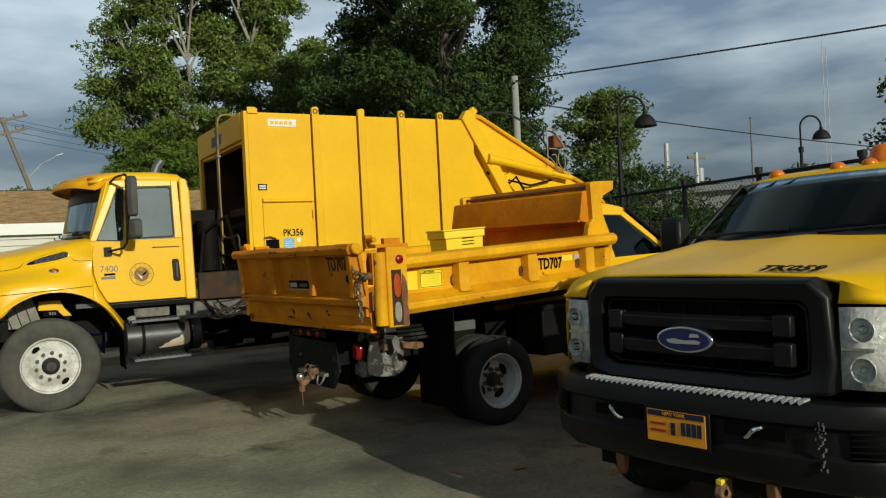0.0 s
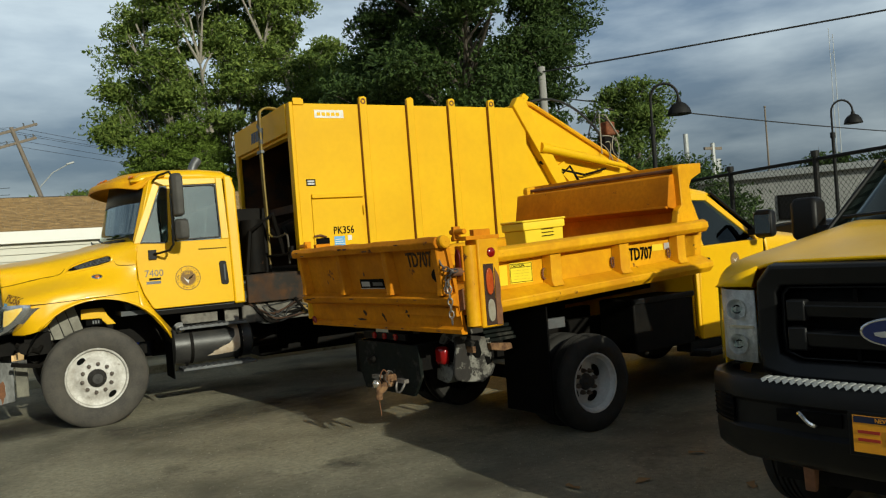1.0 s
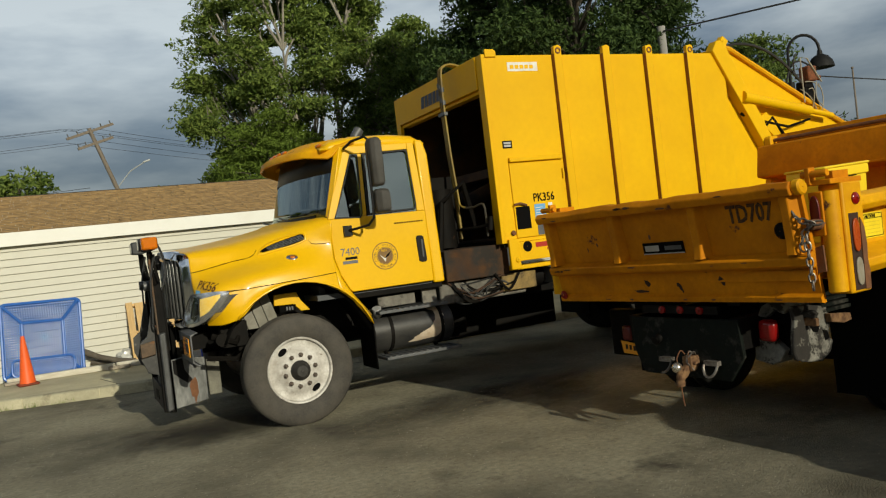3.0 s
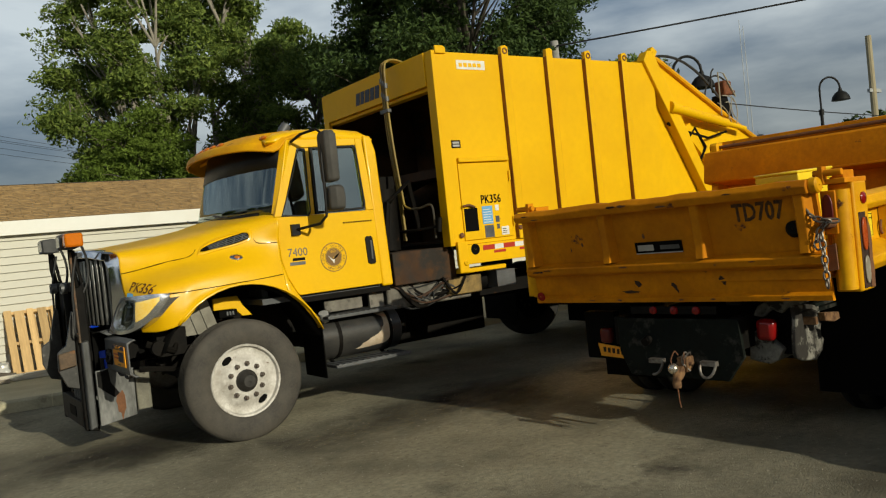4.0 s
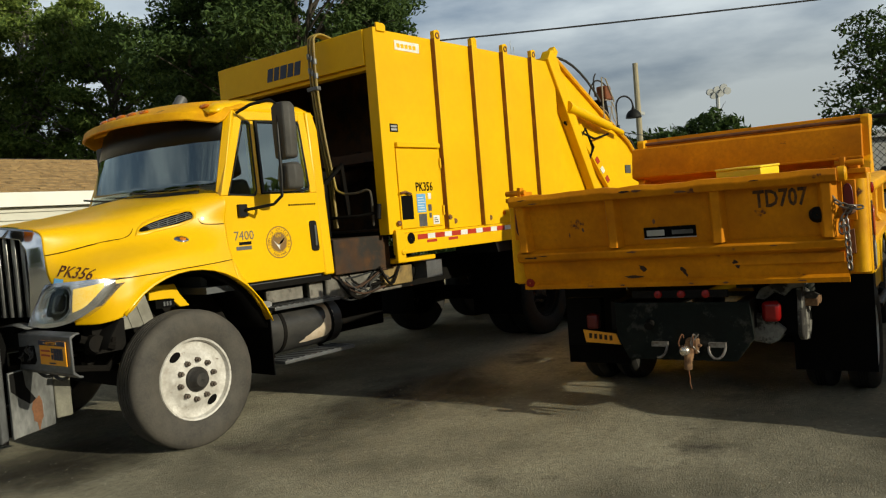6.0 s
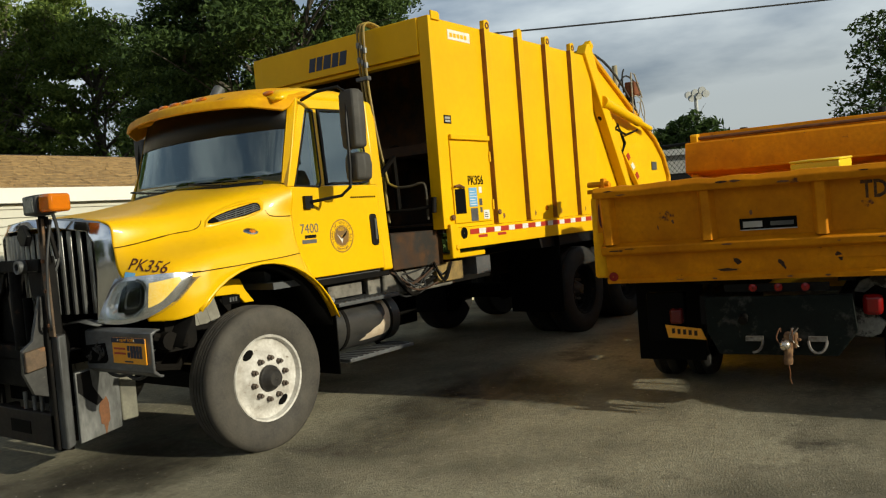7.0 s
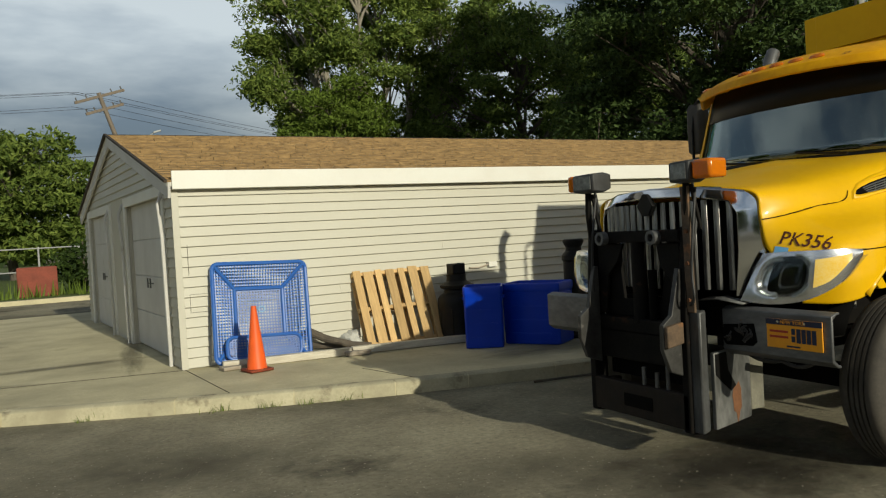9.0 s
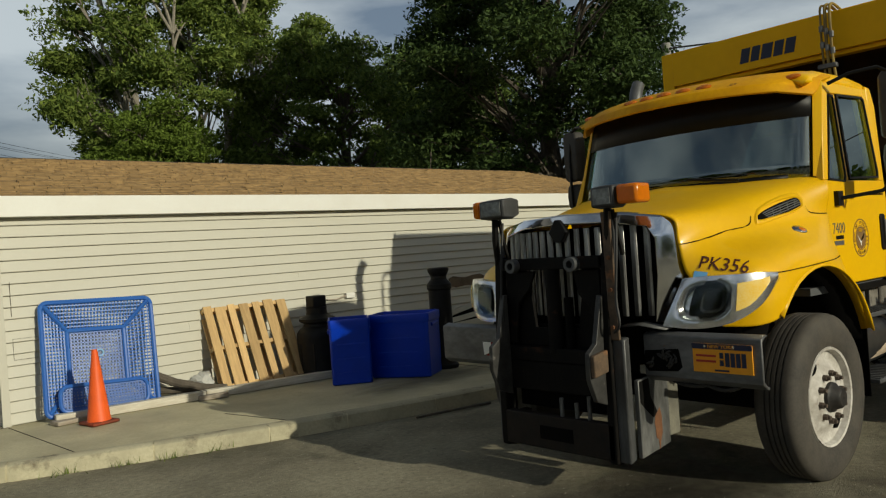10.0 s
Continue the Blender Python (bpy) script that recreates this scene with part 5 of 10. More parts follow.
M_LGLS = mat("lamp_lens_grey", (0.085, 0.09, 0.09), 0.08, metal=0.6, dark=(0.05, 0.05, 0.05), amount=0.7, scale=22)
M_TURN = mat("amber_turn_lens", (0.88, 0.56, 0.07), 0.18, dark=(0.88, 0.78, 0.42), amount=0.6, scale=7, fine=90)
M_HOUSE = mat("bright_lamp_housing", (0.72, 0.73, 0.75), 0.2, metal=0.9, dark=(0.45, 0.45, 0.46), amount=0.6, scale=9)
for s in (0, 1):
    rows = []
    for k in range(45):
        u = k / 44
        row = []
        for j in range(23):
            v = j / 22
            d = squircle(u, v, 0.27, 0.52, 0.21, 0.39, 3.0)
            q = min(1.0, max(0.0, (1.0 - d) / (0.45 if u < 0.27 else 0.2)))
            h = -0.055 * q * q * (3 - 2 * q)
            row.append(head_at(u, v, h, s))
        back = lambda p: (p[0] + 0.10, p[1] + (0.03 + 0.05 * (1 - u)) * (1 if s == 0 else -1), p[2])
        rows.append([back(row[0])] + row + [back(row[-1])])
    hl = part("headlamp", loft(B(), rows), M_HOUSE, pk, "chrome headlamp with an amber turn lens", sharp=50)
    part("lamp_bezel", head_patch(0.32, 0.52, 0.145, 0.37, -0.034, s, 0.0), M_INK, hl)
    lb = part("main_lamp", head_patch(0.335, 0.53, 0.112, 0.30, -0.029, s, 0.0), M_DARK, hl)
    part("lamp_glass", head_patch(0.34, 0.52, 0.090, 0.23, -0.022, s, 0.020), M_LGLS, lb)
    rows = []
    for k in range(15):
        u = 0.52 + 0.33 * k / 14
        lo, hi = 0.22 + 0.34 * max(0.0, (k - 4) / 10) ** 1.6, 0.81
        rows.append([head_at(u, lo + (hi - lo) * j / 12, 0.005 + (0.008 if (k + j) % 2 else 0.0), s) for j in range(13)])
    part("turn_lens", loft(B(), rows), M_TURN, hl, "ribbed amber lens", sharp=5)
    part("clear_cover", loft(B(), head_strip(0.10, 0.48, 0.10, 0.92, 0.012, s)), M_LENS, hl).visible_shadow = False
# grille
M_BARS = mat("tarnished_grille_bar", (0.42, 0.42, 0.41), 0.28, metal=0.8, dark=(0.16, 0.155, 0.145), amount=0.9, scale=14, fine=60, stretch=(1, 1, 0.25))
bm = B()
out_ = [(0.475, 1.03), (0.40, 1.31), (0.41, 1.55), (0.47, 1.668), (0.75, 1.708), (YC, 1.722), (mir(0.75), 1.708), (mir(0.47), 1.668), (mir(0.41), 1.55), (mir(0.40), 1.31), (mir(0.475), 1.03)]
inn_ = [(0.55, 1.04), (0.528, 1.31), (0.528, 1.53), (0.57, 1.605), (0.80, 1.645), (YC, 1.655), (mir(0.80), 1.645), (mir(0.57), 1.605), (mir(0.528), 1.53), (mir(0.528), 1.31), (mir(0.55), 1.04)]


def gx(y, d=0.0):
    return -0.745 - 0.205 * (1 - ((y - YC) / 0.74) ** 2) - d


rows = [[(gx(y, -0.03), y + (-0.012 if y < YC else 0.012), z) for y, z in out_], [(gx(y, 0.03), y + (0.03 if y < YC else -0.03), z) for y, z in out_], [(gx(y, 0.05), y, z) for y, z in inn_], [(gx(y, -0.06), y, z) for y, z in inn_]]
grille = part("grille", loft(bm, rows), M_CHROME, pk, "chrome radiator grille with dark bars", bevel=0.012, sharp=40)
bm = B()
rows = [[(gx(y, -0.05), y, 1.05), (gx(y, -0.05), y, 1.63)] for y in [0.47 + 0.1116 * k for k in range(13)]]
part("grille_mesh", loft(bm, rows), M_INK, grille, solid=0.01)
for k in range(16):
    y = 0.585 + k * (mir(0.585) - 0.585) / 15
    if abs(y - YC) < 0.03:
        continue
    bm = B()
    x = gx(y, 0.01)
    loft(bm, [[(x - 0.012, y - 0.012, z), (x - 0.012, y + 0.012, z), (x, y + 0.025, z), (x + 0.03, y, z), (x, y - 0.025, z)] for z in (1.07, 1.625)], closed=True, caps=True)
    part("grille_bar", bm, M_BARS, grille, bevel=0.003)
bm = B()
prism(bm, [(YC - 0.075, 1.61), (YC - 0.02, 1.69), (YC + 0.02, 1.69), (YC + 0.075, 1.61), (YC + 0.03, 1.545), (YC - 0.03, 1.545)], "x", gx(YC, 0.06), gx(YC, 0.02))
part("grille_emblem", bm, M_BLACK, grille, bevel=0.006)
part("radiator_shroud", box(B(), (-0.72, 0.5, 0.80), (-0.62, mir(0.5), 1.6)), M_INK, pk)
# bumper ends
M_BUMP = mat("bumper_steel", (0.21, 0.215, 0.22), 0.4, metal=0.5, dark=(0.05, 0.05, 0.05), amount=0.8, scale=5, fine=50, stretch=(1, 0.4, 1), bump=0.001, bump_scale=40, spots=(0.16, 0.09, 0.05), spot_scale=8, spot_edge=(0.66, 0.72))
for s in (0, 1):
    f = (lambda y: y) if s == 0 else mir
    bm = B()
    a, b = sorted((f(-0.135), f(0.60)))
    prof = [(-0.885, 0.985), (-0.93, 0.968), (-0.93, 0.725), (-0.885, 0.692), (-0.86, 0.692), (-0.86, 0.705), (-0.885, 0.713), (-0.913, 0.74), (-0.913, 0.950), (-0.885, 0.970), (-0.86, 0.973), (-0.86, 0.985)]
    prism(bm, prof, "y", a, b)
    bump = part("bumper", bm, M_BUMP, pk, "scraped grey steel channel bumper", bevel=0.006)
    bm = B()
    y0, y1 = (0.345, 0.60) if s == 0 else (mir(0.42), mir(0.28))
    prism(bm, [(y0, 0.79), (y0 + 0.03, 0.765), (y1 - 0.03, 0.755), (y1, 0.79), (y1 - 0.01, 0.875), (y0 + 0.02, 0.895)], "x", -0.934, -0.927)
    if s == 0:
        part("bumper_opening", bm, M_INK, bump)
    else:
        part("reflector_sticker", prism(B(), [(1.90, 0.865), (1.98, 0.865), (1.97, 0.77), (1.89, 0.80)], "x", -0.934, -0.929), M_FASCIA, bump, "worn white reflector sticker")
        part("reflector_sticker", prism(B(), [(1.81, 0.868), (1.897, 0.865), (1.887, 0.80), (1.95, 0.768), (1.82, 0.765)], "x", -0.934, -0.929), M_REDL, bump, "worn red reflector sticker")
    if s == 0:
        pl = part("number_plate", box(B(), (-0.942, -0.088, 0.775), (-0.934, 0.268, 0.935)), M_ORPL, bump, "orange number plate", bevel=0.003)
        part("plate_band", box(B(), (-0.946, -0.088, 0.905), (-0.941, 0.268, 0.935)), M_NAVY, pl)
        lettering("NEW YORK", Matrix(((0, 0, -1, -0.9465), (-1, 0, 0, 0.172), (0, 1, 0, 0.911), (0, 0, 0, 1))), 0.019, M_ORPL, pl, squeeze=1.1, label="orange state name")
        for k in range(4):
            part("plate_bar", box(B(), (-0.945, 0.045 - k * 0.032, 0.812), (-0.941, 0.070 - k * 0.032, 0.888)), M_NAVY, pl)
        for z in (0.815, 0.856):
            part("plate_bar", box(B(), (-0.945, 0.080, z), (-0.941, 0.102, z + 0.032)), M_NAVY, pl)
        for z in (0.832, 0.862):
            part("plate_bar", box(B(), (-0.945, 0.125, z), (-0.941, 0.245, z + 0.012)), M_REDS, pl)
        part("plate_bar", box(B(), (-0.945, 0.05, 0.785), (-0.941, 0.135, 0.794)), M_NAVY, pl)
        for y in (0.015, 0.185):
            part("plate_bolt", cyl(B(), (-0.942, y, 0.921), (-0.95, y, 0.921), 0.007, 8), M_CHROME, pl)
        # coiled tow chain showing in the opening
        rc = random.Random(8)
        for k in range(12):
            p = Vector((-0.93, rc.uniform(0.38, 0.56), rc.uniform(0.785, 0.865)))
            u, v = Vector((0.2, rc.uniform(-1, 1), rc.uniform(-1, 1))).normalized(), Vector((0.3, rc.uniform(-1, 1), rc.uniform(-1, 1))).normalized()
            part("chain_link", tube(B(), [p + u * 0.030 * math.cos(a) + v * 0.020 * math.sin(a) for a in [2 * math.pi * q / 10 for q in range(11)]], 0.0065, 5), M_HUB, bump)
for y in (0.46, mir(0.52)):
    part("bumper_bracket", box(B(), (-0.90, y, 0.78), (-0.70, y + 0.06, 0.92)), M_DARK, pk)
bm = B()
tube(bm, bez((-0.88, 0.02, 0.70), (-0.89, 0.12, 0.64), (-0.88, 0.24, 0.70)), 0.012, 6)
tube(bm, bez((-0.88, 0.20, 0.70), (-0.89, 0.34, 0.65), (-0.88, 0.46, 0.71)), 0.012, 6)
part("tow_chain", bm, M_HUB, pk)
# chassis, axles
for y in (0.72, 1.52):
    part("chassis_rail", prism(B(), [(-0.85, 0.78), (-0.85, 1.0), (6.9, 1.06), (6.9, 0.80)], "y", y, y + 0.08), M_DARK, pk)
bm = B()
box(bm, (-0.1, 0.25, 0.40), (0.1, mir(0.25), 0.52))
box(bm, (-0.6, 0.6, 0.62), (0.6, 0.7, 0.72))
box(bm, (-0.6, mir(0.7), 0.62), (0.6, mir(0.6), 0.72))
cyl(bm, (-0.55, 0.45, 0.68), (-0.2, 0.5, 1.0), 0.04)
part("front_axle", bm, M_DARK, pk)
bm = B()
box(bm, (-0.45, 0.62, 0.75), (1.1, mir(0.62), 1.45))
cyl(bm, (1.1, YC, 0.9), (4.2, YC, 0.75), 0.06)
part("engine", bm, M_DARK, pk)
bm = B()
prism(bm, [(-0.075, 1.08), (-0.068, 1.185), (0.15, 1.185), (0.19, 1.10), (0.27, 1.0), (0.18, 1.0), (0.11, 1.075)], "y", 0.34, 0.38)
br_ = part("bracket", bm, M_YEL, pk, "yellow bracket in the wheel arch", bevel=0.006)
part("bracket_tag", box(B(), (-0.03, 0.332, 1.01), (0.13, 0.339, 1.072)), M_INK, br_)
for k in range(3):
    part("tag_bar", box(B(), (0.035 + 0.026 * k, 0.329, 1.025), (0.05 + 0.026 * k, 0.3315, 1.058)), M_GREYST, br_)
# pale inner liner of the wheel arch, in slanted panels
M_LINER = mat("dusty_arch_liner", (0.30, 0.285, 0.24), 0.8, dark=(0.15, 0.14, 0.11), amount=0.8, scale=5, fine=30)
for k in range(5):
    x0, x1 = -0.60 + 0.105 * k, -0.503 + 0.105 * k
    part("arch_liner", prism(B(), [(x0 + 0.05, 0.90), (x1 + 0.05, 0.90), (x1 - 0.06, 1.27), (x0 - 0.06, 1.27)], "y", 0.30 + 0.012 * k, 0.315 + 0.012 * k), M_LINER, pk, "dusty pale arch liner", bevel=0.004)
bm = B()
box(bm, (-0.62, 0.18, 0.78), (-0.38, 0.3, 1.0))
tube(bm, [(-0.7, 0.2, 0.9), (-0.5, 0.15, 0.82), (-0.4, 0.3, 0.95)], 0.03, 6)
tube(bm, [(-0.75, 0.3, 0.7), (-0.5, 0.25, 0.66), (-0.3, 0.4, 0.75)], 0.025, 6)
cyl(bm, (-0.62, 0.12, 0.86), (-0.62, 0.2, 0.86), 0.06)
part("steering_gear", bm, M_DARK, pk)
wheel(pk, (0.0, -0.08, 0.497), -1, 0.508, 0.255, 0.300, "white")
wheel(pk, (0.0, mir(-0.08), 0.497), 1, 0.508, 0.255, 0.300, "white")
for x in (5.05, 6.37):
    wheel(pk, (x, 0.0, 0.51), -1, 0.52, 0.28, 0.302, "drive")
    wheel(pk, (x, 0.33, 0.51), -1, 0.52, 0.28, 0.302, "dark")
    wheel(pk, (x, mir(0.0), 0.51), 1, 0.52, 0.28, 0.302, "drive")
for x in (5.05, 6.37):
    part("axle", cyl(B(), (x, 0.3, 0.51), (x, 2.0, 0.51), 0.1), M_DARK, pk)
part("mud_flap", box(B(), (4.40, -0.03, 0.32), (4.415, 0.66, 1.2)), M_INK, pk)
part("mud_flap", box(B(), (7.0, 0.0, 0.3), (7.015, 0.62, 1.1)), M_INK, pk)
bm = B()
prism(bm, [(4.05, 1.20), (4.1, 1.08), (7.0, 1.08), (7.0, 1.20)], "y", 0.03, 0.62)
part("wheel_guard", bm, M_BLACK, pk)
# dark blocks added on the far side and between the rails for underbody shade
lathe(bm := B(), [(0.004, 0.0), (0.22, 0.0), (0.25, 0.02), (0.25, 1.2), (0.22, 1.22), (0.004, 1.22)], (0.85, 1.95, 0.68), (1, 0, 0), 24)
part("far_fuel_tank", bm, M_DARK, pk)
part("far_tool_box", box(B(), (2.2, 1.75, 0.26), (3.95, 2.2, 1.05)), M_DARK, pk, bevel=0.02)
part("gearbox", box(B(), (1.1, 0.85, 0.50), (2.2, 1.45, 0.95)), M_DARK, pk, bevel=0.05)
part("far_mud_flap", box(B(), (4.40, 1.63, 0.30), (4.415, 2.30, 1.2)), M_INK, pk)
M_TANK = mat("scuffed_tank_black", (0.018, 0.018, 0.0185), 0.36, dark=(0.05, 0.047, 0.042), amount=0.8, scale=7, fine=50, stretch=(0.5, 1, 1), bump=0.001, bump_scale=20)
# fuel tank and steps
bm = B()
lathe(bm, [(0.004, 0.0), (0.17, 0.0), (0.2, 0.02), (0.2, 0.86), (0.17, 0.88), (0.004, 0.88)], (0.80, 0.30, 0.68), (1, 0, 0), 32)
tank = part("fuel_tank", bm, M_TANK, pk, "black cylindrical fuel tank with peeling paint")
for x in (0.98, 1.52):
    lathe(bm := B(), [(0.2, 0), (0.207, 0.0), (0.207, 0.035), (0.2, 0.035)], (x, 0.30, 0.68), (1, 0, 0), 32)
    part("tank_strap", bm, M_DARK, tank)
# bare patch where the paint has peeled: a ragged crescent round the tank's end
bm = B()
rnd = random.Random(3)
n = 22
rows = []
for k in range(n + 1):
    q = k / n
    a = radians(112 + 108 * q)
    hi = 1.515 + 0.045 * math.sin(math.pi * min(1.0, q * 1.1)) - 0.05 * max(0.0, q - 0.85) / 0.15
    lo = 1.36 + 0.11 * math.sin(math.pi * min(1.0, q / 0.72)) ** 0.8 if q < 0.72 else 1.36 - 0.20 * ((q - 0.72) / 0.28) ** 0.7
    lo, hi = lo + rnd.uniform(-0.014, 0.014), hi + rnd.uniform(-0.012, 0.012)
    if k in (0, n):
        hi = lo + 0.13 if k == 0 else lo + 0.14
    rows.append([(lo + (hi - lo) * j / 3, 0.30 + (0.203 + 0.002 * (j in (1, 2))) * math.cos(a), 0.68 + (0.203 + 0.002 * (j in (1, 2))) * math.sin(a)) for j in range(4)])
M_BARE = mat("peeled_primer", (0.55, 0.47, 0.36), 0.7, dark=(0.38, 0.27, 0.17), amount=0.8, scale=9)
part("peeled_patch", loft(bm, rows), M_BARE, tank)
part("filler_cap", cyl(B(), (0.90, 0.2, 0.85), (0.88, 0.17, 0.93), 0.045), M_ALU, tank)
for z, y0, y1, x0, x1, nm in ((0.46, -0.03, 0.24, 0.86, 1.66, "cab_step"), (0.90, 0.04, 0.42, 0.86, 1.60, "cab_step")):
    st = part(nm, box(B(), (x0, y0, z - 0.03), (x1, y1, z)), M_GREYST, pk, "ribbed grey metal cab step", bevel=0.005)
    for k in range(12):
        x = x0 + 0.04 + k * (x1 - x0 - 0.08) / 11
        part("tread", box(B(), (x - 0.012, y0 + 0.01, z), (x + 0.012, y1 - 0.01, z + 0.006)), M_GREYST, st)
bm = B()
for x in (0.95, 1.5):
    tube(bm, [(x, 0.28, 0.5), (x, 0.2, 0.44)], 0.02, 6)
    tube(bm, [(x, 0.6, 0.85), (x, 0.3, 0.9)], 0.025, 6)
part("step_bracket", bm, M_DARK, pk)
M_RUSTD0 = mat("grimy_brown_steel", (0.07, 0.035, 0.018), 0.8, dark=(0.02, 0.012, 0.008), amount=0.9, scale=12)
M_RAILD0 = mat("dusty_hose", (0.06, 0.056, 0.048), 0.7, amount=0.8, scale=14)
M_TANB = mat("grimy_tan_paint", (0.30, 0.20, 0.06), 0.7, dark=(0.10, 0.07, 0.03), amount=0.9, scale=6, spots=(0.03, 0.022, 0.014), spot_scale=6, spot_edge=(0.55, 0.68))
M_BOXG = mat("grimy_grey_box", (0.20, 0.185, 0.155), 0.7, dark=(0.06, 0.054, 0.044), amount=0.9, scale=4, fine=30, spots=(0.02, 0.017, 0.014), spot_scale=5, spot_edge=(0.56, 0.66))
for x0, x1, z0, z1, mm in ((0.92, 1.32, 0.92, 1.03, 0), (1.40, 1.56, 0.90, 1.05, 0), (1.70, 1.80, 0.86, 1.10, 0), (2.08, 2.16, 0.88, 1.12, 1)):
    part("frame_bracket", box(B(), (x0, 0.21, z0), (x1, 0.25, z1)), M_BOXG if mm == 0 else M_RUSTD0, pk, bevel=0.006)
part("tan_box", box(B(), (2.30, 0.14, 0.90), (2.72, 0.40, 1.08)), M_TANB, pk, "grimy tan steel box under the body", bevel=0.01)
rh = random.Random(17)
for k in range(9):
    x, z = rh.uniform(1.55, 2.0), rh.uniform(0.92, 1.12)
    pts = [(x, rh.uniform(0.16, 0.3), z), (x + rh.uniform(0.1, 0.3), rh.uniform(0.12, 0.2), z - rh.uniform(0.05, 0.2)), (x + rh.uniform(0.35, 0.6), rh.uniform(0.12, 0.2), z - rh.uniform(0.0, 0.12)), (x + rh.uniform(0.6, 0.95), rh.uniform(0.15, 0.3), rh.uniform(0.88, 1.1))]
    part("hose", tube(B(), smooth_line(pts, 5), rh.uniform(0.007, 0.013), 6), M_RUSTD0 if k % 4 == 0 else M_RAILD0 if k % 3 == 0 else M_WIRE, pk)
part("sill_rail", box(B(), (0.65, 0.13, 1.05), (1.6, 0.2, 1.10)), M_DARK, pk, bevel=0.006)
part("battery_box", box(B(), (1.60, 0.20, 0.85), (2.62, 0.6, 1.06)), M_BOXG, pk, bevel=0.02)
part("air_tank", cyl(B(), (2.3, 0.36, 1.0), (3.0, 0.36, 1.0), 0.11, 18), M_DARK, pk, bevel=0.02)
for pts, r in (([(1.7, 0.2, 1.1), (1.9, 0.15, 0.85), (2.2, 0.2, 0.9), (2.5, 0.18, 1.1)], 0.022), ([(1.8, 0.22, 1.2), (2.0, 0.2, 0.95), (2.4, 0.15, 0.98), (2.7, 0.2, 1.15)], 0.016), ([(2.2, 0.1, 1.1), (2.35, 0.1, 0.92), (2.5, 0.12, 1.08)], 0.014)):
    part("air_line", tube(B(), smooth_line(pts, 4), r, 6), M_DARK, pk)
bm = B()
box(bm, (1.66, 0.13, 1.08), (2.40, 0.20, 1.40))
box(bm, (1.66, 0.20, 1.34), (2.40, 2.2, 1.40))
part("front_platform", bm, M_SHADEGRIME, pk, bevel=0.01)
part("yellow_sill", box(B(), (2.40, 0.05, 1.11), (3.0, 0.30, 1.155)), M_YELB, pk, bevel=0.008)
bm = B()
box(bm, (2.9, 0.1, 0.92), (3.15, 0.4, 1.09))
part("toolbox", bm, M_GREYST, pk, "grey scuffed box under the body")
bm = B()
box(bm, (1.7, 0.75, 1.40), (2.15, 1.7, 2.2))
cyl(bm, (1.9, 0.6, 1.42), (1.9, 0.6, 2.05), 0.14)
tube(bm, [(1.75, 0.4, 1.4), (1.8, 0.35, 1.9), (2.1, 0.4, 2.1), (2.25, 0.5, 1.6)], 0.03, 6)
part("hydraulic_pump", bm, M_DARK, pk)
M_RAILD = mat("grimy_rail", (0.07, 0.055, 0.03), 0.5, dark=(0.02, 0.018, 0.015), amount=0.9, scale=10)
# dull yellow hydraulic pipes over the front
M_PIPE = mat("dull_olive_pipe", (0.34, 0.235, 0.035), 0.5, dark=(0.12, 0.085, 0.03), amount=1.0, scale=9, fine=50, stretch=(1, 1, 0.3))
for k, y in enumerate((0.675, 0.715, 0.755)):
    pts = [(2.40, y, 3.40), (2.26, y, 3.43), (2.16, y - 0.01, 3.40), (2.12, y - 0.02, 3.3), (2.11, y - 0.03, 2.9), (2.09, y - 0.10, 2.4), (2.07, y - 0.20, 1.95)]
    pts += [(2.06, y - 0.24, 1.86), (2.08, y - 0.32, 1.82)] if k == 0 else [(2.06, y - 0.24, 1.5)]
    part("hydraulic_pipe", tube(B(), smooth_line(pts, 3), (0.012, 0.014, 0.010)[k], 8), M_PIPE, pk, "dull yellow hydraulic pipe")
    for z, dy in ((3.12, 0.025), (2.98, 0.028)):
        part("pipe_union", lathe(B(), [(0.012, 0), (0.021, 0.0), (0.021, 0.05), (0.012, 0.05)], (2.114, y - dy, z + 0.03 * k), (0, 0, 1), 8), M_GREYST, pk)
part("grab_rail", tube(B(), smooth_line([(2.08, 0.355, 1.82), (2.12, 0.24, 1.82), (2.16, 0.14, 1.84), (2.17, 0.10, 1.78), (2.17, 0.10, 1.50)], 4), 0.013, 8), M_RAILD, pk, "thin dark grab rail")
part("pipe_clamp", box(B(), (2.085, 0.615, 2.86), (2.135, 0.77, 2.90)), M_GREYST, pk, bevel=0.006)
bm = B()
tube(bm, [(2.05, 0.55, 1.60), (2.1, 0.2, 1.60), (2.18, 0.06, 1.62), (2.19, 0.03, 1.68)], 0.016, 8)
cyl(bm, (2.17, 0.03, 1.56), (2.19, 0.03, 1.70), 0.026)
part("control_lever", bm, M_DARK, pk)
# exhaust
bm = B()
tube(bm, [(1.60, 2.30, 0.9), (1.60, 2.30, 2.74), (1.615, 2.305, 2.84), (1.65, 2.315, 2.93), (1.715, 2.33, 3.01)], 0.062, 14)
part("exhaust_stack", bm, M_GREYST, pk, "tarnished metal exhaust stack")
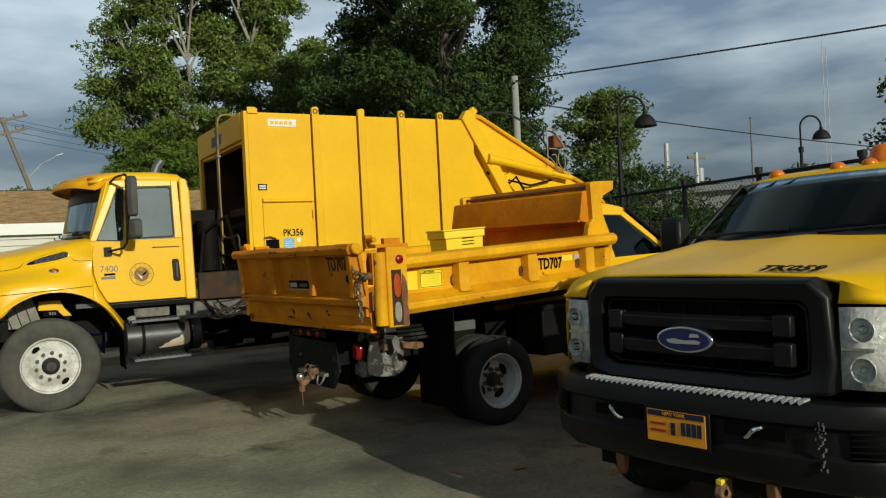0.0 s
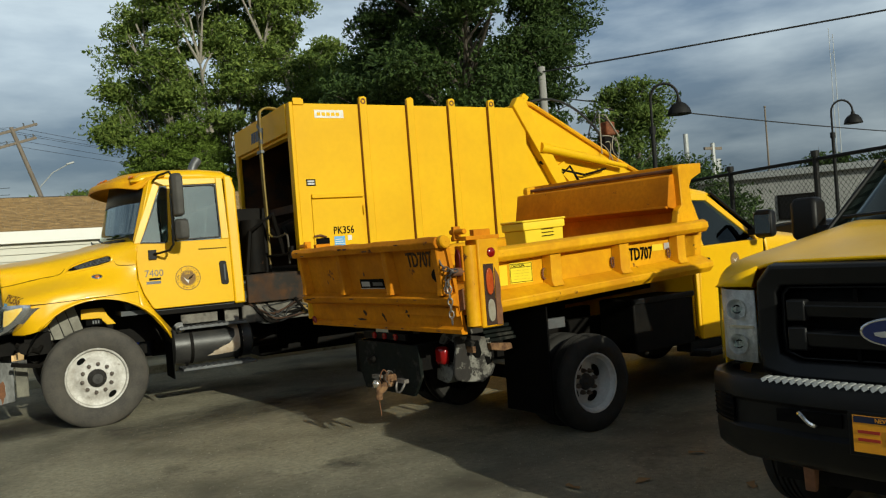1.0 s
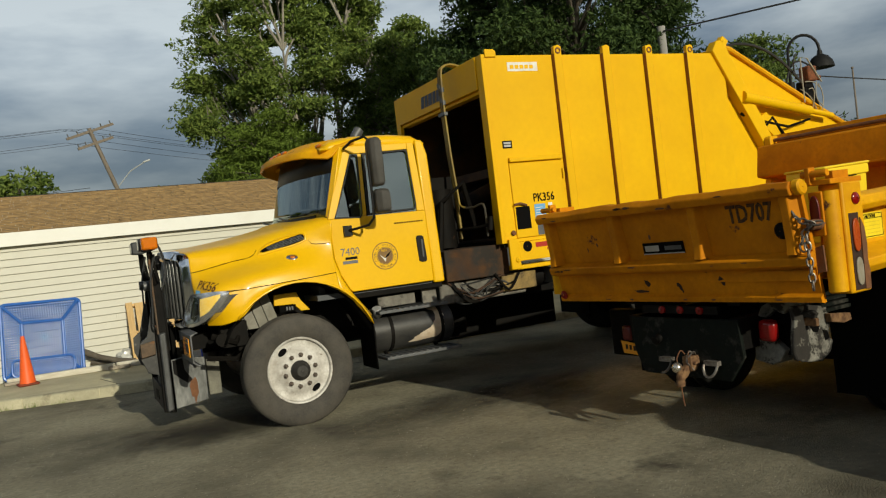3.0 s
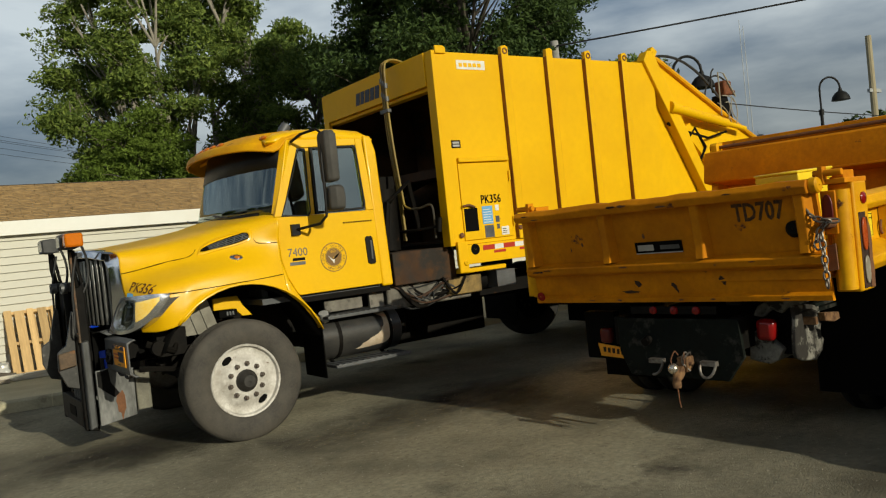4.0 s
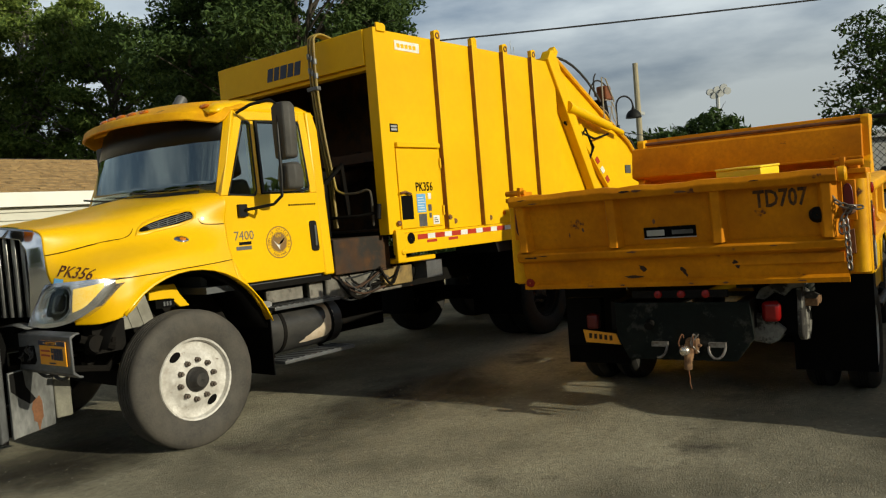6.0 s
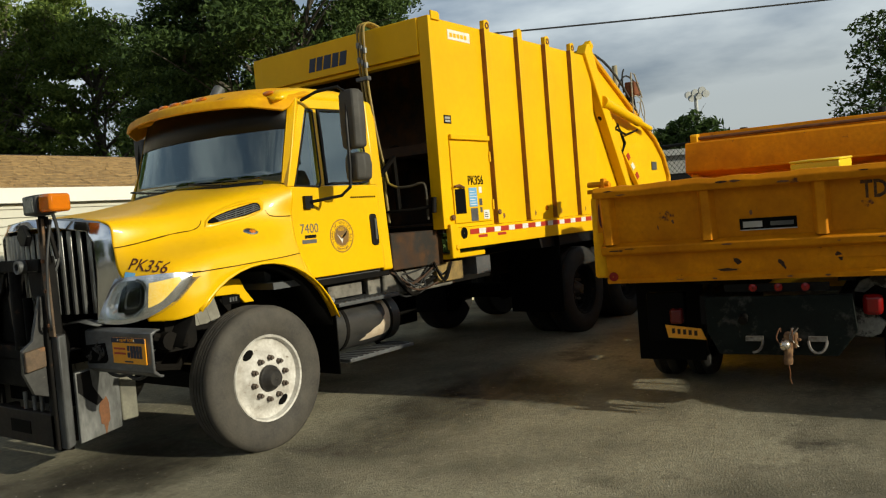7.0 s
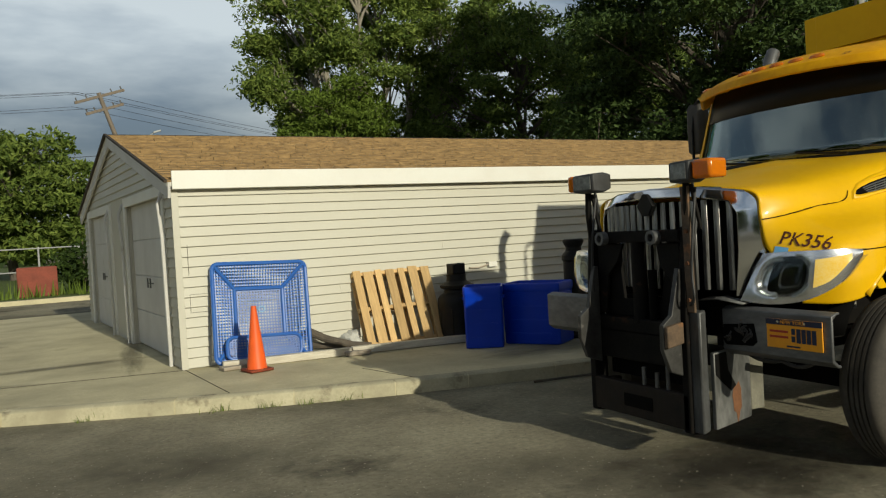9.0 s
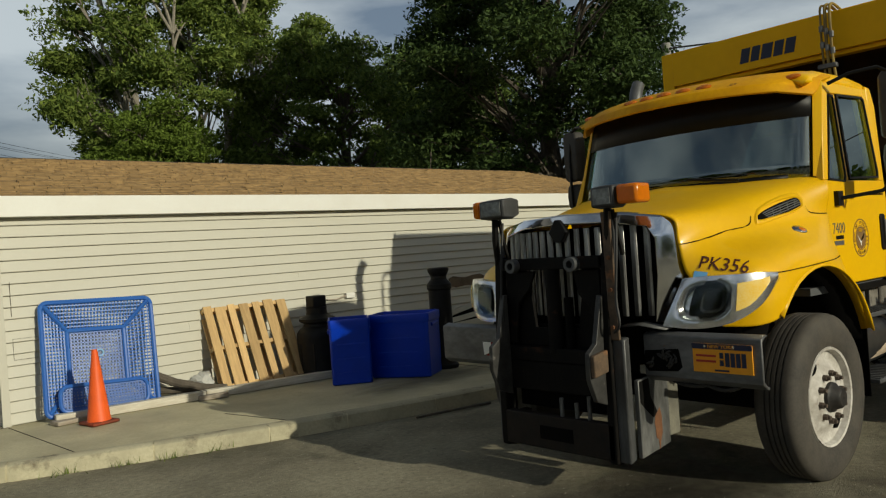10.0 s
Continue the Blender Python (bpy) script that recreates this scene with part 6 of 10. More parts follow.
# mirrors
M_MIRR = mat("weathered_grey_plastic", (0.055, 0.050, 0.042), 0.6, dark=(0.03, 0.028, 0.024), amount=0.8, scale=8, fine=90, bump=0.0006, bump_scale=160)
for s in (0, 1):
    f = (lambda y: y) if s == 0 else mir
    bm = B()
    a, b = sorted((f(-0.33), f(-0.13)))
    rows = []
    for z, k in ((2.09, 0.75), (2.11, 0.95), (2.30, 1.0), (2.50, 0.97), (2.54, 0.7)):
        cx, cy = 0.885, (a + b) / 2
        hx, hy = 0.055 * k, (b - a) / 2 * k
        rows.append([(cx - hx, cy - hy * 0.7, z), (cx - hx * 0.2, cy - hy, z), (cx + hx, cy - hy * 0.98, z), (cx + hx, cy + hy * 0.98, z), (cx - hx * 0.2, cy + hy, z), (cx - hx, cy + hy * 0.7, z)])
    m_ = part("mirror", loft(bm, rows, closed=True, caps=True), M_MIRR, pk, "large dull grey side mirror", bevel=0.01)
    part("mirror_glass", box(B(), (0.939, a + 0.02, 2.12), (0.942, b - 0.02, 2.51)), M_CHROME, m_)
    bm = B()
    rows = []
    for z, k in ((1.84, 0.7), (1.86, 0.92), (1.96, 1.0), (2.04, 0.9), (2.06, 0.65)):
        cx, cy = 0.905, (a + b) / 2
        hx, hy = 0.07 * k, (b - a) / 2 * k
        rows.append([(cx - hx, cy - hy * 0.6, z), (cx - hx * 0.2, cy - hy, z), (cx + hx, cy - hy * 0.98, z), (cx + hx, cy + hy * 0.98, z), (cx - hx * 0.2, cy + hy, z), (cx - hx, cy + hy * 0.6, z)])
    part("lower_mirror", loft(bm, rows, closed=True, caps=True), M_MIRR, m_, bevel=0.01)
    bm = B()
    tube(bm, [(0.72, f(0.13), 2.50), (0.76, f(0.0), 2.55), (0.84, f(-0.15), 2.57), (0.855, f(-0.22), 2.52), (0.825, f(-0.23), 2.3), (0.825, f(-0.23), 1.95), (0.82, f(-0.22), 1.80), (0.79, f(-0.15), 1.74), (0.66, f(0.07), 1.71)], 0.013, 8)
    box(bm, (0.61, *[sorted((f(0.06), f(0.09)))[0]], 1.66), (0.69, sorted((f(0.06), f(0.09)))[1], 1.76))
    part("mirror_bracket", bm, M_BLACK, m_)
# plough hitch
M_LGLASS = mat("lamp_face_glass", (0.30, 0.31, 0.30), 0.12, metal=0.4, dark=(0.07, 0.07, 0.07), amount=0.7, scale=18, bump=0.003, bump_scale=60)
M_PUSH = mat("worn_push_plate", (0.020, 0.014, 0.010), 0.6, ior=1.3, dark=(0.010, 0.009, 0.008), amount=0.9, scale=8, fine=40, spots=(0.06, 0.03, 0.016), spot_scale=7, spot_edge=(0.60, 0.70))
M_EAR = mat("worn_black_steel", (0.05, 0.049, 0.046), 0.45, dark=(0.012, 0.011, 0.010), amount=0.9, scale=9, fine=50, spots=(0.17, 0.16, 0.145), spot_scale=6, spot_edge=(0.62, 0.72))
M_UPR = mat("scraped_dark_steel", (0.115, 0.118, 0.12), 0.38, metal=0.3, dark=(0.03, 0.03, 0.029), amount=0.9, scale=6, fine=50, stretch=(1, 1, 0.3), spots=(0.16, 0.08, 0.04), spot_scale=6, spot_edge=(0.66, 0.74))
M_LAMPH = mat("dark_lamp_housing", (0.04, 0.041, 0.042), 0.5, dark=(0.02, 0.02, 0.02), amount=0.7, scale=12)


def hitch_post(y):
    return prism(B(), [(-1.02, 0.20), (-1.13, 0.22), (-1.13, 0.95), (-1.09, 1.47), (-1.03, 1.47), (-1.02, 1.0)], "y", y, y + 0.06)


hitch = part("plough_hitch", hitch_post(0.69), M_HITCH, pk, "black steel snow plough hitch with rust and scrapes", bevel=0.008)
part("hitch_post", hitch_post(1.58), M_HITCH, hitch, bevel=0.008)
bm = B()
box(bm, (-1.11, 0.75, 1.38), (-1.04, 1.58, 1.455))
box(bm, (-1.10, 0.75, 0.78), (-1.0, 1.58, 0.88))
prism(bm, [(0.76, 0.88), (1.57, 0.88), (1.54, 1.38), (1.40, 1.38), (1.36, 1.0), (1.00, 1.0), (0.93, 1.38), (0.80, 1.38)], "x", -1.03, -1.0)
part("cross_frame", bm, M_HITCH, hitch, bevel=0.006)
for pts in ([(0.78, 1.37), (0.98, 1.37), (0.95, 1.22), (0.86, 1.14), (0.80, 0.90), (0.78, 0.90)], [(1.30, 1.37), (1.56, 1.37), (1.56, 0.90), (1.50, 0.90), (1.46, 1.16), (1.36, 1.25)]):
    part("gusset_plate", prism(B(), pts, "x", -1.075, -1.055), M_HITCH, hitch, bevel=0.004)
bm = B()
box(bm, (-1.13, 0.70, 0.235), (-1.07, 1.60, 0.455))
box(bm, (-1.07, 0.75, 0.235), (-0.95, 0.81, 0.44))
box(bm, (-1.07, 1.52, 0.235), (-0.95, 1.58, 0.44))
lp = part("lower_push_plate", bm, M_PUSH, hitch, bevel=0.008)
part("slot", box(B(), (-1.134, 1.02, 0.30), (-1.129, 1.29, 0.385)), M_INK, lp)
# near side: tall scraped upright and the plate behind it; far side likewise
for y, nm in ((0.585, 0), (1.68, 1)):
    bm = prism(B(), [(-1.03, 0.25), (-0.735, 0.29), (-0.73, 0.69), (-0.90, 0.72), (-1.03, 0.71)], "y", y, y + 0.03)
    part("side_plate", bm, M_SCRAPE, hitch, "grey steel side plate streaked with rust", bevel=0.005)
    rp_ = random.Random(5)
    pts = [(-0.855 + 0.040 * math.cos(a) * rp_.uniform(0.4, 1.2), 0.40 + 0.12 * math.sin(a) * rp_.uniform(0.5, 1.2)) for a in [2 * math.pi * q / 12 for q in range(12)]]
    if nm == 0:
        part("rust_patch", prism(B(), pts, "y", y - 0.002, y - 0.0005), M_RUST, hitch)
        part("black_patch", prism(B(), [(-1.02, 0.70), (-0.93, 0.71), (-0.92, 0.60), (-0.86, 0.50), (-0.90, 0.47), (-0.96, 0.52), (-1.02, 0.58)], "y", y - 0.003, y - 0.0005), M_HITCH, hitch)
        bm = B()
        prism(bm, [(-1.105, 0.225), (-1.045, 0.245), (-1.045, 0.97), (-1.105, 0.96)], "y", 0.612, 0.700)
        part("upright", bm, M_UPR, hitch, "scraped dark steel upright", bevel=0.012)
    else:
        part("upright", box(B(), (-1.105, 1.61, 0.235), (-1.045, 1.675, 0.96)), M_UPR, hitch, bevel=0.010)
# tan rusted bar that carries the near lamp
bm = B()
loft(bm, [[(-1.115, y0, z), (-1.115, y1, z), (-1.098, y1, z), (-1.098, y0, z)] for z, y0, y1 in ((0.955, 0.632, 0.700), (1.30, 0.638, 0.700), (1.62, 0.646, 0.706), (1.71, 0.640, 0.712))], closed=True, caps=True)
M_TANBAR = mat("rusted_tan_bar", (0.13, 0.085, 0.05), 0.7, dark=(0.04, 0.028, 0.02), amount=0.9, scale=11, fine=50, bump=0.0015, bump_scale=40, spots=(0.25, 0.105, 0.035), spot_scale=7, spot_edge=(0.55, 0.68))
tb_ = part("lamp_bar", bm, M_TANBAR, hitch, "rust-streaked tan lamp bar", bevel=0.004)
for z in (1.03, 1.25, 1.44):
    part("bolt", cyl(B(), (-1.115, 0.668, z), (-1.128, 0.668, z), 0.013, 6), M_RUST, tb_)
for y in (0.735, 1.535):
    bm = prism(B(), [(-1.275, 0.74), (-1.22, 0.60), (-1.10, 0.56), (-1.10, 1.22), (-1.13, 1.22), (-1.20, 0.94), (-1.27, 0.89)], "y", y, y + 0.035)
    part("ear_plate", bm, M_EAR, hitch, bevel=0.004)
    lathe(bm := B(), [(0.045, 0), (0.045, 0.05), (0.025, 0.05), (0.025, 0.0)], (-1.11, y + (0.20 if y < 1 else -0.10), 1.41), (-1, 0, 0), 16)
    part("eye_ring", bm, M_GREYST, hitch)
part("push_ear", prism(B(), [(-1.27, 0.75), (-1.27, 0.88), (-1.14, 0.90), (-1.14, 0.77)], "y", 0.70, 0.734), M_TANBAR, hitch, "scraped ear face", bevel=0.008)
# black sheet added behind the posts for the shade in the cavity
part("skid_pan", box(B(), (-0.99, 0.76, 0.47), (-0.95, 1.57, 1.02)), M_INK, hitch)
part("lift_ram", cyl(B(), (-1.06, 1.16, 0.85), (-1.06, 1.16, 1.40), 0.05), M_HITCH, hitch)
part("ram_hose", cyl(B(), (-1.06, 1.04, 0.85), (-1.06, 1.04, 1.2), 0.03), M_INK, hitch)
part("push_plate_top", box(B(), (-1.10, 0.76, 0.60), (-1.03, 1.57, 0.80)), M_HITCH, hitch, bevel=0.008)
for y, z in ((0.90, 0.60), (1.00, 0.55), (1.12, 0.57)):
    part("hitch_pin", cyl(B(), (-1.10, y, 0.45), (-1.10, y, z), 0.014), M_GREYST, hitch)
part("bent_flange", loft(B(), [[(-0.93, 0.44, 1.005), (-0.86, 0.44, 1.01)], [(-0.96, 0.60, 1.03), (-0.88, 0.60, 1.04)], [(-0.99, 0.72, 1.02), (-0.90, 0.72, 1.03)]]), M_SCRAPE, hitch, "bent steel flange", solid=0.008)
M_PALEB = mat("dull_pale_box", (0.22, 0.21, 0.16), 0.7, dark=(0.09, 0.085, 0.07), amount=0.8, scale=5)
part("frame_horn", box(B(), (-0.72, 0.60, 0.32), (-0.60, 0.66, 0.66)), M_PALEB, hitch, "dull pale bracket behind the plate", bevel=0.01)
# (lamp body span, amber end span, post y)
for body_y, amber_y, py in (((0.545, 0.725), (0.40, 0.545), 0.665), ((1.425, 1.665), (1.665, 1.735), 1.60)):
    bm = tube(B(), [(-1.075, py + 0.02, 1.42), (-1.10, py + 0.01, 1.58), (-1.10, py, 1.74)], 0.022, 8)
    tube(bm, [(-1.05, py - 0.05, 1.45), (-1.085, py - 0.02, 1.72)], 0.014, 6)
    post = part("light_post", bm, M_DARK, hitch)
    a, b = body_y
    rows = [[(-1.19, a + 0.01, 1.735), (-1.19, b - 0.01, 1.735), (-1.19, b - 0.01, 1.85), (-1.19, a + 0.01, 1.855)],
            [(-1.10, a, 1.725), (-1.10, b, 1.725), (-1.10, b, 1.862), (-1.10, a, 1.862)],
            [(-1.02, a + 0.02, 1.75), (-1.02, b - 0.02, 1.75), (-1.02, b - 0.02, 1.85), (-1.02, a + 0.02, 1.85)]]
    lamp = part("plough_light", loft(B(), rows, closed=True, caps=True), M_LAMPH, hitch, "grey plough light with an amber end", bevel=0.012)
    part("lamp_face", box(B(), (-1.194, a + 0.03, 1.75), (-1.188, b - 0.03, 1.84)), M_LGLASS, lamp)
    part("amber_end", box(B(), (-1.178, amber_y[0], 1.742), (-1.04, amber_y[1] - 0.001, 1.853)), M_AMBER, lamp, bevel=0.018)
    part("lamp_cable", tube(B(), bez((-1.02, py + 0.05, 1.8), (-0.90, py + 0.10, 1.55), (-1.03, py + 0.04, 1.36)), 0.011, 6), M_WIRE, post)
    part("lamp_cable", tube(B(), smooth_line([(-1.06, py - 0.03, 1.70), (-1.12, py - 0.055, 1.45), (-1.13, py - 0.04, 1.20), (-1.14, py - 0.06, 1.05), (-1.10, py + 0.02, 0.99)], 4), 0.009, 6), M_WIRE, post)


# ---- pickup cab shared by the dump truck and the pickup ----
def pickup_front(tr, xf, zs, face, paint, rb=2.66):
    """Bonnet, wings, cab, doors and glass of a heavy pickup. xf: x of the nose; zs: lift; face: build the nose in detail."""
    def X(u):
        return xf - u

    def Z(z):
        return z + zs
    half = [
        [(X(0.20), -0.925, Z(1.262)), (X(0.15), -0.89, Z(1.272)), (X(0.12), -0.80, Z(1.31)), (X(0.11), -0.62, Z(1.372)), (X(0.09), -0.45, Z(1.39)), (X(0.075), 0.0, Z(1.397))],
        [(X(0.35), -0.985, Z(1.20)), (X(0.33), -0.96, Z(1.33)), (X(0.31), -0.86, Z(1.385)), (X(0.28), -0.68, Z(1.405)), (X(0.26), -0.46, Z(1.405)), (X(0.25), 0.0, Z(1.42))],
        [(X(0.75), -1.0, Z(1.20)), (X(0.75), -0.975, Z(1.37)), (X(0.75), -0.88, Z(1.43)), (X(0.74), -0.70, Z(1.465)), (X(0.73), -0.47, Z(1.455)), (X(0.72), 0.0, Z(1.475))],
        [(X(1.40), -0.995, Z(1.20)), (X(1.40), -0.97, Z(1.42)), (X(1.38), -0.88, Z(1.49)), (X(1.34), -0.72, Z(1.535)), (X(1.28), -0.47, Z(1.53)), (X(1.22), 0.0, Z(1.55))],
    ]
    part("bonnet", loft(B(), smooth_grid(half, 8, 6)), paint, tr, "yellow bonnet with raised shoulders", solid=0.015, mirror=0.0, sharp=50)
    for s in (-1, 1):
        bm = B()
        top = [(X(0.27), Z(1.21))] + [(X(0.36 + 0.095 * k), Z(1.215)) for k in range(11)] + [(X(1.43), Z(1.22))]
        low = [(X(0.30), 0.84)] + [(X(0.98) + 0.52 * math.cos(radians(180 * k / 10)), 0.5 + 0.5 * math.sin(radians(180 * k / 10))) for k in range(11)] + [(X(1.45), 0.50)]
        loft(bm, [[(p[0], s * (0.955 if i == 0 else 0.985), p[1]) for i, p in enumerate(top)], [(p[0], s * (0.975 if i == 0 else 1.0), p[1]) for i, p in enumerate(low)]])
        part("front_wing", bm, paint, tr, solid=0.015, sharp=50)
    # cab
    z_s = Z(1.40)                       # window sill
    for s in (-1, 1):
        def P(pts, y0=0.945, y1=0.985):
            a, b = sorted((s * y0, s * y1))
            bmq = prism(B(), pts, "y", a, b)
            return lean(bmq)

        def lean(bmq):
            for v in bmq.verts:
                v.co.y -= s * max(0.0, v.co.z - z_s) * 0.34
            return bmq
        door = part("door", P([(X(1.47), 0.50), (X(1.42), z_s + 0.02), (X(2.47), z_s), (X(2.50), 0.52)]), paint, tr, "yellow door", bevel=0.012)
        bm = B()
        a, b = sorted((s * 0.945, s * 0.972))
        prism(bm, [(X(1.46), z_s + 0.02), (X(1.55), z_s + 0.02), (X(2.09), Z(1.83)), (X(2.04), Z(1.885))], "y", a, b)
        prism(bm, [(X(2.04), Z(1.886)), (X(2.09), Z(1.831)), (X(2.40), Z(1.84)), (X(2.46), Z(1.90)), (X(2.10), Z(1.91))], "y", a, b)
        prism(bm, [(X(2.401), Z(1.84)), (X(2.37), z_s), (X(2.47), z_s), (X(2.461), Z(1.90))], "y", a, b)
        lean(bm)
        fr = part("window_surround", bm, paint, door, bevel=0.008)
        bm = B()
        a, b = sorted((s * 0.955, s * 0.963))
        prism(bm, [(X(1.47), z_s), (X(2.39), z_s - 0.01), (X(2.41), Z(1.85)), (X(2.0), Z(1.84))], "y", a, b)
        lean(bm)
        g = part("window_pane", bm, M_GLASSD, door)
        g.visible_shadow = False
        bm = B()
        a, b = sorted((s * 0.985, s * 1.0))
        box(bm, (X(2.42), a, Z(1.17)), (X(2.33), b, Z(1.29)))
        part("door_handle", bm, M_BLACK, door, bevel=0.01)
        if s < 0:
            lathe(bm := B(), [(0.07, 0), (0.07, 0.002), (0.004, 0.002)], (X(1.93), -0.985, Z(1.24)), (0, -1, 0), 24)
            seal = part("town_seal", bm, mat("seal_ink", (0.25, 0.15, 0.05), 0.6, amount=0.4), door, "small round town seal")
            part("seal_bird", prism(B(), [(X(1.97), Z(1.26)), (X(1.93), Z(1.22)), (X(1.89), Z(1.26)), (X(1.93), Z(1.235))], "y", -0.989, -0.9875), M_WHITE, seal)
        part("cab_corner", lean(prism(B(), [(X(2.505), 0.52), (X(2.475), z_s), (X(2.465), Z(1.90)), (X(rb - 0.04), Z(1.86)), (X(rb), z_s), (X(rb), 0.55)], "y", *sorted((s * 0.94, s * 0.985)))), paint, tr, bevel=0.02)
        bm = B()
        prism(bm, [(X(1.5), 0.40), (X(1.5), 0.50), (X(2.66), 0.52), (X(2.66), 0.42)], "y", *sorted((s * 0.80, s * 0.96)))
        part("sill", bm, M_BLACK, tr)
        part("running_board", tube(B(), [(X(1.45), s * 0.92, 0.42), (X(1.6), s * 1.02, 0.40), (X(2.5), s * 1.02, 0.40), (X(2.62), s * 0.92, 0.42)], 0.04, 10), M_BLACK, tr)
        # mirror
        bm = B()
        rows = []
        for z, k in ((Z(1.43), 0.75), (Z(1.46), 1.0), (Z(1.66), 1.0), (Z(1.70), 0.75)):
            cx, cy, hx, hy = X(1.60), s * 1.13, 0.06 * k, 0.10 * k
            rows.append([(cx + hx, cy - hy * 0.8, z), (cx + hx, cy + hy * 0.8, z), (cx - hx, cy + hy, z), (cx - hx, cy - hy, z)])
        mr = part("side_mirror", loft(bm, rows, closed=True, caps=True), M_BLACK, tr, "black towing mirror", bevel=0.02)
        part("mirror_arm", box(B(), (X(1.62), min(s * 0.93, s * 1.06), Z(1.46)), (X(1.55), max(s * 0.93, s * 1.06), Z(1.52))), M_BLACK, mr, bevel=0.01)
        part("mirror_glass", box(B(), (X(1.664), s * 1.13 - 0.08, Z(1.47)), (X(1.658), s * 1.13 + 0.08, Z(1.65))), M_CHROME, mr)
    rows = []
    for u in [i / 10 for i in range(11)]:
        y = -0.97 + 1.94 * u
        c = 1 - (2 * u - 1) ** 2
        rows.append([(X(1.40 - 0.16 * c + 0.62 * t - 0.02 * c * t), y * (1 - 0.15 * t), Z(1.42 + 0.12 * c * (1 - t) + 0.485 * t + 0.02 * c * t)) for t in [k / 6 for k in range(7)]])
    ws = part("windscreen", loft(B(), rows), M_GLASSD, tr, "dark reflecting windscreen", solid=0.006)
    ws.visible_shadow = False
    cowl = [[Vector(r[0]) + Vector((0.05, 0, -0.01)), Vector(r[0]).lerp(Vector(r[-1]), 0.05) + Vector((0.006, 0, 0.004))] for r in rows]
    part("cowl", loft(B(), cowl), M_BLACK, ws, solid=0.01)
    for k in (0, -1):
        r = rows[k]
        bm = tube(B(), [Vector(p) + Vector((0.008, 0, 0.0)) for p in r], 0.014, 8)
        part("windscreen_pillar", bm, M_BLACK, tr)
    for y0, y1 in ((-0.75, -0.15), (0.05, 0.65)):
        part("wiper", tube(B(), [(X(1.24), y0, Z(1.56)), (X(1.27), (y0 + y1) / 2, Z(1.575)), (X(1.30), y1, Z(1.58))], 0.01, 6), M_BLACK, tr)
    rrows = []
    for u, z in ((1.98, 1.895), (2.05, 1.945), (2.25, 1.975), (2.5, 1.965), (2.6, 1.93), (2.64, 1.87)):
        u = min(u, rb - 0.02 - 0.04 * (1.95 - z))
        rrows.append([(X(u), -0.80, Z(min(z, 1.89))), (X(u), -0.77, Z(z - 0.02)), (X(u), -0.6, Z(z)), (X(u), 0, Z(z + 0.02)), (X(u), 0.6, Z(z)), (X(u), 0.77, Z(z - 0.02)), (X(u), 0.80, Z(min(z, 1.89)))])
    roof_ = part("cab_roof", loft(B(), rrows), paint, tr, "yellow cab roof", solid=0.03, sharp=55)
    bm = B()
    box(bm, (X(rb), -0.93, 0.55), (X(rb - 0.04), 0.93, z_s))
    prism(bm, [(-0.93, z_s), (0.93, z_s), (0.80, Z(1.88)), (0.7, Z(1.88)), (0.75, z_s + 0.06), (-0.75, z_s + 0.06), (-0.7, Z(1.88)), (-0.80, Z(1.88))], "x", X(rb), X(rb - 0.04))
    prism(bm, [(-0.7, Z(1.78)), (0.7, Z(1.78)), (0.7, Z(1.88)), (-0.7, Z(1.88))], "x", X(rb), X(rb - 0.04))
    part("cab_back", bm, paint, tr)
    bm = B()
    box(bm, (X(rb - 0.04), -0.93, 0.5), (X(1.3), 0.93, 0.56))
    box(bm, (X(1.36), -0.93, 0.56), (X(1.30), 0.93, Z(1.3)))
    part("cab_floor", bm, M_TRIMG, tr)
    part("dashboard", prism(B(), [(X(1.3), Z(1.2)), (X(1.3), Z(1.40)), (X(1.55), Z(1.44)), (X(1.72), Z(1.40)), (X(1.70), Z(1.2))], "y", -0.9, 0.9), M_SEAT, tr, bevel=0.03)
    for y in (-0.78, 0.20):
        bm = B()
        box(bm, (X(2.45), y, 0.7), (X(1.95), y + 0.58, 1.05))
        prism(bm, [(X(2.22), 1.0), (X(2.37), 1.0), (X(2.46), Z(1.62)), (X(2.35), Z(1.62))], "y", y, y + 0.58)
        part("seat", bm, M_SEAT, tr, bevel=0.05)
    part("steering_wheel", tube(B(), [(X(1.80) + 0.08 * math.sin(a), 0.45 + 0.19 * math.cos(a), Z(1.38) + 0.17 * math.sin(a)) for a in [2 * math.pi * i / 20 for i in range(21)]], 0.016, 6), M_BLACK, tr)
    bm = B()
    box(bm, (X(1.25), -0.7, 0.55), (X(0.25), 0.7, Z(1.18)))
    part("engine_bay", bm, M_INK, tr)
    return X, Z, roof_


# ---- dump truck ----
TD = pose(1.818, -2.96, 0, 0, 0, 6.2)
td = thing("dump_truck", "yellow municipal dump truck with a worn steel bed parked on asphalt", "dump truck", TD)
SH = 0.04                                # rise of the bed towards the cab


def bedded(bm):
    for v in bm.verts:
        v.co.z += SH * v.co.x
    return bm


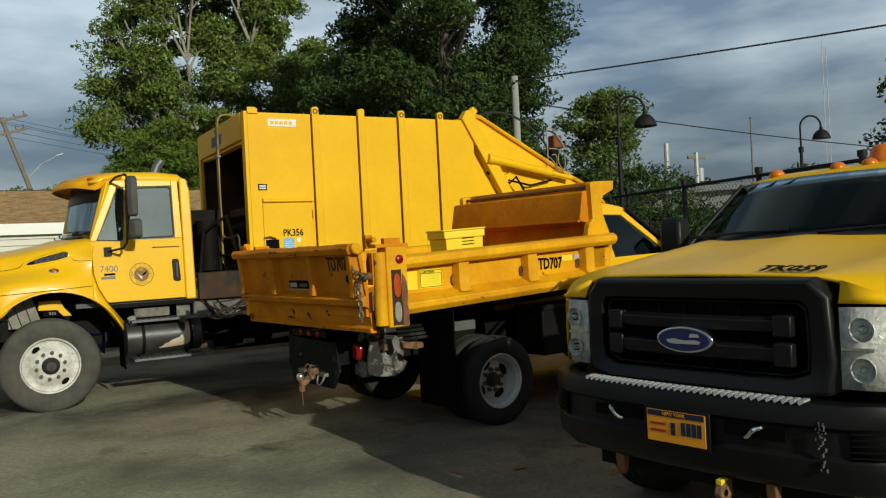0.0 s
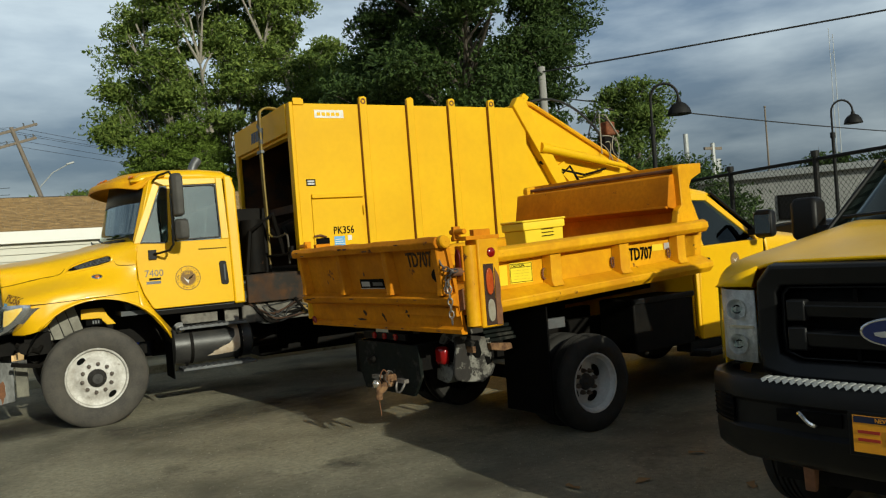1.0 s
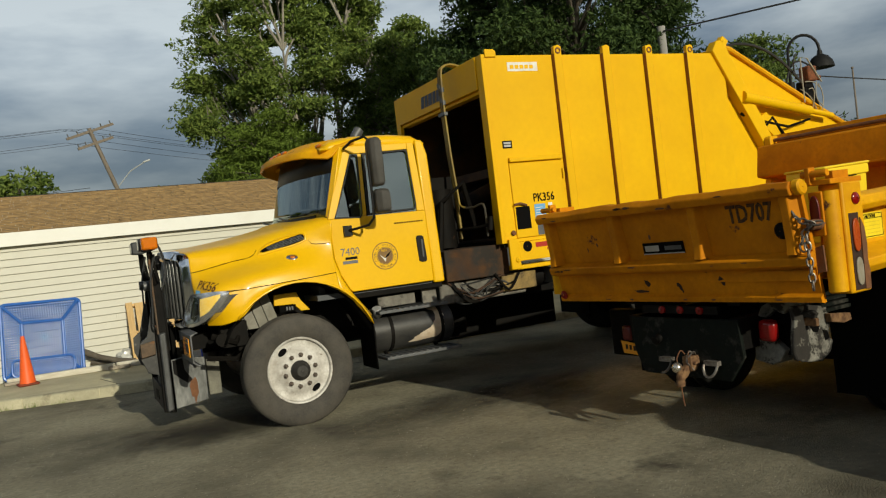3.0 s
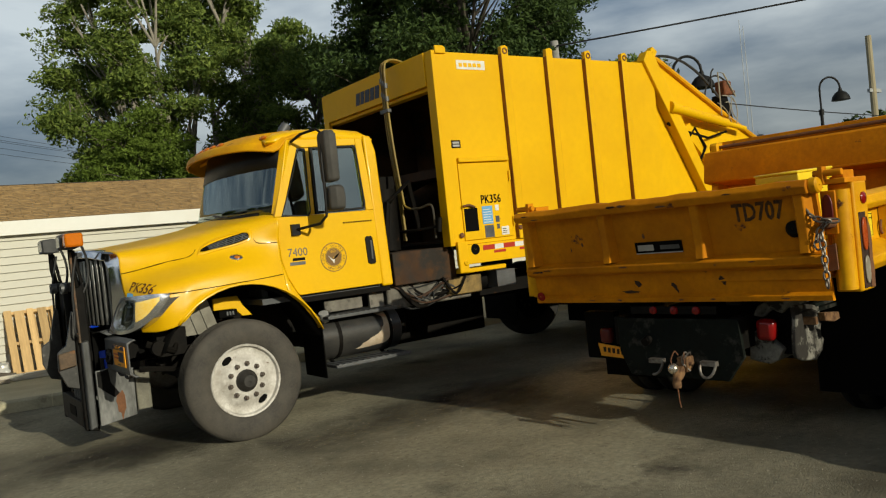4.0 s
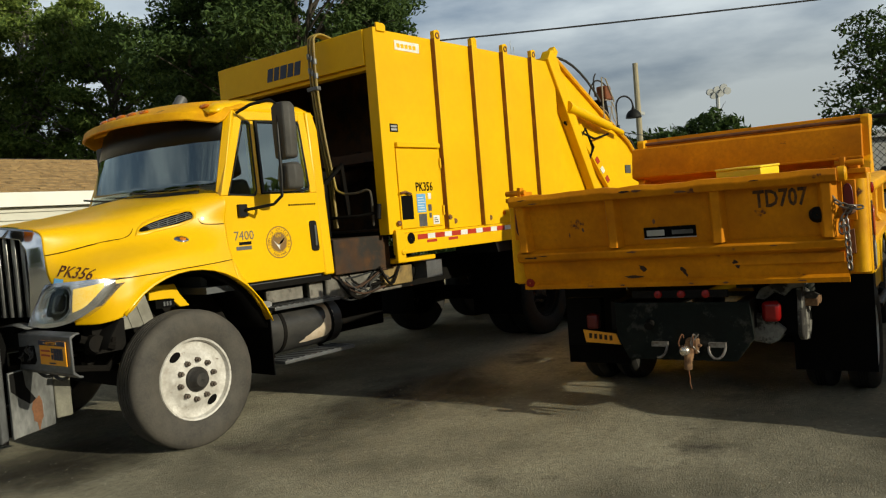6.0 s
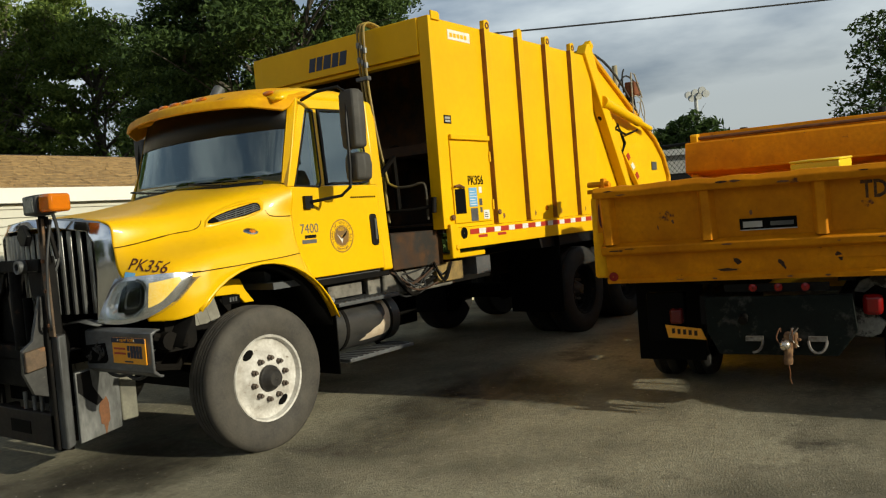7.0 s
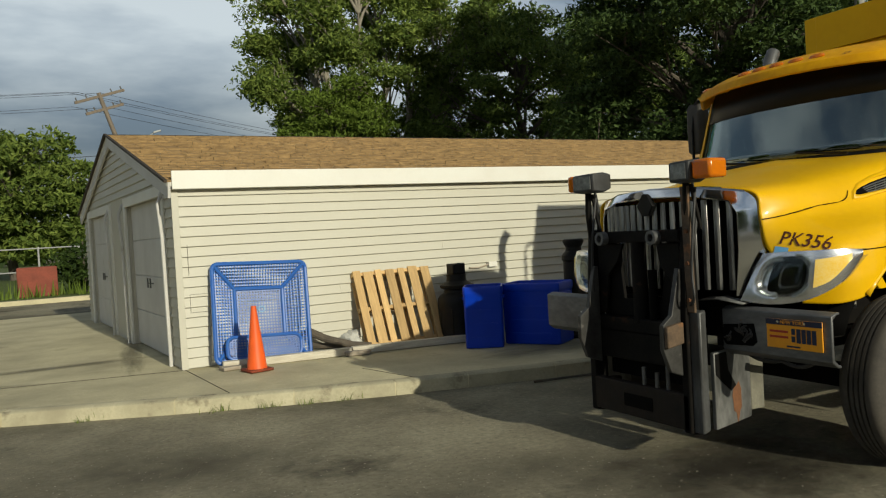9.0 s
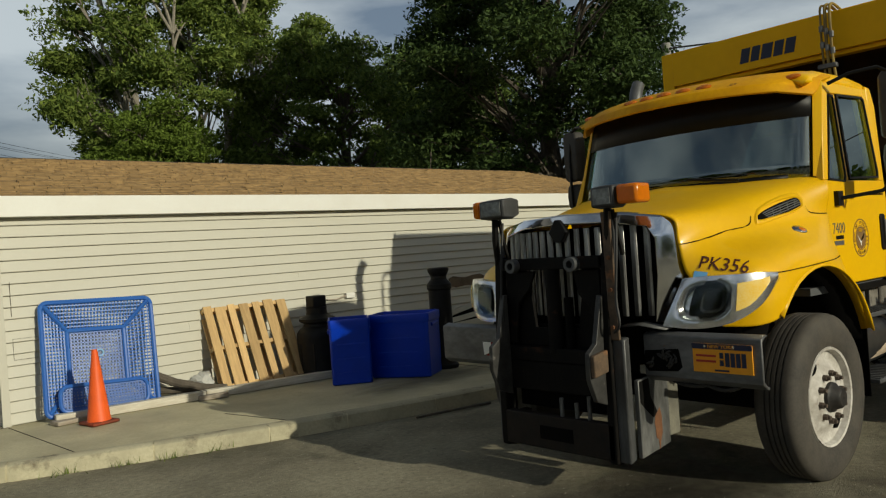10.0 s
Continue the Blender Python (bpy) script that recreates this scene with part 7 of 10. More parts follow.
M_RUSTD = mat("dark_rust", (0.055, 0.024, 0.012), 0.85, dark=(0.02, 0.01, 0.006), amount=0.9, scale=12, fine=60, bump=0.001, bump_scale=50)
M_CLOUD = mat("clouded_white_lens", (0.34, 0.32, 0.26), 0.3, dark=(0.2, 0.17, 0.12), amount=0.8, scale=14)
M_SIGNP = mat("faded_sign_print", (0.42, 0.28, 0.02), 0.6, amount=0.3)
M_LAMPD = mat("grimy_red_lens", (0.11, 0.007, 0.006), 0.3, amount=0.6, scale=16)
M_ORL = mat("faded_orange_lens", (0.42, 0.07, 0.01), 0.25, dark=(0.25, 0.03, 0.01), amount=0.6, scale=30)
bed = part("bed_floor", bedded(box(B(), (0.05, -1.06, 1.06), (2.80, 1.06, 1.12))), M_ORSHADE, td, "steel dump bed floor")
for s in (-1, 1):
    def yy(a, b):
        return sorted((s * a, s * b))
    def sprism(pts, x0, x1):
        return bedded(prism(B(), [(s * p[0], p[1]) for p in pts], "x", x0, x1))
    side = part("bed_side", sprism([(1.05, 1.12), (1.05, 1.42), (1.025, 1.42), (1.025, 1.12)], 0.20, 2.80), M_YELW, td, "worn yellow bed side" if s < 0 else "", bevel=0.004)
    part("top_rail", sprism([(1.02, 1.40), (1.02, 1.485), (1.05, 1.51), (1.12, 1.515), (1.165, 1.49), (1.17, 1.44), (1.14, 1.405), (1.05, 1.395)], 0.20, 2.86), M_YELW, side, bevel=0.008)
    part("bottom_rail", sprism([(1.052, 1.195), (1.19, 1.13), (1.19, 1.085), (1.15, 1.04), (1.0, 1.04), (1.0, 1.10)], 0.22, 2.86), M_YELW, side, bevel=0.008)
    for x in (0.98, 1.76, 2.50):
        bm = B()
        loft(bm, [[(x - 0.07, s * 1.056, z), (x - 0.055, s * yo, z), (x + 0.055, s * yo, z), (x + 0.07, s * 1.056, z)] for z, yo in ((1.16, 1.16), (1.20, 1.135), (1.40, 1.135))])
        part("side_rib", bedded(bm), M_YELW, side, bevel=0.005)
    for x in (0.91, 1.68, 2.4):
        bm = tube(B(), [(x + 0.035 * math.cos(a) * 0.5, s * 1.068, 1.26 + 0.04 * math.sin(a)) for a in [2 * math.pi * i / 12 for i in range(13)]], 0.008, 6)
        part("tie_ring", bedded(bm), M_RUST, side)
    # rear corner post with lamps
    px = 0.14 if s < 0 else 0.03
    bm = B()
    box(bm, (0.03, *[yy(1.06, 1.205)[0]], 0.97), (0.22, yy(1.06, 1.205)[1], 1.60))
    post = part("corner_post", bm, M_YELW, td, "yellow corner post with lamps and rust", bevel=0.012)
    bm = cyl(B(), (0.0, s * 1.145, 0.99), (0.0, s * 1.145, 1.56), 0.052, 14)
    part("post_pipe", bm, M_YELW, post)
    bm = B()
    box(bm, (-0.06, *[yy(1.02, 1.20)[0]], 1.595), (0.24, yy(1.02, 1.20)[1], 1.625))
    cyl(bm, (-0.06, s * 1.03, 1.66), (-0.06, s * 1.19, 1.66), 0.02)
    box(bm, (-0.08, *[yy(1.06, 1.09)[0]], 1.60), (-0.02, yy(1.06, 1.09)[1], 1.70))
    box(bm, (0.05, *[yy(1.10, 1.15)[0]], 1.62), (0.20, yy(1.10, 1.15)[1], 1.67))
    part("tailgate_latch", bm, M_ORSHADE, post, "rusted tailgate latch", bevel=0.004)
    if s < 0:
        lathe(bm := B(), [(0.035, 0), (0.035, 0.008), (0.028, 0.014), (0.004, 0.018)], (0.145, -1.205, 1.50), (0, -1, 0), 18)
        part("marker_lamp", bm, M_REDL, post, "round red marker")
        part("lamp_recess", box(B(), (0.065, -1.2085, 0.985), (0.157, -1.2045, 1.42)), M_RUSTD, post, "rusted dark lamp recess", bevel=0.002)
        for z0, z1, mm in ((1.20, 1.39, M_ORL), (1.01, 1.17, M_CLOUD)):
            bm = B()
            cz, hz = (z0 + z1) / 2, (z1 - z0) / 2
            row = [(0.11 + 0.032 * math.cos(a), cz + hz * math.copysign(abs(math.sin(a)) ** 0.7, math.sin(a))) for a in [2 * math.pi * i / 18 for i in range(18)]]
            prism(bm, row, "y", -1.220, -1.2086)
            part("tail_lamp", bm, mm, post, "oval tail lamp", bevel=0.004)
        bm = B()
        prism(bm, [(0.155, 0.985), (0.205, 0.98), (0.212, 1.08), (0.20, 1.15), (0.208, 1.24), (0.198, 1.33), (0.165, 1.39), (0.16, 1.2)], "y", -1.212, -1.204)
        part("rust_scab", bm, M_RUST, post)
        for z0, z1 in ((1.34, 1.46), (1.10, 1.26)):
            part("latch_plate", prism(B(), [(-1.07, z0), (-1.125, z0 + 0.01), (-1.12, z1), (-1.065, z1 - 0.015)], "x", -0.066, -0.054), M_RUST, post, "rusty chain plate", bevel=0.003)
    for z0, z1 in ((1.33, 1.53),):
        bm = B()
        row = [(s * 1.095 + 0.030 * math.cos(a), 1.44 + 0.10 * math.copysign(abs(math.sin(a)) ** 0.7, math.sin(a))) for a in [2 * math.pi * i / 18 for i in range(18)]]
        prism(bm, row, "x", -0.075, -0.060)
        part("tail_lamp", bm, M_LAMPD, post, "oval tail lamp", bevel=0.004)
        part("lamp_backing", box(B(), (-0.061, *[yy(1.055, 1.14)[0]], 1.31), (-0.03, yy(1.055, 1.14)[1], 1.56)), M_ORSHADE, post, bevel=0.006)
    for q in [post] + list(post.children):
        q.data.transform(Matrix.Translation((px, 0, 0)))
sign = flat(td, "caution_sign", 0.575, 0.80, 1.245, 1.40, -1.0525, mat("sign_yellow", (0.85, 0.66, 0.02), 0.5, amount=0.4, scale=12), "yellow caution sign with small print")
for x0, x1, z0, z1 in ((0.583, 0.792, 1.389, 1.393), (0.583, 0.792, 1.362, 1.366), (0.583, 0.792, 1.252, 1.256), (0.579, 0.583, 1.252, 1.393), (0.792, 0.796, 1.252, 1.393)):
    flat(td, "sign_rule", x0, x1, z0, z1, -1.0556, M_INK, d=0.001)
side_text("CAUTION", 0.59, -1.0565, 1.3685, 0.018, M_INK, td, squeeze=1.12, bold=0.02)
for k in range(4):
    flat(td, "print_bar", 0.61, 0.77 - 0.01 * (k % 2), 1.275 + 0.022 * k, 1.2765 + 0.022 * k, -1.0556, M_SIGNP, d=0.001)
flat(td, "plain_sticker", 0.37, 0.55, 1.24, 1.39, -1.0525, M_YELT, "bright yellow sticker")
side_text("TD707", 1.90, -1.056, 1.325, 0.10, M_INK, td, squeeze=0.72, bold=0.03, label="black fleet number")
flat(td, "sticker", 2.20, 2.34, 1.385, 1.44, -1.0525, mat("sign_yellow_b", (0.85, 0.65, 0.03), 0.5, amount=0.4), "small yellow sticker")
flat(td, "sticker", 2.36, 2.46, 1.39, 1.445, -1.0525, M_ALU, "small silver sticker")
# tailgate
TX = -0.03
tg = part("tailgate", box(B(), (TX, -1.07, 0.93), (TX + 0.03, 1.10, 1.60)), M_ORSHADE, td, "worn orange tailgate with shade in its colour")
bm = B()
rnd = random.Random(11)
rows = []
for k in range(25):
    y = -1.055 + k * 2.165 / 24
    d = rnd.uniform(-0.006, 0.006)
    rows.append([(TX - 0.075 + d, y, 1.555), (TX - 0.085 + d, y, 1.60 + d), (TX - 0.06, y, 1.635 + d), (TX + 0.02, y, 1.638 + d), (TX + 0.05, y, 1.61), (TX + 0.05, y, 1.56)])
part("tailgate_top_rail", loft(bm, rows, closed=True, caps=True), M_ORSHADE, tg, "dented top rail", bevel=0.006)
bm = B()
prism(bm, [(TX - 0.001, 1.13), (TX - 0.07, 1.15), (TX - 0.075, 1.20), (TX - 0.001, 1.235)], "y", -1.08, 1.11)
part("tailgate_lower_rail", bm, M_ORSHADE, tg, bevel=0.01)
bm = B()
prism(bm, [(TX - 0.001, 0.93), (TX - 0.03, 0.935), (TX - 0.03, 0.965), (TX - 0.001, 0.985)], "y", -1.08, 1.10)
part("tailgate_foot", bm, M_ORSHADE, tg)
for y in (-0.34, 0.36, -0.99, 1.04):
    bm = B()
    w = 0.055
    loft(bm, [[(TX - 0.001, y - w, z), (TX - d, y - w * 0.5, z), (TX - d, y + w * 0.5, z), (TX - 0.001, y + w, z)] for z, d in ((1.22, 0.085), (1.30, 0.065), (1.56, 0.055))])
    part("tailgate_rib", bm, M_ORSHADE, tg, bevel=0.006)
bm = B()
box(bm, (TX - 0.006, -0.19, 1.265), (TX - 0.001, 0.16, 1.345))
pl = part("maker_plate", bm, M_INK, tg, "black maker plate with plain bars")
part("maker_bar", box(B(), (TX - 0.008, 0.02, 1.285), (TX - 0.006, 0.14, 1.325)), M_ALU, pl)
part("maker_bar", box(B(), (TX - 0.008, -0.17, 1.29), (TX - 0.006, -0.03, 1.318)), M_GREYST, pl)
part("maker_rule", box(B(), (TX - 0.008, -0.19, 1.265), (TX - 0.006, 0.16, 1.272)), M_ALU, pl)
lettering("TD707", Matrix.Translation((TX - 0.004, -0.565, 1.43)) @ pose(0, 0, 0, 90, 0, -90), 0.105, M_FADED, tg, squeeze=0.72, bold=0.035, label="black fleet number")
rnd = random.Random(41)
for y, z, w, h in ((0.2, 1.06, 0.03, 0.035), (-0.08, 1.03, 0.022, 0.042), (-0.42, 1.07, 0.03, 0.036), (0.27, 1.005, 0.10, 0.012)):
    pts = [(y + w * math.cos(a) * rnd.uniform(0.4, 1.0) + 0.4 * h * math.sin(a), z + h * math.sin(a) * rnd.uniform(0.4, 1.0)) for a in [2 * math.pi * q / 11 for q in range(11)]]
    part("scorch_mark", prism(B(), pts, "x", TX - 0.004, TX - 0.001), M_RUSTD, tg)
lathe(bm := B(), [(0.05, 0), (0.05, 0.03), (0.03, 0.05), (0.004, 0.05)], (TX, -0.93, 1.36), (-1, 0, 0), 14)
part("chain_boss", bm, M_DARK, tg)
part("gate_reflector", lathe(B(), [(0.034, 0), (0.032, 0.008), (0.004, 0.010)], (TX - 0.03, 1.05, 0.985), (-1, 0, 0), 16), M_REDL, tg, "round red reflector")
# worn and rusted spots on the tailgate's edges
rnd = random.Random(23)
for k in range(18):
    y = rnd.uniform(-1.0, 1.05)
    z, x = rnd.choice(((1.60, TX - 0.0875), (1.57, TX - 0.086), (1.185, TX - 0.0785), (1.175, TX - 0.0775), (0.95, TX - 0.0335)))
    w, h = rnd.uniform(0.012, 0.05), rnd.uniform(0.004, 0.010)
    pts = [(y + w * math.cos(a) * rnd.uniform(0.6, 1.0), z + h * math.sin(a) * rnd.uniform(0.6, 1.0)) for a in [2 * math.pi * q / 9 for q in range(9)]]
    part("rust_spot", prism(B(), pts, "x", x - 0.002, x), M_RUST if k % 3 else M_RUSTD, tg)
for k in range(4):
    y, z = rnd.uniform(-0.95, 1.0), rnd.uniform(1.26, 1.5)
    w, h = rnd.uniform(0.004, 0.014), rnd.uniform(0.008, 0.03)
    pts = [(y + w * math.cos(a) * rnd.uniform(0.5, 1.0), z + h * math.sin(a) * rnd.uniform(0.5, 1.0)) for a in [2 * math.pi * q / 9 for q in range(9)]]
    part("rust_spot", prism(B(), pts, "x", TX - 0.003, TX - 0.0005), M_RUST, tg)
# chain
M_CHAIN = mat("grimy_chain_steel", (0.30, 0.28, 0.25), 0.45, metal=0.6, dark=(0.07, 0.045, 0.03), amount=0.9, scale=20)


def chain(parent, pts, link=0.055, r=0.006):
    pts = [Vector(p) for p in pts]
    tot = [0]
    for a, b in zip(pts, pts[1:]):
        tot.append(tot[-1] + (b - a).length)
    n = int(tot[-1] / (link * 0.72))
    for k in range(n):
        d = tot[-1] * (k + 0.5) / n
        i = max(j for j in range(len(tot) - 1) if tot[j] <= d)
        p = pts[i].lerp(pts[i + 1], (d - tot[i]) / (tot[i + 1] - tot[i]))
        t = (pts[i + 1] - pts[i]).normalized()
        u = t.orthogonal().normalized()
        v = t.cross(u)
        if k % 2:
            u, v = v, u
        bmq = tube(B(), [p + t * link * 0.5 * math.cos(a) + u * link * 0.3 * math.sin(a) for a in [2 * math.pi * q / 10 for q in range(11)]], r, 5)
        part("chain_link", bmq, M_CHAIN, parent)


tc = part("chain_hook", cyl(B(), (TX - 0.06, -1.06, 1.38), (TX + 0.04, -1.08, 1.38), 0.03), M_RUST, td)
chain(tc, bez((TX - 0.08, -0.93, 1.54), (TX - 0.12, -1.0, 1.38), (TX - 0.07, -1.14, 1.39)))
chain(tc, bez((TX - 0.07, -1.08, 1.39), (TX - 0.10, -1.0, 1.30), (TX - 0.08, -1.03, 1.24)))
chain(tc, [(TX - 0.085, -1.05, 1.33), (TX - 0.085, -1.06, 1.02)])
for q in [tc] + list(tc.children):
    q.data.transform(Matrix.Translation((0.10, -0.035, 0.0)))
# rounded yellow end of the top rail
part("rail_end", lathe(B(), [(0.004, 0.0), (0.038, 0.0), (0.046, 0.010), (0.046, 0.045), (0.036, 0.055), (0.004, 0.055)], (TX - 0.015, -1.05, 1.598), (0, -1, 0), 16), M_YELW, tg, "rounded worn end of the rail")
# the gate hangs with its top leaning out and a little askew
for q in [tg] + list(tg.children_recursive):
    for v in q.data.vertices:
        v.co.x += 0.03 + 0.17 * (1.305 - v.co.z) - 0.035 * v.co.y
# headboard
hb = part("headboard", bedded(prism(B(), [(2.78, 1.12), (2.82, 1.12), (2.82, 2.02), (2.78, 2.02)], "y", -0.98, 1.05)), M_ORSHADE, td, "orange steel headboard of the bed, shade in its colour", bevel=0.005)
shield = part("tarp_shield", bedded(prism(B(), [(2.779, 1.60), (2.54, 1.655), (2.535, 1.68), (2.585, 1.935), (2.60, 1.945), (2.779, 1.96)], "y", -0.99, 1.09)), M_ORSHADE, hb, "boxed orange tarp shield, shade in its colour", bevel=0.006)
part("shield_seam", bedded(prism(B(), [(2.5345, 1.665), (2.583, 1.925), (2.586, 1.925), (2.538, 1.665)], "y", -0.012, 0.0)), M_RUST, shield)
part("shield_ledge", bedded(prism(B(), [(2.545, 1.640), (2.515, 1.650), (2.515, 1.668), (2.545, 1.668)], "y", -0.98, 0.72)), M_ORSHADE, shield, bevel=0.003)
part("tarp_rod", bedded(cyl(B(), (2.70, -0.98, 1.985), (2.70, 1.0, 1.985), 0.017, 8)), M_RUST, hb)
part("headboard_rim", bedded(prism(B(), [(2.74, 1.96), (2.82, 1.96), (2.82, 2.03), (2.76, 2.035)], "y", -0.98, 1.05)), M_ORSHADE, hb, bevel=0.006)
for s in (-1, 1):
    bm = prism(B(), [(2.56, 1.46), (2.56, 1.10), (2.86, 1.10), (2.92, 1.44), (2.80, 1.70), (2.785, 1.83), (2.82, 1.885), (2.965, 1.94), (2.97, 2.03), (2.66, 2.03), (2.64, 2.01), (2.655, 1.66), (2.60, 1.62)], "y", *sorted((s * 0.98, s * 1.05)))
    part("headboard_flange", bedded(bm), M_YELW, hb, "yellow end flange", bevel=0.008)
bm = B()
lathe(bm, [(0.03, 0), (0.05, 0.0), (0.05, 0.07), (0.03, 0.07)], (2.70, 1.06, 2.09), (0, -1, 0), 14)
part("tarp_spool", bm, M_DARK, hb)
# chassis, wheels
for y in (-0.48, 0.40):
    part("chassis_rail", box(B(), (0.1, y, 0.62), (4.9, y + 0.08, 0.82)), M_DARK, td)
for y in (-0.5, 0.40):
    part("hoist_rail", bedded(box(B(), (0.1, y, 0.90), (2.8, y + 0.10, 1.06))), M_DARK, td)
part("axle", cyl(B(), (1.345, -0.95, 0.385), (1.345, 0.95, 0.385), 0.06), M_DARK, td)
for s in (-1, 1):
    wheel(td, (1.345, s * 1.12, 0.385), s, 0.39, 0.19, 0.236, "dual")
    wheel(td, (1.345, s * 0.84, 0.385), s, 0.385, 0.19, 0.236, "dark")
    wheel(td, (4.42, s * 1.0, 0.385), s, 0.39, 0.22, 0.236, "dual")
    part("mud_flap", box(B(), (0.82, *[sorted((s * 0.62, s * 1.15))[0]], 0.22), (0.835, sorted((s * 0.62, s * 1.15))[1], 1.05)), M_INK, td, "black rubber mud flap")
    bm = B()
    box(bm, (1.95, *[sorted((s * 0.62, s * 1.02))[0]], 0.52), (2.75, sorted((s * 0.62, s * 1.02))[1], 0.98))
    tb = part("tool_box", bm, M_DARK, td, "black steel underbody tool box", bevel=0.015)
    part("tool_box_lid", box(B(), (1.94, *[sorted((s * 1.0, s * 1.035))[0]], 0.94), (2.76, sorted((s * 1.0, s * 1.035))[1], 0.99)), M_BLACK, tb, bevel=0.008)
part("light_panel", box(B(), (0.95, -0.9, 0.84), (1.25, -0.86, 0.92)), M_GREYST, td)
# hitch plate, lamps, number plate
bm = B()
prism(bm, [(-0.50, 0.84), (0.42, 0.84), (0.42, 0.60), (0.34, 0.44), (-0.40, 0.44), (-0.52, 0.60)], "x", 0.02, 0.05)
M_GREASE = mat("greasy_plate_steel", (0.005, 0.008, 0.006), 0.7, ior=1.25, dark=(0.003, 0.004, 0.003), amount=0.9, scale=5, fine=40, spots=(0.085, 0.078, 0.066), spot_scale=6.0, spot_edge=(0.55, 0.80), bump=0.001, bump_scale=40)
M_TANR = mat("tan_surface_rust", (0.24, 0.135, 0.06), 0.8, dark=(0.07, 0.03, 0.014), amount=1.0, scale=22, fine=70, bump=0.002, bump_scale=60)
M_BALL = mat("polished_tow_ball", (0.80, 0.74, 0.64), 0.22, metal=0.9, dark=(0.4, 0.33, 0.25), amount=0.6, scale=30)
M_FLAKE = mat("flaking_pale_paint", (0.24, 0.23, 0.20), 0.8, dark=(0.08, 0.074, 0.062), amount=1.0, scale=9, fine=60, spots=(0.022, 0.019, 0.016), spot_scale=8, spot_edge=(0.47, 0.53), bump=0.002, bump_scale=40)
hp = part("hitch_plate", bm, M_GREASE, td, "greasy black hitch plate", bevel=0.005)
bm = B()
prism(bm, [(-0.06, 0.50), (-0.06, 0.60), (0.02, 0.60), (0.03, 0.54), (-0.02, 0.50)], "y", -0.165, -0.085)
prism(bm, [(-0.15, 0.46), (-0.14, 0.495), (-0.06, 0.545), (-0.03, 0.51), (-0.07, 0.47), (-0.12, 0.44)], "y", -0.14, -0.095)
box(bm, (-0.05, -0.19, 0.545), (-0.02, -0.07, 0.565))
mount = part("ball_mount", bm, M_TANR, hp, "tan rusty ball mount", bevel=0.010)
bm = B()
bmesh.ops.create_uvsphere(bm, u_segments=16, v_segments=10, radius=0.036, matrix=Matrix.Translation((-0.13, -0.10, 0.535)))
part("tow_ball", bm, M_BALL, mount, "bright steel tow ball")
part("ball_shank", lathe(B(), [(0.004, 0), (0.026, 0.0), (0.030, 0.03), (0.022, 0.06), (0.02, 0.14), (0.004, 0.14)], (-0.125, -0.115, 0.41), (0, 0, 1), 14), M_TANR, mount)
part("loose_wire", tube(B(), [(-0.125, -0.115, 0.42), (-0.13, -0.125, 0.35), (-0.12, -0.118, 0.32), (-0.125, -0.13, 0.28)], 0.004, 5), M_RUST, hp)
rh = random.Random(3)
for k in range(4):
    y = rh.uniform(-0.16, -0.06)
    part("wire_end", tube(B(), smooth_line([(0.0, y, 0.60), (-0.04, y + rh.uniform(-0.02, 0.02), 0.63), (-0.06, y + rh.uniform(-0.03, 0.03), 0.57), (-0.05, y + rh.uniform(-0.04, 0.04), 0.50 + rh.uniform(0, 0.04))], 4), 0.005, 5), M_CHAIN if k % 2 else M_RUST, hp)
for y in (-0.285, 0.105):
    a1 = math.pi if y < 0 else math.pi * 0.55
    bm = tube(B(), [(-0.02 - 0.03 * math.sin(a), y - 0.055 * math.cos(a), 0.545 - 0.075 * math.sin(a)) for a in [a1 * k / 10 for k in range(11)]], 0.009, 6)
    box(bm, (-0.02, y - 0.055, 0.54), (0.02, y + 0.055, 0.57))
    part("d_ring", bm, M_CHAIN, hp)
part("trailer_socket", cyl(B(), (0.02, 0.17, 0.70), (-0.03, 0.17, 0.68), 0.03), M_DARK, hp)
for q in [hp] + list(hp.children_recursive):
    q.data.transform(Matrix.Translation((0.06, 0.02, -0.025)))
for y in (-0.21, -0.045, 0.115):
    lathe(bm := B(), [(0.028, 0), (0.026, 0.012), (0.004, 0.016)], (0.06, y, 0.875), (-1, 0, 0), 14)
    part("id_lamp", bm, M_REDL, td)
part("lamp_bar", box(B(), (0.06, -0.35, 0.85), (0.09, 0.3, 0.90)), M_DARK, td)
lb = part("lamp_bracket", box(B(), (0.17, -0.86, 0.56), (0.21, -0.56, 0.90)), M_INK, td, "black lamp bracket with flaking pale paint", bevel=0.01)
part("bracket_plate", prism(B(), [(-0.575, 0.81), (-0.61, 0.875), (-0.70, 0.915), (-0.80, 0.945), (-0.875, 0.95), (-0.89, 0.885), (-0.81, 0.872), (-0.765, 0.825), (-0.70, 0.85), (-0.64, 0.80)], "x", 0.13, 0.34), M_FLAKE, lb, bevel=0.006)
part("bracket_plate", prism(B(), [(-0.52, 0.70), (-0.55, 0.725), (-0.60, 0.70), (-0.69, 0.66), (-0.76, 0.60), (-0.72, 0.53), (-0.66, 0.50), (-0.53, 0.525), (-0.54, 0.62)], "x", 0.12, 0.46), M_FLAKE, lb, bevel=0.008)
part("bracket_tab", prism(B(), [(-0.84, 0.84), (-0.93, 0.85), (-0.97, 0.83), (-0.95, 0.80), (-0.86, 0.81)], "x", 0.16, 0.19), M_FLAKE, lb, bevel=0.004)
part("bracket_tab", box(B(), (0.17, -0.96, 0.75), (0.20, -0.85, 0.80)), M_TANR, lb, bevel=0.006)
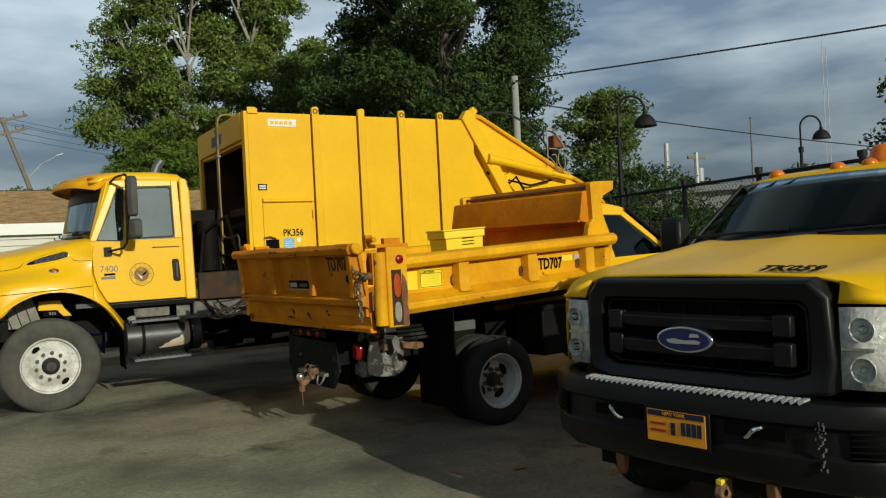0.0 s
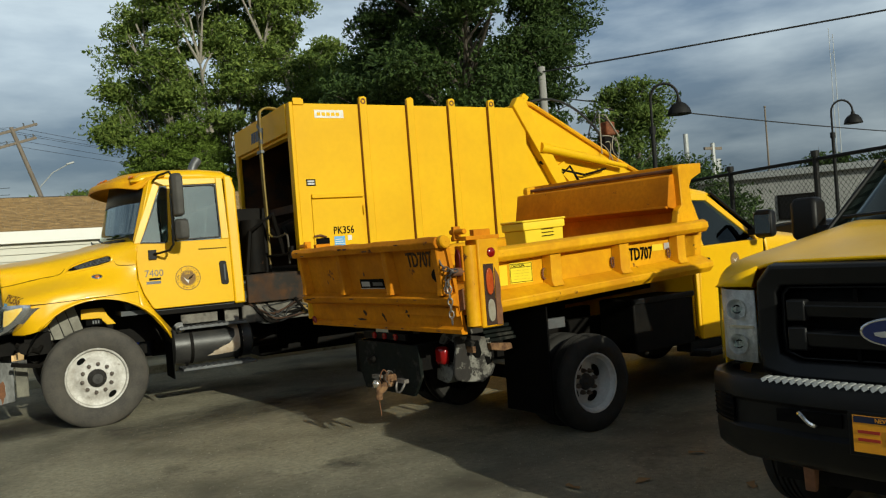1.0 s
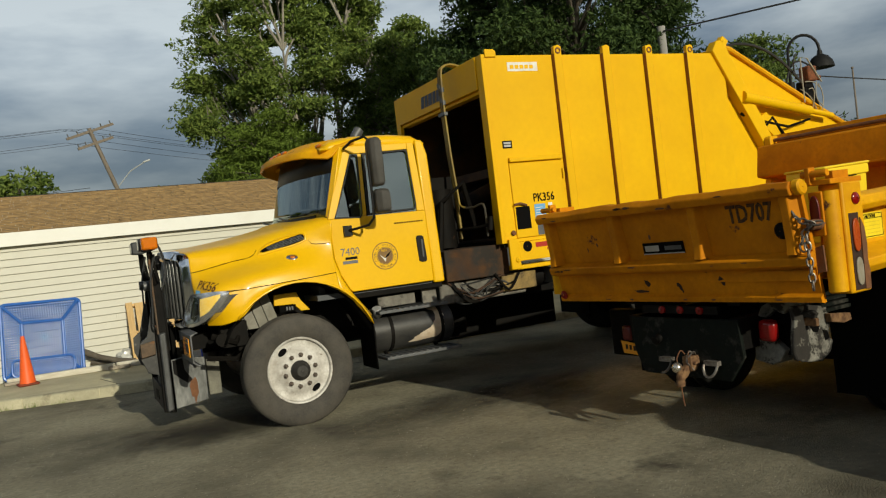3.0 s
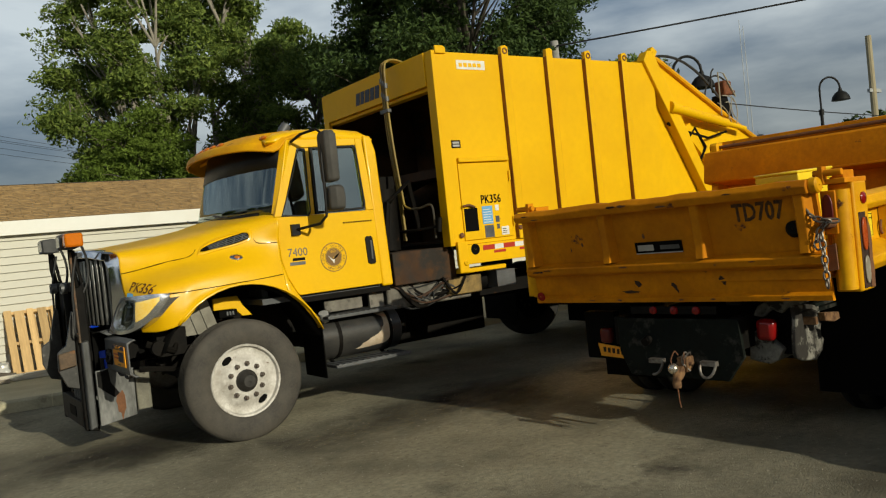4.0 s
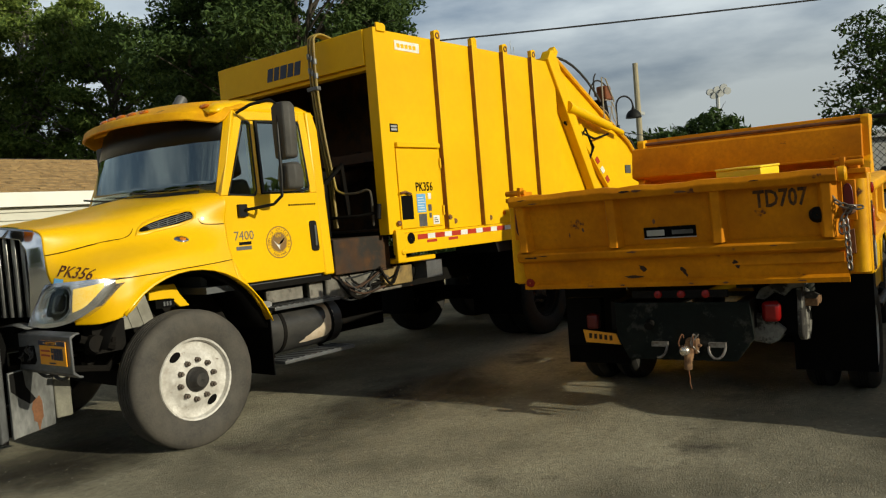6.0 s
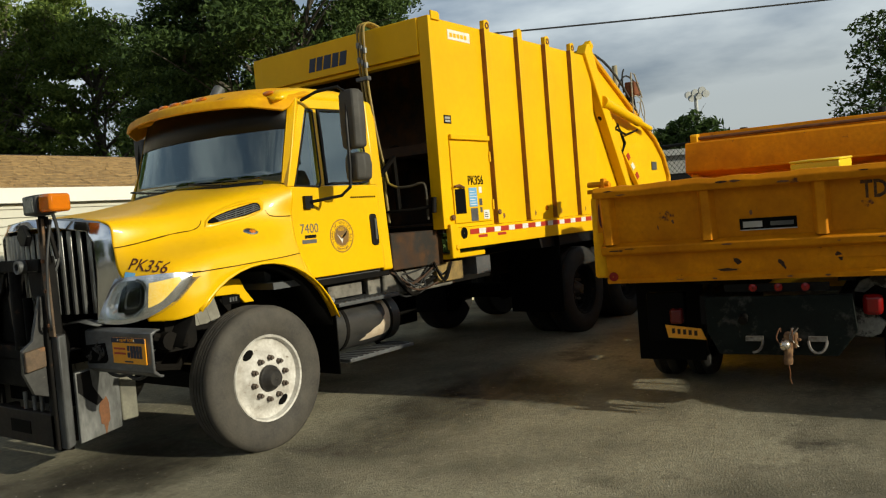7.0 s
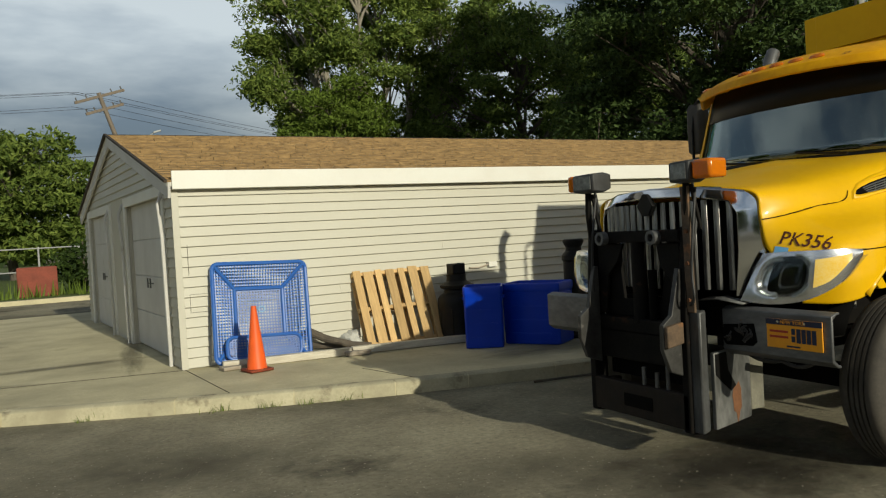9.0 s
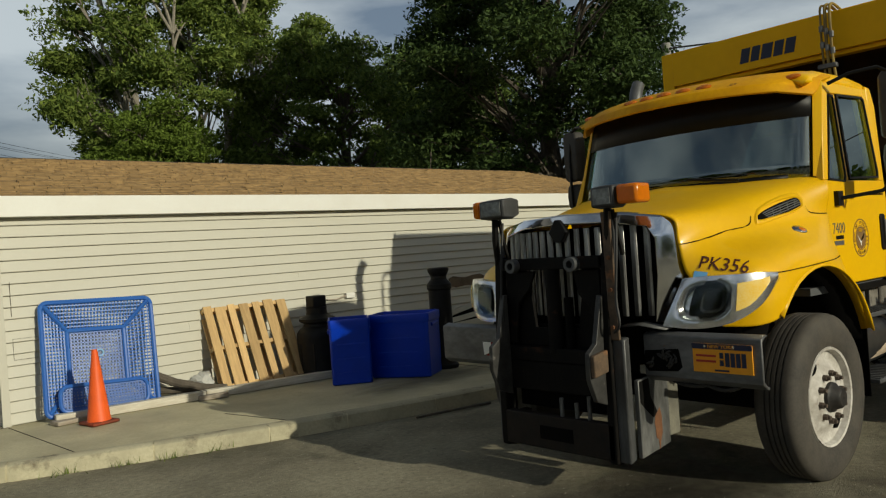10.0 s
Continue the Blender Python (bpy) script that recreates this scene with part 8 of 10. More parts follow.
part("tail_lamp", box(B(), (0.04, -0.745, 0.66), (0.125, -0.625, 0.80)), M_REDL, lb, "square red tail lamp", bevel=0.03)
for q in [lb] + list(lb.children):
    q.data.transform(Matrix.Translation((0.155, 0.10, 0.0)))
lb = part("lamp_bracket", box(B(), (0.12, 0.52, 0.50), (0.2, 0.80, 0.86)), M_INK, td, "black lamp bracket", bevel=0.01)
part("tail_lamp", box(B(), (0.055, 0.525, 0.63), (0.125, 0.62, 0.745)), M_LAMPD, lb, "grimy red tail lamp", bevel=0.02)
bm = B()
prism(bm, [(0.66, 0.625), (0.40, 0.595), (0.37, 0.515), (0.64, 0.53)], "x", 0.08, 0.09)
npl = part("number_plate", bm, M_ORPL, td, "orange number plate")
for k in range(5):
    part("plate_bar", box(B(), (0.077, 0.43 + 0.04 * k, 0.545 + 0.004 * k), (0.081, 0.452 + 0.04 * k, 0.582 + 0.004 * k)), M_RUSTD, npl)
for q in [lb, npl] + list(lb.children) + list(npl.children):
    q.data.transform(Matrix.Translation((0.19, 0.12, -0.035)))
be = part("bumper_end", prism(B(), [(0.20, 0.60), (0.22, 0.555), (0.30, 0.53), (0.47, 0.505), (0.56, 0.55), (0.60, 0.62), (0.55, 0.65), (0.585, 0.74), (0.56, 0.84), (0.40, 0.87), (0.22, 0.885), (0.24, 0.80), (0.215, 0.70)], "y", -0.78, -0.745), M_FLAKE, td, "crushed pale bumper end with flaking paint", bevel=0.010)
part("step_hole", prism(B(), [(0.355, 0.80), (0.38, 0.835), (0.44, 0.83), (0.465, 0.73), (0.44, 0.695), (0.40, 0.70), (0.37, 0.74)], "y", -0.784, -0.779), M_INK, be)
part("step_hole", prism(B(), [(0.49, 0.70), (0.54, 0.69), (0.55, 0.64), (0.51, 0.63)], "y", -0.784, -0.779), M_INK, be)
part("hanger_bracket", prism(B(), [(0.52, 0.80), (0.53, 0.745), (0.66, 0.72), (0.74, 0.73), (0.73, 0.775), (0.64, 0.785)], "y", -0.83, -0.785), M_TANR, td, "rusty hanger bracket", bevel=0.006)
for k in range(4):
    part("spring_leaf", box(B(), (0.52 - 0.01 * k, -0.78, 0.80 + 0.035 * k), (0.82 - 0.02 * k, -0.70, 0.822 + 0.035 * k)), M_GREASE, td)
pickup_front(td, 5.41, -0.02, False, M_YEL, rb=2.53)
bm = B()
box(bm, (5.3, -0.95, 0.55), (5.45, 0.95, 0.85))
part("front_bumper", bm, M_BLACK, td, bevel=0.03)
part("grille", box(B(), (5.28, -0.62, 0.88), (5.37, 0.62, 1.30)), M_BLACK, td, bevel=0.02)
lathe(bm := B(), [(0.06, 0), (0.06, 0.05), (0.03, 0.09), (0.004, 0.095)], (2.95, -0.1, 1.955), (0, 0, 1), 16)
part("beacon", bm, M_AMBER, td)
# yellow tub in the bed
bm = B()
rows = []
for z, k in ((0.0, 0.86), (0.02, 0.88), (0.47, 0.99), (0.47, 1.06), (0.52, 1.07), (0.54, 1.05)):
    rows.append([(sx * 0.21 * k, sy * 0.17 * k, z) for sx, sy in ((-1, -1), (1, -1), (1, 1), (-1, 1))])
loft(bm, rows, closed=True, caps=True)
tub = thing("storage_tub", "bright yellow plastic storage tub with a lid in the truck bed", "tub", TD @ pose(1.62, -0.22, 1.12 + SH * 1.62, 0, -2.3, -8))
part("tub_body", bm, M_YELT, tub, bevel=0.01)
bm = B()
box(bm, (-0.235, -0.19, 0.538), (0.235, 0.19, 0.558))
part("lid", bm, M_YELT, tub, bevel=0.012)
for k in range(3):
    part("print_bar", box(B(), (-0.03, -0.171, 0.40 + k * 0.03), (0.10, -0.160, 0.408 + k * 0.03)), M_INK, tub)


# ---- pickup truck ----
FD = pose(2.28, -7.02, 0, 0, 0, 190)
fd = thing("pickup_truck", "yellow heavy-duty municipal pickup with a black grille and bumper", "pickup truck", FD)
M_YELP = mat("pickup_yellow_paint", (0.86, 0.50, 0.003), 0.30, ior=1.28, dark=(0.76, 0.41, 0.003), amount=0.5, scale=1.3, fine=25)
_, _, f_roof = pickup_front(fd, 0.0, 0.0, True, M_YELP)
# roof marker lamps
for y in (-0.62, -0.2, 0.0, 0.2, 0.62):
    bm = B()
    bmesh.ops.create_uvsphere(bm, u_segments=12, v_segments=8, radius=1, matrix=Matrix.Translation((-2.12, y, 1.955 + 0.02 * (1 - abs(y)))) @ Matrix.Diagonal((0.06, 0.05, 0.04, 1)))
    part("marker_lamp", bm, M_AMBER, f_roof)
bm = B()
lathe(bm, [(0.09, 0), (0.09, 0.05), (0.075, 0.10), (0.05, 0.12), (0.004, 0.125)], (-2.3, 0.02, 1.985), (0, 0, 1), 18)
part("beacon", bm, M_AMBER, f_roof, "amber roof beacon")
# grille surround: bevelled frame
o_ = [(-0.64, 0.89), (-0.66, 1.02), (-0.645, 1.30), (-0.575, 1.375), (0.575, 1.375), (0.645, 1.30), (0.66, 1.02), (0.64, 0.89), (0.5, 0.862), (-0.5, 0.862)]
i_ = [(-0.545, 0.97), (-0.55, 1.05), (-0.545, 1.245), (-0.515, 1.28), (0.515, 1.28), (0.545, 1.245), (0.55, 1.05), (0.545, 0.97), (0.46, 0.94), (-0.46, 0.94)]


def fx(y):
    return -0.07 * (y / 0.65) ** 2


rows = [[(fx(y) - 0.10, y, z + (0.012 if z > 1.28 else 0.0)) for y, z in o_], [(fx(y) + 0.02, y * 0.985, z - 0.004) for y, z in o_], [(fx(y) + 0.035, y * 0.96, (z - 1.1) * 0.95 + 1.1) for y, z in o_], [(fx(y) + 0.005, y, z) for y, z in i_], [(fx(y) - 0.08, y, z) for y, z in i_]]
M_FGR = mat("grey_black_plastic", (0.006, 0.006, 0.0065), 0.36, ior=1.33, dark=(0.012, 0.012, 0.012), amount=0.6, scale=3, fine=60, bump=0.0004, bump_scale=150)
gr = part("grille", loft(B(), rows, closed=True), M_FGR, fd, "broad black plastic grille", bevel=0.008)
rows = [[(fx(y) - 0.085, y, 0.93), (fx(y) - 0.085, y, 1.29)] for y in [-0.54 + 0.09 * k for k in range(13)]]
part("grille_mesh", loft(B(), rows), M_INK, gr, solid=0.01)
rows = [[(fx(p[0]) - 0.03, p[0] * 0.985, (p[1] - 1.1) * 0.96 + 1.1), (fx(p[0]) - 0.022, p[0] * 0.955, (p[1] - 1.1) * 0.93 + 1.1)] for p in i_ + [i_[0]]]
part("inner_rim", loft(B(), rows), M_FGR, gr, solid=0.008)
for z0, z1 in ((1.135, 1.205), (1.005, 1.085)):
    rows = []
    for y in [-0.47 + 0.94 * k / 14 for k in range(15)]:
        x = fx(y)
        rows.append([(x - 0.05, y, z0), (x + 0.0, y, z0 + 0.008), (x + 0.012, y, z1 - 0.012), (x - 0.012, y, z1), (x - 0.05, y, z1)])
    bar = part("grille_bar", loft(B(), rows, closed=True, caps=True), M_FGR, gr, bevel=0.004)
    for s in (-1, 1):
        part("bar_end", box(B(), (fx(0.45) - 0.03, min(s * 0.40, s * 0.485), z0 - 0.012), (fx(0.45) + 0.022, max(s * 0.40, s * 0.485), z1 + 0.012)), M_FGR, bar, bevel=0.008)
for y in (-0.2, -0.06, 0.08, 0.22):
    bm = box(B(), (-0.075, y - 0.008, 0.95), (-0.055, y + 0.008, 1.26))
    part("grille_upright", bm, M_INK, gr)
# oval badge, plain shapes only
bm = B()
ov = [(0.150 * math.cos(a), 1.095 + 0.062 * math.sin(a)) for a in [2 * math.pi * k / 36 for k in range(36)]]
prism(bm, ov, "x", 0.0, 0.05)
bd = part("badge", bm, M_CHROME, gr, "blue oval badge with a chrome rim", bevel=0.006)
bm = B()
prism(bm, [(p[0] * 0.9, 1.095 + (p[1] - 1.095) * 0.84) for p in ov], "x", 0.0505, 0.054)
part("badge_field", bm, mat("badge_blue", (0.01, 0.02, 0.10), 0.15, amount=0.2, coat=0.5), bd)
bm = B()
prism(bm, [(-0.085, 1.081), (-0.06, 1.075), (0.08, 1.077), (0.092, 1.088), (0.07, 1.096), (0.0, 1.092), (-0.05, 1.1), (-0.09, 1.093)], "x", 0.0541, 0.0555)
prism(bm, [(0.03, 1.108), (0.088, 1.110), (0.08, 1.124), (0.04, 1.126)], "x", 0.0541, 0.0555)
part("badge_bar", bm, M_ALU, bd)
# headlamps
M_FLAMP = mat("bright_lamp_bowl", (0.80, 0.79, 0.76), 0.3, metal=0.25, dark=(0.42, 0.42, 0.41), amount=0.8, scale=30, fine=90, bump=0.006, bump_scale=60)
for s in (-1, 1):
    def hp_(pts, zt, zb, out):
        return [[(x + out, s * y, zb), (x + out * 1.4, s * y, (zt + zb) / 2), (x + out, s * y, zt)] for x, y in pts]
    plan = [(-0.055, 0.665), (-0.07, 0.75), (-0.11, 0.84), (-0.18, 0.905), (-0.27, 0.945)]
    hl = part("headlamp", loft(B(), hp_(plan, 1.255, 0.915, -0.012)), M_FLAMP, fd, "large clear headlamp", solid=0.01)
    cov = part("clear_cover", loft(B(), hp_(plan, 1.262, 0.905, 0.015)), M_LENSC, hl)
    cov.visible_shadow = False
    for z in (1.165, 1.0):
        lathe(bm := B(), [(0.050, 0.040), (0.045, 0.02), (0.022, 0.0), (0.004, 0.0)], (-0.098, s * 0.755, z), (1, 0, 0), 20)
        part("lamp_bowl", bm, M_FLAMP, hl)
        bm = B()
        bmesh.ops.create_uvsphere(bm, u_segments=10, v_segments=8, radius=0.022, matrix=Matrix.Translation((-0.068, s * 0.755, z)))
        part("bulb", bm, M_LENS, hl)
    part("lamp_divider", box(B(), (-0.10, min(s * 0.67, s * 0.80), 1.078), (-0.062, max(s * 0.67, s * 0.80), 1.090)), M_CHROME, hl)
    bm = B()
    box(bm, (-0.215, min(s * 0.875, s * 0.905), 0.93), (-0.20, max(s * 0.875, s * 0.905), 0.99))
    part("turn_lens", bm, M_AMBER, hl)
# yellow wing lips over the headlamps
for s in (-1, 1):
    up_ = [(-0.20, 0.925, 1.266), (-0.15, 0.89, 1.276), (-0.12, 0.80, 1.314), (-0.115, 0.66, 1.362)]
    lo_ = [(-0.27, 0.952, 1.262), (-0.175, 0.91, 1.266), (-0.10, 0.83, 1.268), (-0.062, 0.668, 1.27)]
    part("wing_lip", loft(B(), [[(x, s * y, z) for x, y, z in up_], [(x, s * y, z) for x, y, z in lo_]]), M_YELP, fd, solid=0.008)
# bumper
plan = [(-0.36, -0.955), (-0.16, -0.945), (-0.05, -0.89), (0.06, -0.72), (0.11, -0.38), (0.12, 0.0), (0.11, 0.38), (0.06, 0.72), (-0.05, 0.89), (-0.16, 0.945), (-0.36, 0.955)]
rows = []
for x, y in plan:
    rows.append([(x - 0.10, y * 0.97, 0.872), (x - 0.012, y, 0.868), (x, y, 0.85), (x + 0.004, y, 0.78), (x - 0.02, y, 0.76), (x - 0.02, y, 0.66), (x, y, 0.64), (x - 0.015, y, 0.535), (x - 0.05, y * 0.98, 0.495), (x - 0.12, y * 0.96, 0.485)])
bp = part("bumper", loft(B(), rows), M_BLACK, fd, "scuffed black front bumper", solid=0.02, sharp=40, bevel=0.0)
bm = B()
for k in range(34):
    y = -0.56 + k * 1.12 / 33
    x = 0.12 - 0.04 * (y / 0.72) ** 2
    loft(bm, [[(x - 0.07, y - 0.014, 0.874), (x - 0.012, y - 0.014, 0.872), (x + 0.0, y, 0.862), (x - 0.012, y + 0.014, 0.872), (x - 0.07, y + 0.014, 0.874)], [(x - 0.07, y - 0.01, 0.882), (x - 0.016, y - 0.01, 0.880), (x - 0.012, y, 0.874), (x - 0.016, y + 0.01, 0.880), (x - 0.07, y + 0.01, 0.882)]], closed=True, caps=True)
st = part("step_pad", bm, M_POLEG, bp, "grey ribbed step pad")
tagged(st, kind="stuff")
for s in (-1, 1):
    rows = []
    for x, y in ((0.042, 0.74), (-0.01, 0.83), (-0.08, 0.905)):
        rows.append([(x + 0.006, s * y, 0.655), (x + 0.008, s * y, 0.775)])
    op = part("bumper_vent", loft(B(), rows), M_INK, bp, solid=0.004)
    for k in range(5):
        z = 0.665 + k * 0.024
        part("vent_slat", tube(B(), [(0.045, s * 0.74, z), (-0.006, s * 0.83, z), (-0.075, s * 0.905, z)], 0.006, 5), M_INK, op)
    bm = tube(B(), smooth_line([(0.05, s * 0.40, 0.742), (0.11, s * 0.398, 0.750), (0.132, s * 0.375, 0.742), (0.132, s * 0.345, 0.712), (0.11, s * 0.325, 0.700), (0.05, s * 0.325, 0.705)], 3), 0.011, 8)
    part("tow_hook", bm, M_CHROME, bp, "bright steel tow loop")
    part("hook_slot", box(B(), (0.098, min(s * 0.22, s * 0.5), 0.70), (0.106, max(s * 0.22, s * 0.5), 0.755)), M_INK, bp)
    bm = B()
    prism(bm, [(0.02, 0.40), (0.05, 0.39), (0.06, 0.50), (0.0, 0.51)], "y", min(s * 0.375, s * 0.425), max(s * 0.375, s * 0.425))
    part("plough_bracket", bm, M_RUST, fd, "rusty plough bracket", bevel=0.008)
ear = part("tow_ear", prism(B(), [(0.02, 0.40), (0.09, 0.38), (0.12, 0.42), (0.10, 0.465), (0.02, 0.49)], "y", 0.16, 0.20), M_TANR, fd, "tan rusty tow ear", bevel=0.008)
part("ear_hole", cyl(B(), (0.08, 0.158, 0.425), (0.08, 0.202, 0.425), 0.016, 14), M_INK, ear)
part("tag", box(B(), (0.04, 0.165, 0.46), (0.105, 0.195, 0.485)), M_YELT, ear, "small yellow tag", bevel=0.004)
rnd = random.Random(31)
for k in range(34):
    y, z = 0.64 + rnd.gauss(0, 0.010), rnd.uniform(0.60, 0.80)
    w, h = rnd.uniform(0.0008, 0.0018), rnd.uniform(0.001, 0.008)
    part("scrape", box(B(), (0.07, y - w, z - h), (0.084, y + w, z + h)), M_GREYST, bp)
bm = B()
box(bm, (0.122, -0.185, 0.605), (0.130, 0.165, 0.785))
npf = part("number_plate", bm, M_BLACK, bp, "orange number plate in a black holder", bevel=0.004)
part("plate_face", box(B(), (0.1305, -0.165, 0.622), (0.134, 0.145, 0.77)), M_ORPL, npf)
part("plate_band", box(B(), (0.1345, -0.16, 0.742), (0.1365, 0.14, 0.768)), M_NAVY, npf)
lettering("NEW YORK", Matrix(((0, 0, 1, 0.137), (1, 0, 0, -0.078), (0, 1, 0, 0.7475), (0, 0, 0, 1))), 0.016, M_ORPL, npf, label="orange state name")
for k in range(4):
    part("plate_bar", box(B(), (0.1345, 0.02 + 0.028 * k, 0.665), (0.1365, 0.042 + 0.028 * k, 0.725)), M_NAVY, npf)
for z in (0.668, 0.70):
    part("plate_bar", box(B(), (0.1345, -0.145, z), (0.1365, -0.06, z + 0.012)), M_REDS, npf)
for z in (0.66, 0.69):
    part("plate_bar", box(B(), (0.1345, -0.035, z), (0.1365, -0.01, z + 0.028)), M_NAVY, npf)
num = lettering("TK059", Matrix.Identity(4), 0.115, M_INK, fd, squeeze=0.64, bold=0.025, label="black fleet number")
for v in num.data.vertices:
    x_, y_ = -0.13 - v.co.y, 0.27 + v.co.x
    rise = min(1.0, max(0.0, (x_ + 0.26) / 0.18))
    v.co = Vector((x_, y_, 1.428 - 0.024 * rise + v.co.z - 0.012 * abs(y_)))
for x in (-0.95, -4.45):
    for s in (-1, 1):
        wheel(fd, (x, s * 0.98, 0.41), s, 0.415, 0.25, 0.24, "dark" if x > -2 else "dual")
part("axle", cyl(B(), (-0.95, -0.9, 0.41), (-0.95, 0.9, 0.41), 0.06), M_DARK, fd)
part("skid_plate", box(B(), (-0.9, -0.6, 0.40), (-0.05, 0.6, 0.50)), M_DARK, fd)
for y in (-0.48, 0.40):
    part("chassis_rail", box(B(), (-5.4, y, 0.55), (-0.2, y + 0.08, 0.75)), M_DARK, fd)
bm = B()
box(bm, (-5.5, -1.0, 0.72), (-2.72, 1.0, 0.78))
for s in (-1, 1):
    box(bm, (-5.5, min(s * 0.92, s * 1.0), 0.78), (-2.72, max(s * 0.92, s * 1.0), 1.35))
box(bm, (-5.5, -0.92, 0.78), (-5.42, 0.92, 1.35))
box(bm, (-2.80, -0.92, 0.78), (-2.72, 0.92, 1.35))
part("cargo_bed", bm, M_YEL, fd, "yellow cargo bed", bevel=0.02)


# ---- trees ----
def leaf_material(name, c1, c2):
    m = bpy.data.materials.new(name)
    m.use_nodes = True
    n, l = m.node_tree.nodes, m.node_tree.links
    b = n["Principled BSDF"]
    geo = n.new("ShaderNodeNewGeometry")
    mixc = n.new("ShaderNodeMixRGB")
    mixc.inputs["Color1"].default_value = (*c1, 1)
    mixc.inputs["Color2"].default_value = (*c2, 1)
    l.new(geo.outputs["Random Per Island"], mixc.inputs["Fac"])
    l.new(mixc.outputs["Color"], b.inputs["Base Color"])
    b.inputs["Roughness"].default_value = 0.6
    b.inputs["Specular IOR Level"].default_value = 0.18
    tr_ = n.new("ShaderNodeBsdfTranslucent")
    l.new(mixc.outputs["Color"], tr_.inputs["Color"])
    ms = n.new("ShaderNodeMixShader")
    ms.inputs["Fac"].default_value = 0.28
    l.new(b.outputs["BSDF"], ms.inputs[1])
    l.new(tr_.outputs["BSDF"], ms.inputs[2])
    l.new(ms.outputs["Shader"], n["Material Output"].inputs["Surface"])
    return m


M_LEAF = leaf_material("maple_leaves", (0.062, 0.105, 0.020), (0.225, 0.290, 0.062))
M_LEAFD = leaf_material("dark_leaves", (0.022, 0.042, 0.010), (0.060, 0.098, 0.020))
M_LEAFX = leaf_material("deep_green_leaves", (0.022, 0.043, 0.012), (0.088, 0.138, 0.036))
M_LEAFM = leaf_material("mid_green_leaves", (0.052, 0.090, 0.020), (0.185, 0.250, 0.055))
M_LEAFL = leaf_material("light_leaves", (0.09, 0.14, 0.02), (0.17, 0.24, 0.04))


def leaves_mesh(name, clumps, per, spread, size, material, seed):
    """Many small folded leaves gathered in clumps. clumps: (x, y, z) centres."""
    rg = np.random.default_rng(seed)
    c = np.repeat(np.array(clumps), per, axis=0)
    n = len(c)
    off = rg.normal(size=(n, 3))
    off *= (rg.uniform(0.25, 1.0, n) ** 0.5 * 1.75 * spread / np.linalg.norm(off, axis=1))[:, None]
    off *= np.repeat(rg.uniform(0.6, 1.25, len(clumps)), per)[:, None]
    off[:, 2] *= 0.42
    off[:, 2] -= 0.22 * np.hypot(off[:, 0], off[:, 1])
    p = c + off
    nrm = rg.normal(size=(n, 3)) + np.array((0, 0, 0.8))
    nrm /= np.linalg.norm(nrm, axis=1)[:, None]
    t = np.cross(nrm, rg.normal(size=(n, 3)))
    t /= np.linalg.norm(t, axis=1)[:, None]
    s = np.cross(nrm, t)
    L = size * rg.uniform(0.6, 1.35, n)[:, None]
    W = L * rg.uniform(0.32, 0.5, n)[:, None]
    droop = -nrm * L * 0.18
    v = np.stack([p - t * L, p + s * W + droop, p + t * L, p - s * W + droop], axis=1).reshape(-1, 3)
    f = np.arange(n * 4).reshape(-1, 4)
    me = bpy.data.meshes.new(name)
    me.from_pydata(v.tolist(), [], f.tolist())
    me.materials.append(material)
    return me


